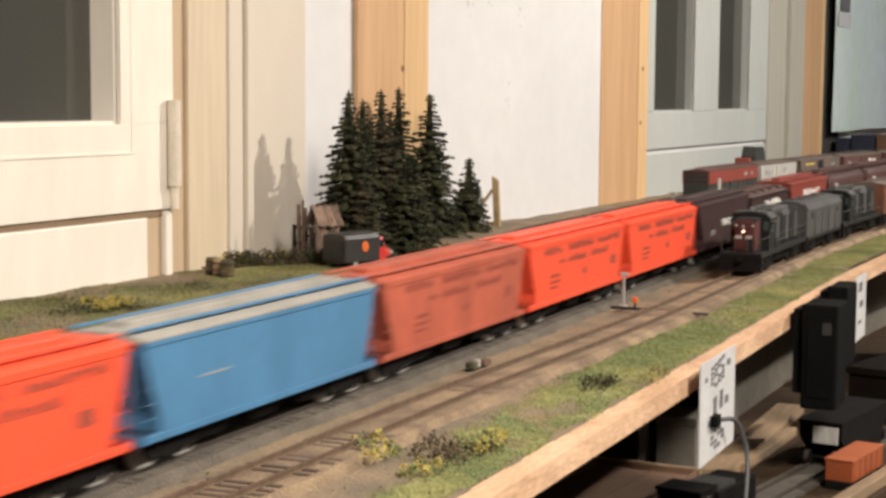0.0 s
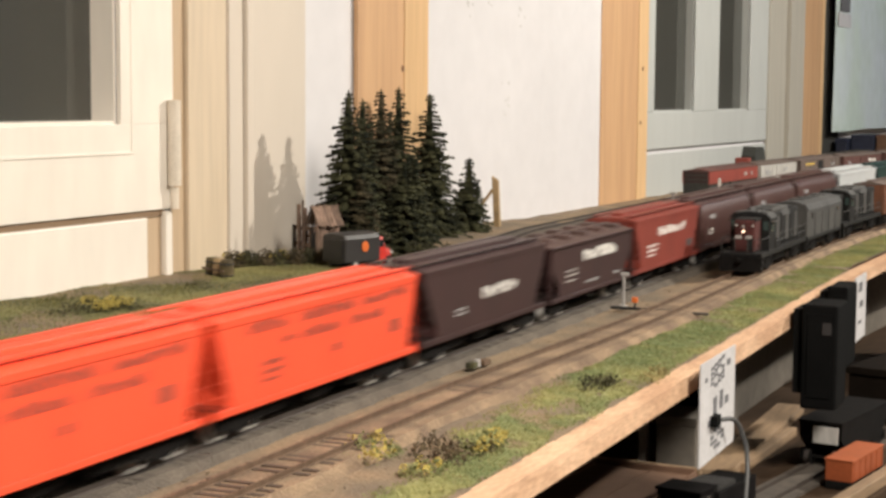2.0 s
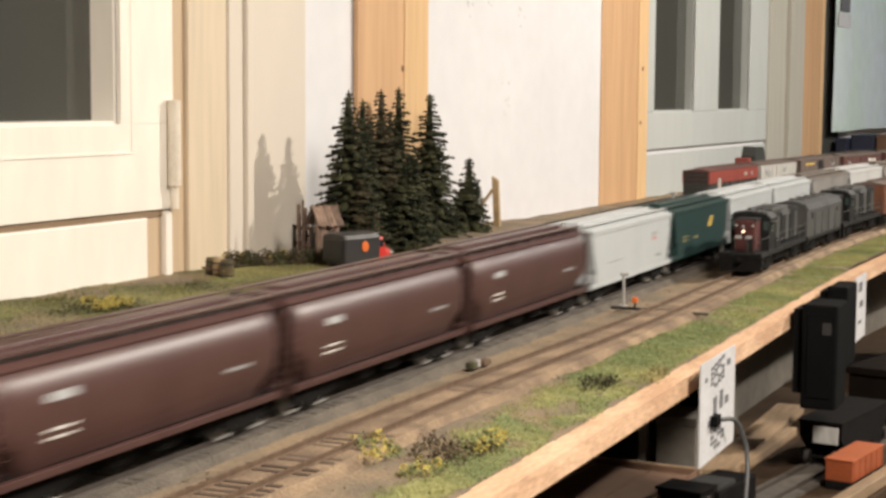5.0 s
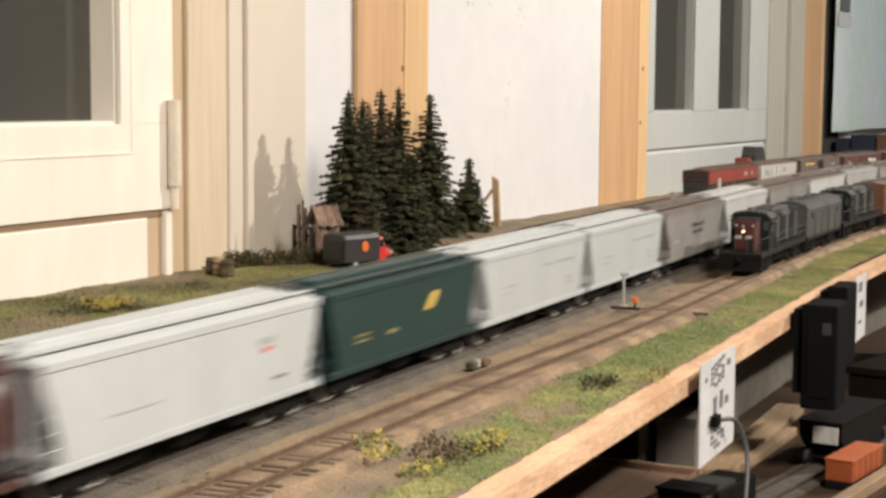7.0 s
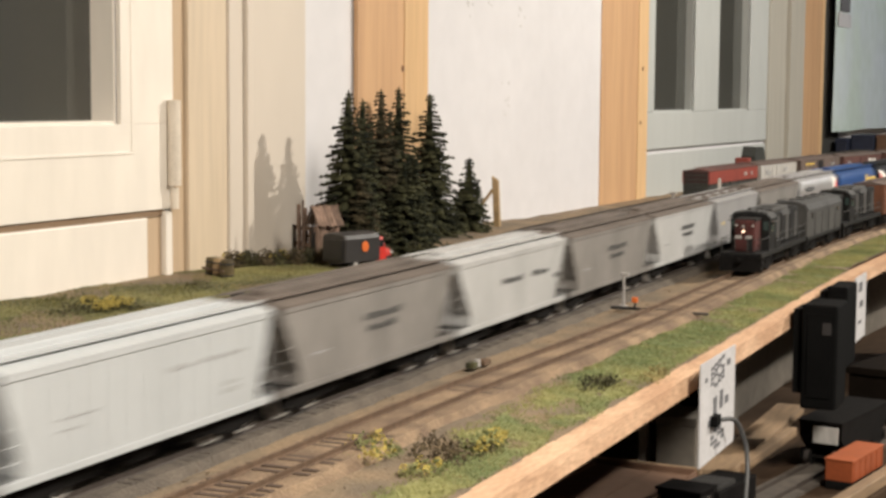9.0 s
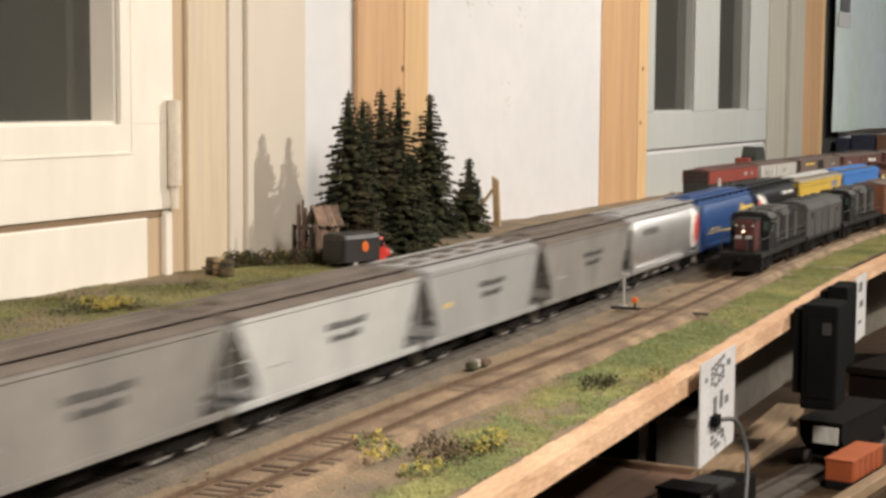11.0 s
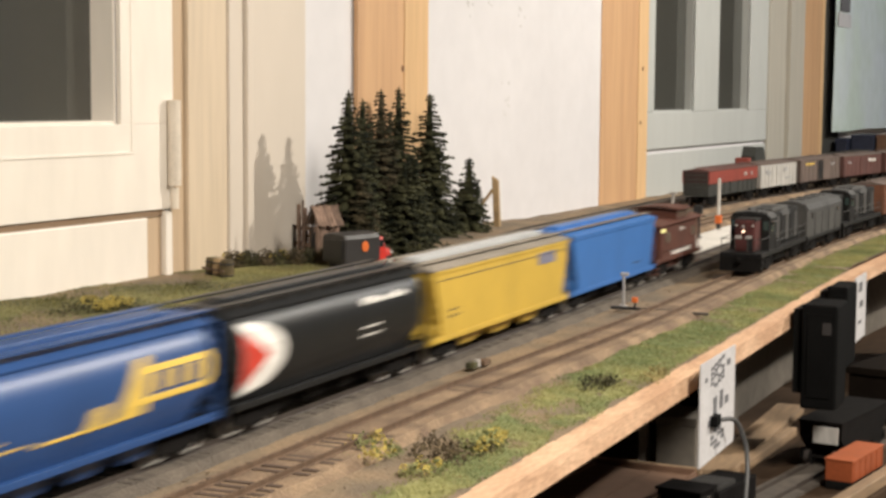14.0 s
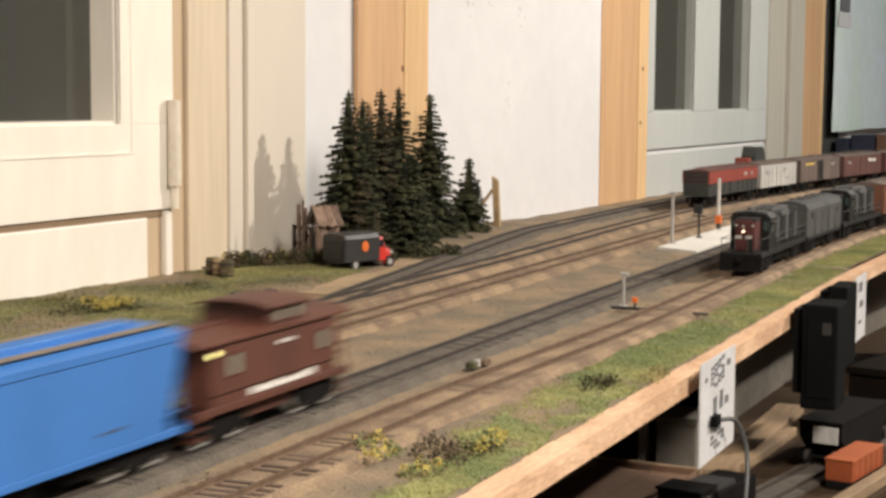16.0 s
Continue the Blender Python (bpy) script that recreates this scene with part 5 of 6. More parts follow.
for x, y, h, m in ((-0.0300, -0.020, 0.050, WOOD_SHINGLE), (-0.0370, -0.014, 0.040, WOOD_OLD), (-0.0255, -0.012, 0.047, WOOD_OLD), (-0.0440, -0.018, 0.032, BARK)):
    part("post", box(NB(), x - 0.0018, x + 0.0018, y - 0.0018, y + 0.0018, 0.0, h, 0.0004), m, shack)
for z in (0.014, 0.028):
    part("rail", box(NB(), -0.046, -0.012, -0.0165, -0.0145, z, z + 0.0035), WOOD_OLD, shack)
part("ridge", box(NB(), -0.001, 0.001, -0.0225, 0.0225, 0.0477, 0.0496), WOOD_OLD, shack)

# row of barrels in the meadow
rack = thing("barrel_row", "row of brown wooden barrels tied together in the meadow", "barrels", Matrix.Translation((-0.302, 1.073, -0.0045)) @ Matrix.Rotation(radians(-30), 4, "Z"))
for i in range(3):
    x = -0.0112 + 0.0112 * i
    prof = [(0.0, 0.0046), (0.0035, 0.0054), (0.0078, 0.0057), (0.0120, 0.0054), (0.0155, 0.0046)]
    c = part("barrel", loft(NB(), [[(x + r * math.cos(2 * math.pi * j / 14), r * math.sin(2 * math.pi * j / 14), z) for j in range(14)] for z, r in prof]), WOOD_CRATE if i != 1 else WOOD_RAW, rack, smooth=True)
    for z in (0.0030, 0.0118):
        part("hoop", rod(NB(), (x, 0, z), (x, 0, z + 0.0011), 0.0058, 14), BLACK_METAL, c)
part("beam", box(NB(), -0.019, 0.019, -0.0085, -0.0062, -0.0006, 0.0014), WOOD_CRATE, rack)
part("strap", box(NB(), -0.0172, 0.0172, -0.0063, -0.0058, 0.0066, 0.0082), WOOD_OLD, rack)

# strip-wood stop against the wall
stop = thing("wooden_brace", "raw strip-wood post with a slanting brace beside the wall", "post", Matrix.Translation((-0.2825, 1.612, -0.0045)))
bm = loft(NB(), [[(0.000 + dx, dy, 0) for dx, dy in ((-0.0032, -0.0025), (0.0032, -0.0025), (0.0032, 0.0025), (-0.0032, 0.0025))], [(-0.003 + dx, dy, 0.0545 + dz) for dx, dy, dz in ((-0.0032, -0.0025, 0.001), (0.0032, -0.0025, -0.003), (0.0032, 0.0025, -0.003), (-0.0032, 0.0025, 0.001))]])
part("post", bm, WOOD_RAW, stop)
part("brace", loft(NB(), [[(-0.030, -0.002, 0.008), (-0.030, 0.002, 0.008), (-0.030, 0.002, 0.012), (-0.030, -0.002, 0.012)], [(-0.005, -0.002, 0.040), (-0.005, 0.002, 0.040), (-0.005, 0.002, 0.0445), (-0.005, -0.002, 0.0445)]]), WOOD_RAW, stop)
part("foot_block", box(NB(), -0.034, -0.022, -0.003, 0.003, 0.0, 0.009, 0.0004), WOOD_OLD, stop)

# concrete pad with masts behind the main line
pad = thing("concrete_pad", "pale concrete pad beside the main line", "pad", None)
part("slab", loft(NB(), [[(x, y, z) for x, y in ((-0.068, 1.475), (-0.024, 1.452), (-0.022, 1.60), (-0.026, 1.80), (-0.066, 1.80))] for z in (-0.010, -0.0035)]), CONCRETE, pad)


def mast(name, x, y, height, r, material, label, head=None):
    m = thing(name, label, "signal mast", Matrix.Translation((x, y, -0.0045)))
    part("pole", rod(NB(), (0, 0, 0), (0, 0, height), r, 10), material, m)
    part("base", box(NB(), -r * 2.2, r * 2.2, -r * 2.2, r * 2.2, 0, 0.0022, 0.0003), material, m)
    if head:
        head(m, height)
    return m


def dark_head(m, h):
    part("signal_head", box(NB(), -0.0055, 0.0035, -0.002, 0.002, h - 0.008, h + 0.001, 0.0006), BLACK_METAL, m)
    part("bracket", box(NB(), -0.007, 0.007, -0.0006, 0.0006, h - 0.011, h - 0.0095), BLACK_METAL, m)


def orange_collar(m, h):
    part("collar", box(NB(), -0.0032, 0.0032, -0.0032, 0.0032, 0.008, 0.0165, 0.0006), ORANGE_PAINT, m, "orange painted collar")
    part("foot", rod(NB(), (0, 0, 0), (0, 0, 0.008), 0.0022, 10), BLACK_METAL, m)


def cap_head(m, h):
    part("cap", box(NB(), -0.0034, 0.0034, -0.002, 0.002, h - 0.0012, h + 0.0014, 0.0004), GREY_METAL, m)


mast("signal_mast", -0.066, 1.520, 0.049, 0.0016, GREY_METAL, "slim grey mast on the concrete pad", cap_head)
mast("signal_mast", -0.058, 1.592, 0.033, 0.0012, BLACK_METAL, "short black signal with a dark head on the pad", dark_head)
mast("signal_mast", -0.063, 1.695, 0.056, 0.0017, CONCRETE, "white mast with an orange collar on the pad", orange_collar)


def tee_head(m, h):
    part("crossbar", box(NB(), -0.0022, 0.0034, -0.0013, 0.0013, h - 0.0005, h + 0.0018, 0.0005), GREY_METAL, m)


mast("track_marker", 0.030, 1.043, 0.0225, 0.0011, GREY_METAL, "little grey post with a crossbar between the tracks", tee_head)
stand = thing("switch_stand", "low black switch stand with a red-orange target", "switch stand", Matrix.Translation((0.040, 1.035, -0.0045)))
part("throw_bar", box(NB(), -0.016, 0.026, -0.0011, 0.0011, 0.0004, 0.0022), BLACK_METAL, stand)
part("lever", rod(NB(), (0, 0, 0.001), (0.0005, 0, 0.0055), 0.0007, 6), BLACK_METAL, stand)
part("target", box(NB(), -0.0016, 0.0022, -0.0010, 0.0010, 0.0055, 0.0090, 0.0004), ORANGE_PAINT, stand)
part("tie_plate", box(NB(), 0.022, 0.050, -0.0022, 0.0022, -0.0002, 0.0014), TIE, stand)
stand = thing("switch_machine", "small dark switch machine between the tracks", "switch machine", Matrix.Translation((0.028, 0.786, -0.005)))
part("motor", box(NB(), -0.003, 0.002, -0.010, -0.004, 0, 0.0034, 0.0006), BUSH, stand)
part("crank", box(NB(), -0.002, 0.003, 0.003, 0.012, 0, 0.0028, 0.0006), RAIL_RUST, stand)
part("housing", box(NB(), -0.001, 0.0015, -0.003, 0.001, 0, 0.0040, 0.0005), GREY_METAL, stand)
for x, y in ((-0.2035, 0.932), (-0.1925, 0.957)):
    m = thing("switch_lantern", "small black switch lantern beside the yard track", "switch stand", Matrix.Translation((x, y, -0.0065)), "switch lanterns")
    part("lamp_box", box(NB(), -0.004, 0.004, -0.003, 0.003, 0.002, 0.0125, 0.0008), BLACK_METAL, m)
    part("foot", box(NB(), -0.006, 0.006, -0.004, 0.004, 0, 0.0022), BLACK_METAL, m)


# ---------------------------------------------------------------- parked engines on the siding
ENGINE_GREY = mat("sooty_grey_engine_paint", (0.016, 0.0155, 0.0155), 0.7, vary=0.45, scale=70, bump=0.3, spec=0.22)
ENGINE_PALE = paint("dusty_grey_engine_paint", (0.054, 0.052, 0.049), 0.75, 0.4)
ENGINE_ROOF = paint("sooty_roof_paint", (0.052, 0.052, 0.052), 0.8, 0.4)
ENGINE_RED = paint("scarlet_nose_paint", (0.070, 0.012, 0.010), 0.7, 0.6)
CAB_GLASS = mat("greenish_cab_glazing", (0.05, 0.075, 0.07), 0.2, vary=0.2, scale=90)
LAMP_GLOW = glow("headlight_glow", (1.0, 0.72, 0.52), 2.2)


def parked(thing_ob, k, s, lift=0.0):
    x, y, a = on_track(k, s)
    thing_ob.matrix_world = Matrix.Translation((x, y, lift)) @ Matrix.Rotation(-a, 4, "Z")
    return thing_ob


def engine_base(e, half, pilot_mat):
    part("frame", box(NB(), -0.0165, 0.0165, -half, half, 0.0125, 0.0165, 0.0004), ENGINE_GREY, e)
    part("fuel_tank", loft(NB(), [[(-0.013, y, 0.0128), (0.013, y, 0.0128), (0.0115, y, 0.005), (-0.0115, y, 0.005)] for y in (-0.022, 0.022)]), UNDER, e)
    for sy in (-1, 1):
        part("pilot", loft(NB(), [[(-0.0165, sy * half, 0.0030), (0.0165, sy * half, 0.0030), (0.0165, sy * half, 0.0150), (-0.0165, sy * half, 0.0150)],
                                  [(-0.0160, sy * (half - 0.004), 0.0040), (0.0160, sy * (half - 0.004), 0.0040), (0.0165, sy * (half - 0.004), 0.0150), (-0.0165, sy * (half - 0.004), 0.0150)]]), pilot_mat, e)
    add_trucks(e, (-(half - 0.034), half - 0.034), 0.0, WHEELSET_DULL)
    add_couplers(e, half + 0.0058)


def hood_engine(s, length, label, nose_mat, lit):
    """Road switcher: short hood, cab, long hood with fans, walkways and railings; -y end leads."""
    e = thing("diesel_locomotive", label, "locomotive", group="parked engines")
    half = length / 2 - 0.006
    engine_base(e, half, UNDER)
    part("short_hood", box(NB(), -0.0076, 0.0092, -half + 0.008, -half + 0.030, 0.0165, 0.0425, 0.0022), nose_mat, e, "scarlet short hood" if lit else "")
    c0, c1 = -half + 0.0302, -half + 0.052
    xs = [(-0.0156, 0.0165), (-0.0156, 0.0408), (-0.0120, 0.0446), (0, 0.0460), (0.0120, 0.0446), (0.0156, 0.0408), (0.0156, 0.0165)]
    cab = part("cab", loft(NB(), [[(x, y, z) for x, z in xs] for y in (c0, c1)]), ENGINE_GREY, e)
    part("cab_roof", loft(NB(), [[(x * 1.06, y, z + 0.0008) for x, z in xs[1:-1]] + [(x * 1.06, y, z + 0.0016) for x, z in xs[-2:0:-1]] for y in (c0 - 0.001, c1 + 0.001)]), ENGINE_ROOF, e)
    part("cab_front", loft(NB(), [[(x * 0.99, y, max(z, 0.030)) for x, z in xs] for y in (c0 - 0.0006, c0)]), ENGINE_GREY, e)
    for sx in (-1, 1):
        part("side_window", box(NB(), *sorted((sx * 0.0153, sx * 0.0159)), c0 + 0.005, c1 - 0.005, 0.0310, 0.0385), CAB_GLASS, cab)
        part("windscreen", box(NB(), *sorted((sx * 0.0108, sx * 0.0146)), c0 - 0.0010, c0 - 0.0004, 0.0325, 0.0395), CAB_GLASS, cab)
    part("long_hood", box(NB(), -0.0108, 0.0108, c1 + 0.0002, half - 0.010, 0.0165, 0.0445, 0.0022), ENGINE_GREY, e)
    for i in range(3):
        y = c1 + 0.030 + 0.026 * i
        part("fan", rod(NB(), (0, y, 0.0440), (0, y, 0.0465), 0.0078, 16), ENGINE_ROOF, e)
    for sx in (-1, 1):
        part("air_tank", rod(NB(), (sx * 0.0085, c1 + 0.012, 0.0455), (sx * 0.0085, c1 + 0.060, 0.0455), 0.0022, 10), ENGINE_PALE, e)
        for i in range(6):
            y = c1 + 0.008 + i * (half - 0.018 - c1) / 6
            part("louvre_door", box(NB(), *sorted((sx * 0.0106, sx * 0.0112)), y, y + 0.011, 0.0190, 0.0400, 0.0003), ENGINE_PALE if i % 2 else ENGINE_GREY, e)
        bm = NB()
        for z in (0.0225, 0.0275):
            rod(bm, (sx * 0.0160, c1, z), (sx * 0.0160, half - 0.002, z), 0.0003, 4)
        for i in range(8):
            y = c1 + (half - 0.002 - c1) * i / 7
            rod(bm, (sx * 0.0160, y, 0.0165), (sx * 0.0160, y, 0.0275), 0.0003, 4)
        rod(bm, (sx * 0.0160, -half + 0.001, 0.0275), (sx * 0.0160, c0, 0.0275), 0.0003, 4)
        part("handrail", bm, ENGINE_PALE, e)
    part("headlight_box", box(NB(), -0.0032, 0.0032, -half + 0.0065, -half + 0.0085, 0.0305, 0.0395, 0.0006), nose_mat, e)
    for z in (0.0330, 0.0368):
        part("headlight", rod(NB(), (0, -half + 0.0060, z), (0, -half + 0.0070, z), 0.0011, 12), LAMP_GLOW if lit and z < 0.035 else GREY_METAL, e, "glowing warm headlight" if lit and z < 0.035 else "")
    for x in (-0.004, 0.004):
        part("number_board", box(NB(), x - 0.0026, x + 0.0026, -half + 0.0074, -half + 0.0082, 0.0270, 0.0296, 0.0003), GREY_METAL, e)
    for sx in (-1, 1):
        bm = NB()
        for k in range(3):
            box(bm, *sorted((sx * 0.0110, sx * 0.0166)), -half + 0.0015, -half + 0.0065, 0.0045 + 0.0042 * k, 0.0052 + 0.0042 * k)
        part("step", bm, ENGINE_PALE, e)
        part("sunshade", box(NB(), *sorted((sx * 0.0156, sx * 0.0190)), c0 + 0.004, c1 - 0.004, 0.0388, 0.0394), ENGINE_PALE, cab)
        part("battery_box", box(NB(), *sorted((sx * 0.0112, sx * 0.0160)), c1 + 0.001, c1 + 0.016, 0.0166, 0.0235, 0.0005), ENGINE_GREY, e)
    part("exhaust_stack", box(NB(), -0.0030, 0.0030, c1 + 0.0120, c1 + 0.0175, 0.0440, 0.0480, 0.0005), ENGINE_ROOF, e)
    part("dynamic_brake", loft(NB(), [[(-0.0118, y, 0.0400), (0.0118, y, 0.0400), (0.0095, y, z), (-0.0095, y, z)] for y, z in ((c1 + 0.044, 0.0455), (c1 + 0.047, 0.0474), (c1 + 0.072, 0.0474), (c1 + 0.075, 0.0455))]), ENGINE_ROOF, e)
    part("nose_door", box(NB(), 0.0030, 0.0075, -half + 0.0074, -half + 0.0082, 0.0175, 0.0275, 0.0003), ENGINE_GREY, e)
    part("nose_cap", box(NB(), -0.0078, 0.0094, -half + 0.0085, -half + 0.0302, 0.0400, 0.0430, 0.0012), ENGINE_GREY, e)
    for x in (-0.0058, 0.0072):
        part("class_light", rod(NB(), (x, -half + 0.0072, 0.0375), (x, -half + 0.0082, 0.0375), 0.0010, 8), GREY_METAL, e)
    part("horn", rod(NB(), (0.004, c0 + 0.004, 0.0470), (0.004, c0 + 0.014, 0.0470), 0.0012, 8), ENGINE_PALE, e)
    bm = NB()
    for x in (-0.0155, -0.005, 0.005, 0.0155):
        rod(bm, (x, -half + 0.0006, 0.0160), (x, -half + 0.0006, 0.0275), 0.0003, 4)
    rod(bm, (-0.0155, -half + 0.0006, 0.0275), (0.0155, -half + 0.0006, 0.0275), 0.0003, 4)
    part("end_railing", bm, ENGINE_PALE, e)
    part("plow", loft(NB(), [[(-0.0168, -half - 0.0008, 0.0022), (0.0168, -half - 0.0008, 0.0022), (0.0160, -half - 0.0002, 0.0095), (-0.0160, -half - 0.0002, 0.0095)], [(-0.0160, -half + 0.001, 0.0022), (0.0160, -half + 0.001, 0.0022), (0.0160, -half + 0.001, 0.0095), (-0.0160, -half + 0.001, 0.0095)]]), UNDER, e)
    return parked(e, "front", s)


def car_body_engine(s, length, label):
    """Cab-less booster: full-width body with portholes, arched roof and fans."""
    e = thing("booster_locomotive", label, "locomotive", group="parked engines")
    half = length / 2 - 0.006
    engine_base(e, half, UNDER)
    sec = [(-0.0165, 0.0150), (-0.0167, 0.0385), (-0.0140, 0.0430), (-0.007, 0.0452), (0, 0.0458), (0.007, 0.0452), (0.0140, 0.0430), (0.0167, 0.0385), (0.0165, 0.0150)]
    part("body", loft(NB(), [[(x * k, y, z) for x, z in sec] for y, k in ((-half, 0.96), (-half + 0.002, 1), (half - 0.002, 1), (half, 0.96))]), ENGINE_PALE, e)
    top = sec[1:-1]
    part("roof", loft(NB(), [[(x * 1.015, y, z + 0.0002) for x, z in top] + [(x * 1.015, y, z + 0.0007) for x, z in top[::-1]] for y in (-half + 0.001, half - 0.001)]), ENGINE_ROOF, e)
    for i in range(4):
        y = -half + 0.030 + i * (2 * half - 0.060) / 3
        part("fan", rod(NB(), (0, y, 0.0450), (0, y, 0.0472), 0.0070, 16), ENGINE_ROOF, e)
        for sx in (-1, 1):
            part("panel_seam", box(NB(), *sorted((sx * 0.0162, sx * 0.0169)), y - 0.0005, y + 0.0005, 0.0155, 0.0352), ENGINE_GREY, e)
    for sx in (-1, 1):
        for y in (-half + 0.018, half - 0.018):
            part("porthole", rod(NB(), (sx * 0.0162, y, 0.0335), (sx * 0.0171, y, 0.0335), 0.0028, 12), WINDOW_DARK, e)
        part("side_grille", box(NB(), *sorted((sx * 0.0164, sx * 0.01695)), -half + 0.010, half - 0.010, 0.0355, 0.0382, 0.0002), ENGINE_ROOF, e)
        part("side_skirt", box(NB(), *sorted((sx * 0.0150, sx * 0.0168)), -half + 0.004, half - 0.004, 0.0120, 0.0152, 0.0003), ENGINE_GREY, e)
    return parked(e, "front", s)


hood_engine(1.337, 0.190, "sooty grey diesel engine with a scarlet nose, headlight lit", ENGINE_RED, True)
car_body_engine(1.504, 0.160, "dusty grey cab-less booster engine parked on the siding")
hood_engine(1.682, 0.190, "sooty grey diesel engine parked behind the booster", ENGINE_GREY, False)


# ---------------------------------------------------------------- parked freight cars
def box_car(k, s, length, label, body_mat, door_mat, roof_mat, upper=None, marks=(), open_door=False, group="parked box cars"):
    """Ribbed box car with sliding door, roof walkway, ladders and trucks."""
    c = thing("box_car", label, "freight car", group=group)
    half = length / 2 - 0.0058
    w, top = 0.0163, 0.0445
    part("body", box(NB(), -w, w, -half, half, 0.0130, top, 0.0004), body_mat, c)
    part("roof", loft(NB(), [[(-w - 0.0008, y, top), (-w - 0.0008, y, top + 0.0008), (0, y, top + 0.0034), (w + 0.0008, y, top + 0.0008), (w + 0.0008, y, top)] for y in (-half - 0.0006, half + 0.0006)]), roof_mat, c)
    part("running_board", box(NB(), -0.003, 0.003, -half, half, top + 0.0040, top + 0.0048), roof_mat, c)
    for sx in (-1, 1):
        if upper:
            part("upper_band", box(NB(), *sorted((sx * (w - 0.0002), sx * (w + 0.0014))), -half, half, 0.0290, top - 0.0004), upper, c)
        for i in range(11):
            y = -half + 0.003 + (2 * half - 0.006) * i / 10
            if abs(y) > 0.016:
                part("side_rib", box(NB(), *sorted((sx * (w - 0.0002), sx * (w + 0.0006))), y - 0.0005, y + 0.0005, 0.0135, top - 0.0005), body_mat, c)
        shift = 0.022 if open_door else 0.0
        part("door", box(NB(), *sorted((sx * w, sx * (w + 0.0010))), -0.014 + shift, 0.014 + shift, 0.0140, top - 0.0015, 0.0003), door_mat, c)
        if open_door:
            part("doorway", box(NB(), *sorted((sx * w, sx * (w + 0.0004))), -0.014, 0.008, 0.0145, top - 0.002), BLACK_METAL, c, "dark open doorway")
        bm = NB()
        ladder(bm, sx * (w + 0.0008), -half + 0.001, -half + 0.006, 0.0135, top, 7)
        part("ladder", bm, body_mat, c)
    for sy in (-1, 1):
        for i in range(5):
            z = 0.018 + i * 0.0052
            part("end_rib", box(NB(), -w + 0.002, w - 0.002, *sorted((sy * half, sy * (half + 0.0008))), z, z + 0.0016, 0.0003), body_mat, c)
    if upper:
        for sy in (-1, 1):
            part("end_band", box(NB(), -w + 0.0012, w - 0.0012, *sorted((sy * (half - 0.0004), sy * (half + 0.0005))), 0.0290, top - 0.0006), BOX_END_SHADE, c)
    part("underframe", box(NB(), -0.008, 0.008, -half + 0.03, half - 0.03, 0.0075, 0.0130), UNDER, c)
    add_trucks(c, (-(half - 0.024), half - 0.024), 0.0, WHEELSET_DULL)
    add_couplers(c, length / 2)
    markings(c, marks, half, w + (0.0015 if upper else 0.0004))
    return parked(c, k, s)


BOX_DARK = paint("dark_green_grey_box_car_paint", (0.032, 0.034, 0.030), 0.7, 0.25)
BOX_RED = paint("dull_red_box_car_paint", (0.24, 0.045, 0.032), 0.6, 0.2)
# red band on the car ends, darkened to put their shade into the paint
BOX_END_SHADE = paint("shaded_red_box_car_paint", (0.034, 0.015, 0.012), 0.7, 0.3)
BOX_PALE = paint("pale_grey_box_car_paint", (0.44, 0.425, 0.40), 0.7, 0.2)
BOX_BROWN = paint("grey_brown_box_car_paint", (0.135, 0.10, 0.085), 0.7, 0.25)
BOX_MAROON = paint("maroon_box_car_paint", (0.115, 0.050, 0.042), 0.7, 0.25)
box_car("middle", 2.0665, 0.2165, "red over dark green parked box car", BOX_DARK, BOX_DARK, BOX_MAROON, BOX_RED, [(0.70, 0.76, 0.034, 0.0385, BOX_PALE, 2), (0.84, 0.88, 0.035, 0.038, GREY_MARK, 1)])
box_car("middle", 2.262, 0.174, "pale grey parked refrigerator car with dark lettering", BOX_PALE, BOX_PALE, BOX_BROWN, None, [(0.12, 0.30, 0.030, 0.038, GREY_MARK, 3), (0.62, 0.74, 0.033, 0.039, GREY_MARK, 2), (0.66, 0.84, 0.022, 0.025, GREY_MARK, 4)])
box_car("middle", 2.452, 0.200, "grey-brown parked box car with its door open", BOX_BROWN, BOX_BROWN, BOX_BROWN, None, [(0.12, 0.34, 0.0375, 0.0405, YELLOW_MARK, 5), (0.76, 0.86, 0.034, 0.038, GREY_MARK, 2)], True)
box_car("middle", 2.655, 0.200, "maroon parked box car with white lettering", BOX_MAROON, BOX_MAROON, BOX_BROWN, None, [(0.10, 0.20, 0.033, 0.037, GREY_MARK, 2), (0.64, 0.84, 0.034, 0.040, WHITE_MARK, 3)])
box_car("middle", 2.860, 0.200, "maroon parked box car with white lettering", BOX_MAROON, BOX_BROWN, BOX_BROWN)
box_car("front", 1.866, 0.175, "rusty brown box car coupled behind the engines", paint("rusty_brown_box_car_paint", (0.16, 0.062, 0.03), 0.7, 0.3), BOX_MAROON, BOX_BROWN, group="")


def gondola(k, s, length, label, material, load=None, top=0.0300):
    c = thing("gondola_car", label, "freight car", group="parked open cars")
    half = length / 2 - 0.0058
    part("floor", box(NB(), -0.016, 0.016, -half, half, 0.0125, 0.0150), material, c)
    for sx in (-1, 1):
        part("side", box(NB(), *sorted((sx * 0.0152, sx * 0.0164)), -half, half, 0.0150, top, 0.0003), material, c)
        for i in range(8):
            y = -half + 0.004 + (2 * half - 0.008) * i / 7
            part("side_rib", box(NB(), *sorted((sx * 0.0162, sx * 0.0172)), y - 0.0007, y + 0.0007, 0.0135, top - 0.0004), material, c)
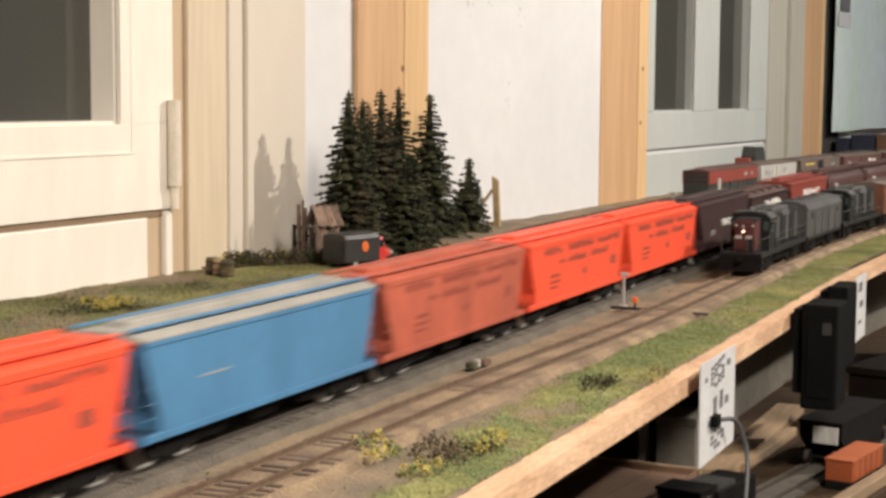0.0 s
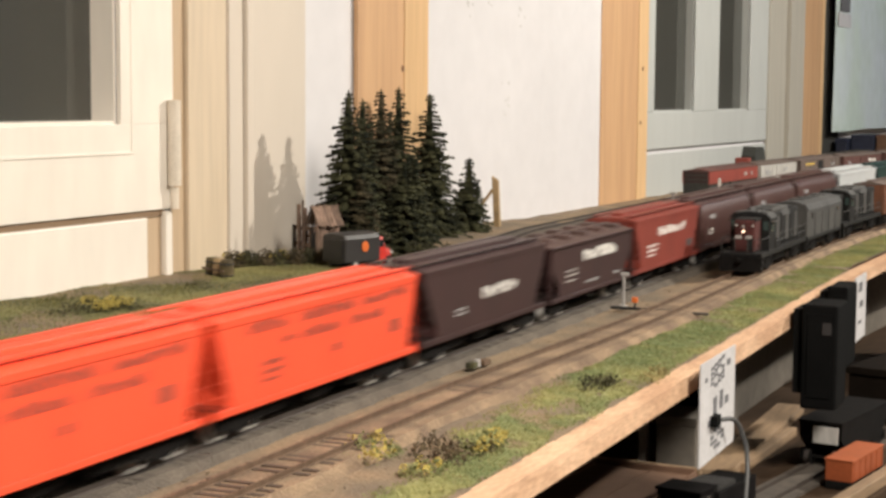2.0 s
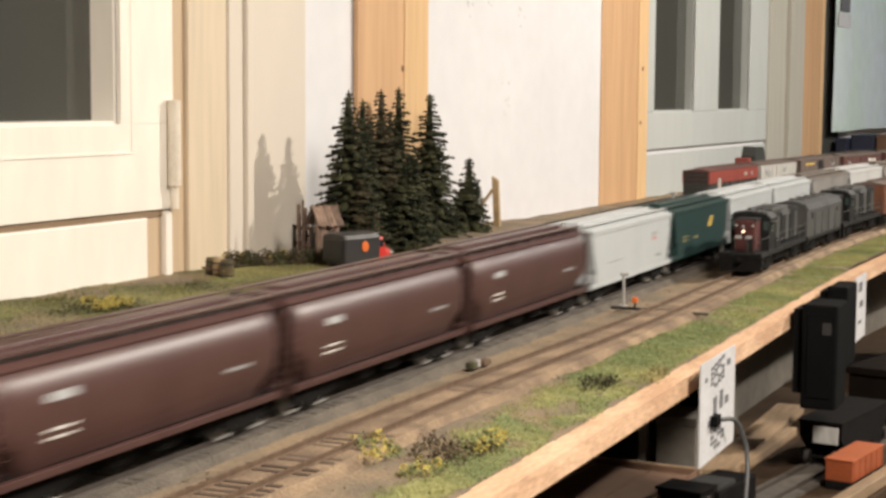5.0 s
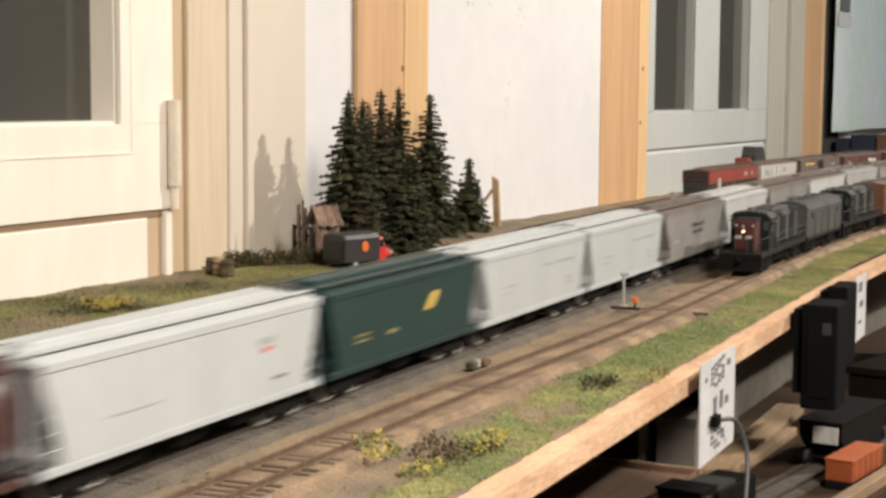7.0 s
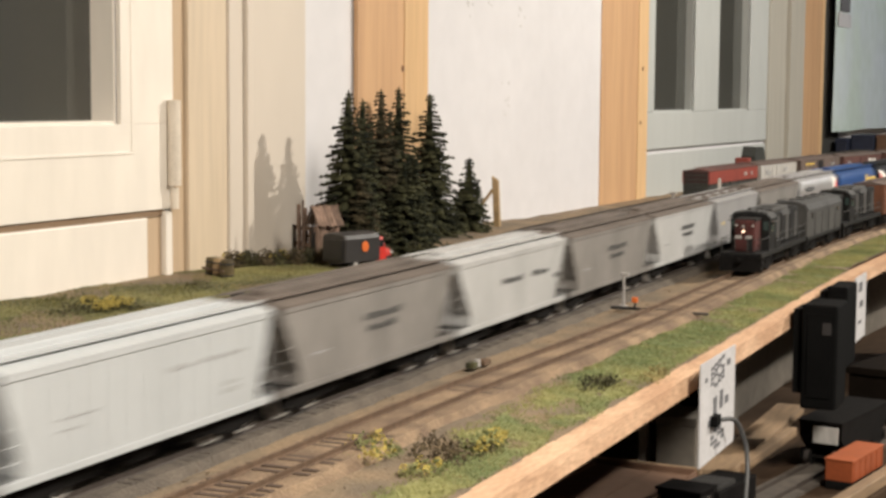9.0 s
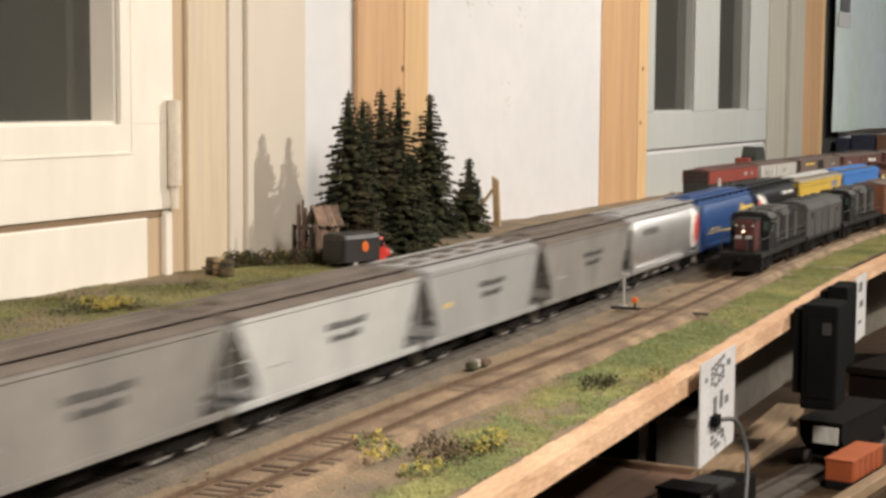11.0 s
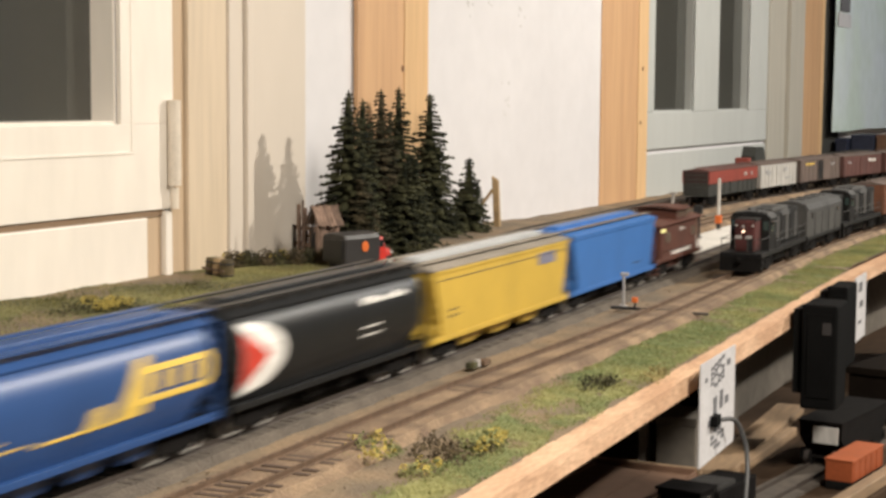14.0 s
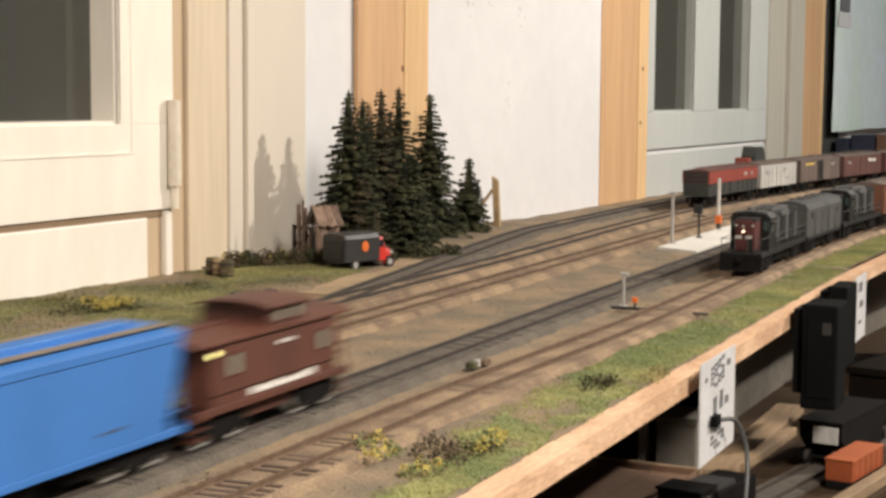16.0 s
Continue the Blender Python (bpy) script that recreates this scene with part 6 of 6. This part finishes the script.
    for sy in (-1, 1):
        part("end", box(NB(), -0.0152, 0.0152, *sorted((sy * half, sy * (half - 0.0012))), 0.0150, top + 0.0005, 0.0003), material, c)
    if load:
        load(c, half)
    add_trucks(c, (-(half - 0.022), half - 0.022), 0.0, WHEELSET_DULL)
    add_couplers(c, length / 2)
    return parked(c, k, s)


def mound_load(c, half):
    bm = NB()
    n, m = 22, 6
    vs = [[bm.verts.new((-0.0150 + 0.030 * j / m, -half + 0.002 + (2 * half - 0.004) * i / n, 0.0300 + 0.0015 * math.sin(math.pi * j / m) + 0.0008 * noise.noise((i * 0.8, j * 0.8, half * 99)))) for j in range(m + 1)] for i in range(n + 1)]
    for i in range(n):
        for j in range(m):
            bm.faces.new((vs[i][j], vs[i][j + 1], vs[i + 1][j + 1], vs[i + 1][j]))
    part("load", bm, COAL, c, "dark heaped load")


def tractor_load(c, half):
    part("load", box(NB(), -0.011, 0.011, -half + 0.006, -half + 0.022, 0.0150, 0.0440, 0.002), BOX_RED, c, "small dull red machine")
    part("load", loft(NB(), [[(-0.013, y, 0.015), (0.013, y, 0.015), (0.011, y, z), (-0.011, y, z)] for y, z in ((-half + 0.050, 0.046), (-half + 0.060, 0.060), (-half + 0.110, 0.058), (-half + 0.125, 0.042))]), BOX_DARK, c, "dark grey machine")


gondola("back", 2.545, 0.185, "dark gondola car with a red and grey machine aboard", UNDER, tractor_load)
for i in range(4):
    gondola("back", 2.735 + 0.19 * i, 0.185, "dark gondola car with a heaped load on the back track", BOX_DARK, mound_load, 0.0310)

STORE_BLUE = mat("dark_blue_carton_card", (0.016, 0.022, 0.050), 0.6, vary=0.3, scale=30)
for x0, x1, y0, h, m, words in ((-0.206, -0.160, 3.44, 0.060, STORE_BLUE, "dark blue carton at the far end of the shelf"), (-0.231, -0.209, 3.40, 0.052, STORE_BLUE, "narrow dark blue carton at the far end of the shelf"), (-0.156, -0.136, 3.45, 0.060, CARD, "small brown carton at the far end of the shelf")):
    c = thing("carton", words, "box", None, "cartons at the far end")
    part("carton_body", box(NB(), x0, x1, y0, y0 + 0.12, -0.007, h - 0.008, 0.001), m, c)
    part("lid", box(NB(), x0 - 0.001, x1 + 0.001, y0 - 0.001, y0 + 0.121, h - 0.008, h, 0.001), m, c)

# ---------------------------------------------------------------- hung things and the lower shelf
PAPER = mat("pale_blue_grey_paper", (0.60, 0.66, 0.70), 0.6, vary=0.08, scale=4, tint=(0.57, 0.66, 0.60))
CARD_WHITE = mat("white_card", (0.56, 0.55, 0.56), 0.6, vary=0.12, scale=40)
INK = mat("grey_print", (0.13, 0.13, 0.14), 0.7, vary=0.2, scale=80, bump=0)
PLASTIC_BLACK = mat("black_plastic", (0.005, 0.005, 0.005), 0.8, vary=0.2, scale=40, spec=0.06)
# brown wood kept near black: the shade under the upper shelf is in it
LOWER_WOOD_SHADED = mat("shaded_lower_shelf_board", (0.055, 0.035, 0.022), 0.9, vary=0.3, scale=16, streak=(1, 0.2, 1), spec=0.08)
PANEL_GREY = mat("grey_brown_panel_board", (0.135, 0.118, 0.098), 0.8, vary=0.2, scale=12)
PALE_STRIP = mat("pale_wood_strip", (0.29, 0.195, 0.115), 0.7, vary=0.25, scale=40, streak=(1, 0.15, 1))
TANK_SOOT = mat("sooty_tank_paint", (0.008, 0.007, 0.007), 0.85, vary=0.4, scale=80, spec=0.06)
CABLE = mat("dark_grey_cable", (0.06, 0.06, 0.06), 0.5, vary=0.1, scale=60)

sheet = thing("hanging_paper", "large pale curling paper sheet hung from the wall", "paper", WALL.copy())
bm = NB()
cols, rws = 16, 12
grid = [[bm.verts.new((2.466 + 0.95 * i / cols + 0.008 * math.sin(5.0 * j / rws) * (i == 0), -0.014 - 0.003 * math.sin(i * 0.9), 0.0672 - 0.0012 * math.sin(i * 0.8) + 0.75 * j / rws)) for i in range(cols + 1)] for j in range(rws + 1)]
for j in range(rws):
    for i in range(cols):
        bm.faces.new((grid[j][i], grid[j][i + 1], grid[j + 1][i + 1], grid[j + 1][i]))
sh = part("sheet", bm, PAPER, sheet)
md = sh.modifiers.new("thickness", "SOLIDIFY")
md.thickness = 0.0008
part("picture", box(NB(), 2.500, 2.585, -0.0195, -0.0178, 0.312, 0.44), INK, sheet, "small dark print")
part("note", box(NB(), 2.482, 2.60, -0.0188, -0.0176, 0.281, 0.309), CARD_WHITE, sheet, "small white note")
part("batten", box(NB(), 2.45, 3.44, -0.020, -0.004, 0.815, 0.835), WOOD_STUD_PALE, sheet)
hinge = thing("hinge_pole", "white painted hinge rod on the casement edge", "hinge", WALL.copy())
part("rod", rod(NB(), (0.1945, -0.0065, 0.066), (0.1945, -0.0065, 0.132), 0.0052, 14), HINGE, hinge)
part("knuckle", rod(NB(), (0.1945, -0.0065, 0.0480), (0.1945, -0.0065, 0.0645), 0.0034, 12), HINGE, hinge)


def hanging_card(y0, y1, z0, z1, x, label, bars, lean):
    c = thing("card_label", label, "label", None, "cards on the shelf edge")
    part("card", loft(NB(), [[(x, y0, z0), (x, y1, z0), (x - lean, y1, z1), (x - lean, y0, z1)], [(x + 0.0008, y0, z0), (x + 0.0008, y1, z0), (x + 0.0008 - lean, y1, z1), (x + 0.0008 - lean, y0, z1)]]), CARD_WHITE, c)
    for f0, f1, g0, g1 in bars:
        ya, yb, za, zb = y0 + (y1 - y0) * f0, y0 + (y1 - y0) * f1, z0 + (z1 - z0) * g0, z0 + (z1 - z0) * g1
        xa, xb = x + 0.0008 - lean * g0, x + 0.0008 - lean * g1
        part("print_bar", loft(NB(), [[(xa - 0.0002, ya, za), (xa + 0.0002, ya, za), (xb + 0.0002, ya, zb), (xb - 0.0002, ya, zb)], [(xa - 0.0002, yb, za), (xa + 0.0002, yb, za), (xb + 0.0002, yb, zb), (xb - 0.0002, yb, zb)]]), INK, c)
    return c


hanging_card(0.818, 0.896, -0.056, -0.001, 0.1395, "white card with printed diagrams hung on the shelf edge",
             [(0.74, 0.84, 0.84, 0.90), (0.12, 0.18, 0.80, 0.84)]
             + [(0.28 + 0.10 * i, 0.365 + 0.10 * i, 0.68 + 0.050 * j + 0.02 * i, 0.716 + 0.050 * j + 0.02 * i) for i in range(4) for j in range(5) if (i * 3 + j * 2) % 5]
             + [(0.36, 0.46, 0.42, 0.60), (0.54, 0.64, 0.45, 0.63), (0.70, 0.80, 0.46, 0.54), (0.22, 0.34, 0.34, 0.40)]
             + [(0.30 + 0.10 * i, 0.38 + 0.10 * i, 0.08 + 0.055 * j, 0.118 + 0.055 * j) for i in range(4) for j in range(4) if (i + j) % 3], 0.0)
hanging_card(1.248, 1.300, -0.049, 0.001, 0.1505, "white printed card hung on the far shelf edge", [(0.3, 0.6, 0.75, 0.9), (0.4, 0.7, 0.5, 0.6), (0.3, 0.6, 0.25, 0.3)], 0.0)


def control_box(x0, x1, y0, y1, z0, z1, label):
    c = thing("control_box", label, "control box", None, "black boxes on the shelf edge")
    part("case", box(NB(), x0, x1, y0, y1, z0, z1, 0.002), PLASTIC_BLACK, c)
    part("back_plate", box(NB(), x0 - 0.006, x0 + 0.001, y0 + 0.004, y1 - 0.004, z0 + 0.01, z1 - 0.004), PLASTIC_BLACK, c)
    part("face_panel", box(NB(), x0 + 0.004, x1 - 0.004, y0 - 0.0008, y0 + 0.0004, z0 + 0.008, z1 - 0.006, 0.0003), PLASTIC_BLACK, c)
    part("socket", box(NB(), x1 - 0.010, x1 - 0.004, y0 - 0.0014, y0, z1 - 0.020, z1 - 0.012, 0.0003), DARK_GREY, c)
    return c


control_box(0.1410, 0.1650, 1.088, 1.128, -0.0715, -0.0005, "tall black plastic control box on the shelf edge")
control_box(0.1400, 0.1545, 1.190, 1.235, -0.0600, 0.0005, "tall black plastic control box behind the first")

# lower shelf, turned a little towards the aisle
LOW = Matrix.Translation((0.07, 1.0, -0.122)) @ Matrix.Rotation(radians(-9.6), 4, "Z")
structure("lower_shelf", box(NB(), -0.35, 0.112, -1.2, 3.0, -0.018, 0.0, 0.001), LOWER_WOOD_SHADED, "brown board of the lower shelf, with shade put into its colour", LOW)
structure("lower_back", box(NB(), -0.365, -0.351, -1.2, 3.0, -0.3, 0.094), LOWER_WOOD_SHADED, "brown back board, painted dark for the shade under the upper shelf", LOW)


ribbon("lower_partition", [((0.046 + along(y, 1.22)[0], y), (0.054 + along(y, 1.22)[0], y)) for y in [1.21 + 0.1 * i for i in range(16)]], PANEL_GREY, -0.1215, -0.0172, "grey-brown upright panel between the shelves")


def low_strip(x0, x1, y0, y1, z0, z1, label, turn):
    c = thing("wood_strip", label, "wooden strip", LOW @ Matrix.Rotation(radians(turn), 4, "Z"))
    part("strip", box(NB(), x0, x1, y0, y1, z0, z1, 0.001), PALE_STRIP, c)
    return c


plank = thing("wood_plank", "flat pale planed plank lying on the lower shelf", "wooden plank", Matrix.Translation((0.089, 1.03, -0.1218)))
part("board", box(NB(), -0.011, 0.011, -0.25, 0.30, 0.0, 0.007, 0.0008), PALE_STRIP, plank)
c = thing("storage_tin", "small grey-green box on the lower shelf beside a plank", "box", Matrix.Translation((0.060, 1.095, -0.1218)))
part("tin_body", box(NB(), -0.014, 0.014, -0.022, 0.022, 0.0, 0.034, 0.001), PANEL_GREY, c)
part("lid", box(NB(), -0.0146, 0.0146, -0.0226, 0.0226, 0.034, 0.040, 0.001), PANEL_GREY, c)
c = thing("shelf_post", "slim pale upright between the shelves", "support", Matrix.Translation((0.034, 1.085, -0.1218)))
part("upright", box(NB(), -0.003, 0.003, -0.003, 0.003, 0.0, 0.1045, 0.0004), BOX_PALE, c)
low_strip(0.020, 0.027, 0.10, 0.24, 0.0, 0.007, "short pale wood strip on the lower shelf", 6)
low_strip(0.100, 0.109, -0.40, 0.80, 0.0, 0.008, "pale wood strip along the front of the lower shelf", 0)
carton = thing("cardboard_box", "open brown cardboard box on the lower shelf", "box", Matrix.Translation((0.066, 0.915, -0.1215)) @ Matrix.Rotation(radians(-4), 4, "Z"))
for nm, b in (("side_panel", (-0.034, -0.0325, -0.05, 0.05, 0, 0.030)), ("side_panel", (0.0325, 0.034, -0.05, 0.05, 0, 0.030)), ("side_panel", (-0.0325, 0.0325, 0.0485, 0.05, 0, 0.031)), ("side_panel", (-0.0325, 0.0325, -0.05, -0.0485, 0, 0.030)),
              ("bottom", (-0.0325, 0.0325, -0.0485, 0.0485, 0.0, 0.0015)), ("flap", (-0.0322, 0.004, -0.0483, 0.0483, 0.0265, 0.0278)), ("flap", (0.005, 0.0322, -0.0483, 0.0483, 0.0265, 0.0278))):
    part(nm, box(NB(), *b), CARD, carton)
part("rim", box(NB(), -0.036, 0.036, 0.0502, 0.0535, 0.026, 0.0315, 0.0005), PALE_STRIP, carton)
for x, y, h in ((-0.055, 1.22, 0.104), (-0.02, 1.32, 0.104)):
    c = thing("shelf_bracket", "upright wooden support between the shelves", "support", Matrix.Translation((x, y, -0.121)), "supports between shelves")
    part("upright", box(NB(), -0.007, 0.007, -0.010, 0.010, -0.001, h, 0.001), BOX_PALE if x < -0.05 else LOWER_WOOD_SHADED, c)
    part("foot", box(NB(), -0.012, 0.012, -0.014, 0.014, -0.001, 0.004, 0.0005), LOWER_WOOD_SHADED, c)


def low_place(x, y, turn=0.0):
    return LOW @ Matrix.Translation((x, y, 0.0005)) @ Matrix.Rotation(radians(turn), 4, "Z")


tr = thing("storage_track", "dark storage track on the lower shelf", "track", LOW.copy())
for x in (0.0475, 0.0640):
    part("rail", box(NB(), x, x + 0.001, -0.6, 1.2, 0.002, 0.0045), RAIL, tr)
part("roadbed", box(NB(), 0.041, 0.0715, -0.6, 1.2, 0.0, 0.0020), TIE, tr)


def steam_engine(y, label):
    """Sooty steam engine with boiler, domes, cab, running boards, drivers and tender."""
    c = thing("steam_locomotive", label, "locomotive", low_place(0.0562, y), "cars on the lower shelf")
    rod_z = 0.0190
    part("boiler", rod(NB(), (0, -0.060, rod_z), (0, 0.022, rod_z), 0.0092, 18), TANK_SOOT, c)
    part("smokebox", rod(NB(), (0, -0.072, rod_z), (0, -0.060, rod_z), 0.0098, 18), TANK_SOOT, c)
    part("smokebox_door", rod(NB(), (0, -0.0735, rod_z), (0, -0.072, rod_z), 0.0070, 16), TANK_SOOT, c)
    part("chimney", rod(NB(), (0, -0.066, 0.027), (0, -0.066, 0.034), 0.0028, 12, 0.0034), TANK_SOOT, c)
    for yy, r, h in ((-0.046, 0.0042, 0.0325), (-0.020, 0.0046, 0.0325), (0.004, 0.0030, 0.0310)):
        part("dome", rod(NB(), (0, yy, 0.026), (0, yy, h), r, 12, r * 0.7), TANK_SOOT, c)
    part("cab", box(NB(), -0.0135, 0.0135, 0.022, 0.042, 0.011, 0.0330, 0.0008), TANK_SOOT, c)
    part("cab_roof", box(NB(), -0.0145, 0.0145, 0.020, 0.045, 0.0330, 0.0344, 0.0005), TANK_SOOT, c)
    for sx in (-1, 1):
        part("running_board", box(NB(), *sorted((sx * 0.0085, sx * 0.0140)), -0.070, 0.022, 0.0140, 0.0150), TANK_SOOT, c)
        part("cylinder", rod(NB(), (sx * 0.0115, -0.070, 0.0085), (sx * 0.0115, -0.054, 0.0085), 0.0040, 12), TANK_SOOT, c)
        part("side_rod", box(NB(), *sorted((sx * 0.0112, sx * 0.0120)), -0.054, 0.014, 0.0066, 0.0080), GREY_METAL, c)
        part("air_pipe", rod(NB(), (sx * 0.0098, -0.058, 0.0205), (sx * 0.0098, 0.020, 0.0205), 0.0005, 5), BOX_BROWN, c)
        part("cab_window", box(NB(), *sorted((sx * 0.0133, sx * 0.0138)), 0.026, 0.036, 0.0235, 0.0300), WINDOW_DARK, c)
        for k in range(4):
            part("driving_wheel", rod(NB(), (sx * 0.0078, -0.044 + 0.018 * k, 0.0085), (sx * 0.0106, -0.044 + 0.018 * k, 0.0085), 0.0078, 16), TANK_SOOT, c)
    part("tender", box(NB(), -0.0130, 0.0130, 0.050, 0.108, 0.008, 0.0280, 0.001), TANK_SOOT, c)
    part("coal", box(NB(), -0.0115, 0.0115, 0.052, 0.080, 0.027, 0.0312, 0.003), COAL, c)
    part("frame", box(NB(), -0.0055, 0.0055, -0.074, 0.110, 0.0020, 0.0110), UNDER, c)
    return c


steam_engine(-0.118, "sooty black steam engine with tender on the lower shelf")
c = thing("storage_carton", "dark brown carton at the back of the lower shelf", "box", low_place(0.035, 0.62, 4), "cartons on the lower shelf")
DARK_CARD = mat("dark_brown_carton", (0.010, 0.007, 0.005), 0.9, vary=0.3, scale=20, spec=0.06)
part("carton_body", box(NB(), -0.055, 0.060, -0.10, 0.10, -0.0005, 0.078, 0.001), DARK_CARD, c)
part("lid", box(NB(), -0.057, 0.062, -0.102, 0.102, 0.078, 0.086, 0.001), DARK_CARD, c)
c = thing("storage_carton", "dark brown carton at the back of the lower shelf", "box", low_place(0.05, 0.36, -3), "cartons on the lower shelf")
part("carton_body", box(NB(), -0.030, 0.045, -0.05, 0.05, -0.0005, 0.040, 0.001), DARK_CARD, c)
part("lid", box(NB(), -0.032, 0.047, -0.052, 0.052, 0.040, 0.046, 0.001), DARK_CARD, c)
c = thing("storage_hopper", "dark hopper car with a white end panel on a shelf", "freight car", low_place(0.0562, 0.190), "cars on the lower shelf")
part("body", loft(NB(), [[(-0.015, y, z0), (0.015, y, z0), (0.0155, y, 0.0335), (-0.0155, y, 0.0335)] for y, z0 in ((-0.050, 0.022), (-0.035, 0.011), (0.035, 0.011), (0.050, 0.022))]), UNDER, c)
part("end_panel", box(NB(), -0.0050, 0.0130, -0.0520, -0.0502, 0.0190, 0.0310, 0.0004), BOX_PALE, c, "white end panel")
part("roof", box(NB(), -0.0162, 0.0162, -0.053, 0.052, 0.0335, 0.0350, 0.0004), UNDER, c)
add_trucks(c, (-0.032, 0.032), 0.0025, WHEELSET_DULL)
c = thing("storage_box_car", "small bright orange box car on the lower shelf", "freight car", low_place(0.0860, 0.125, 0), "cars on the lower shelf")
part("body", box(NB(), -0.0095, 0.0095, -0.032, 0.032, 0.005, 0.0190, 0.0008), mat("orange_storage_car_paint", (0.30, 0.07, 0.022), 0.55, vary=0.15, scale=40), c)
part("roof", box(NB(), -0.0100, 0.0100, -0.0326, 0.0326, 0.0190, 0.0200, 0.0004), mat("orange_roof_paint", (0.36, 0.09, 0.028), 0.6, vary=0.15, scale=40), c)
part("frame", box(NB(), -0.0085, 0.0085, -0.034, 0.034, 0.0, 0.005, 0.0006), UNDER, c)
for i in range(6):
    y = -0.029 + 0.0116 * i
    part("side_rib", box(NB(), 0.0093, 0.0099, y - 0.0005, y + 0.0005, 0.0055, 0.0188), bpy.data.materials["orange_storage_car_paint"], c)
cu = bpy.data.curves.new("cable", "CURVE")
cu.dimensions, cu.bevel_depth, cu.bevel_resolution = "3D", 0.0013, 3
sp = cu.splines.new("BEZIER")
pts = [(0.1425, 0.846, -0.034), (0.150, 0.868, -0.042), (0.158, 0.850, -0.085), (0.165, 0.80, -0.125)]
sp.bezier_points.add(len(pts) - 1)
for p, co in zip(sp.bezier_points, pts):
    p.co, p.handle_left_type, p.handle_right_type = co, "AUTO", "AUTO"
cu.materials.append(CABLE)
tmp = bpy.data.objects.new("cable_curve", cu)
scene.collection.objects.link(tmp)
me = bpy.data.meshes.new_from_object(tmp.evaluated_get(bpy.context.evaluated_depsgraph_get()))
bpy.data.objects.remove(tmp)
cable = thing("power_cable", "thin dark cable hanging from the shelf edge", "cable")
part("plug", box(NB(), 0.1405, 0.1445, 0.838, 0.848, -0.0375, -0.0315, 0.0008), PLASTIC_BLACK, cable)
ob = new("cord", me)
ob.parent = cable

# ceiling fixtures: unseen housings added for the two fill lamps, then the spotlight
for (x, y, z), watts, colour, size in FILL_LAMPS:
    f = thing("fill_lamp_fixture", "unseen round ceiling fixture with a dark metal rim, added for a fill lamp", "lamp", Matrix.Translation((x, y, CEILING_Z)))
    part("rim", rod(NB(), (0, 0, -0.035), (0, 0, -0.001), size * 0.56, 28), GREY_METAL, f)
f = thing("clamp_spotlight", "black spotlight on a rod under the ceiling", "lamp", Matrix.Translation(SPOT_AT))
part("rod", rod(NB(), (0.06, 0.06, 0.06), (0.06, 0.06, CEILING_Z - SPOT_AT[2]), 0.008, 10), BLACK_METAL, f)
part("hood", rod(NB(), (0.09, 0.10, 0.045), (0.045, 0.05, 0.022), 0.03, 20, 0.055), BLACK_METAL, f)

KNOT = mat("dark_pine_knot", (0.20, 0.09, 0.035), 0.6, vary=0.3, scale=120)
for n, (sx, h, o) in enumerate(((0.5885, 0.163, 0.0022), (1.316, 0.175, 0.0032), (1.309, 0.10, 0.0032))):
    bm = rod(NB(), (sx, -o + 0.0006, h), (sx, -o - 0.0002, h), 0.0032, 12)
    structure("trim_knot_%d" % (n + 1), bm, KNOT, "dark round knot in the pine stud", WALL)

SCUFF = mat("grey_scuff", (0.58, 0.565, 0.555), 0.8, vary=0.2, scale=60)
rng = random.Random(21)
for n, (sx, h, k) in enumerate(((0.745, 0.235, 9), (0.885, 0.232, 7), (0.85, 0.125, 9), (0.80, 0.255, 5), (0.62, 0.215, 4))):
    bm = NB()
    for _ in range(k):
        a, b, r = sx + rng.gauss(0, 0.006), h + rng.gauss(0, 0.012), rng.uniform(0.0008, 0.0024)
        rod(bm, (a, -0.0008, b), (a, -0.00125, b), r, 7)
    structure("trim_scuff_%d" % (n + 1), bm, SCUFF, "faint grey scuff marks on the wallboard", WALL)


# ---------------------------------------------------------------- movement
def run_at(t):
    """How far the train has gone at t, smooth through the table."""
    i = max(0, min(len(RUN_T) - 2, sum(1 for a in RUN_T if a <= t) - 1))
    t0, t1, u0, u1 = RUN_T[i], RUN_T[i + 1], RUN_U[i], RUN_U[i + 1]

    def slope(j):
        a, b = max(0, j - 1), min(len(RUN_T) - 1, j + 1)
        return (RUN_U[b] - RUN_U[a]) / (RUN_T[b] - RUN_T[a])
    h = t1 - t0
    f = (t - t0) / h
    m0, m1 = slope(i) * h, slope(i + 1) * h
    return (2 * f ** 3 - 3 * f ** 2 + 1) * u0 + (f ** 3 - 2 * f ** 2 + f) * m0 + (-2 * f ** 3 + 3 * f ** 2) * u1 + (f ** 3 - f ** 2) * m1


def motions():
    times = [0.5 * i for i in range(33)]
    for car, middle, length in TRAIN:
        rows = []
        for t in times:
            s = middle - run_at(t)
            xa, ya, _ = on_track("main", s - length * 0.36)
            xb, yb, _ = on_track("main", s + length * 0.36)
            rows.append((t, pose((xa + xb) / 2, (ya + yb) / 2, 0, 0, 0, -math.degrees(math.atan2(xb - xa, yb - ya)))))
        walk(car, rows)


motions()
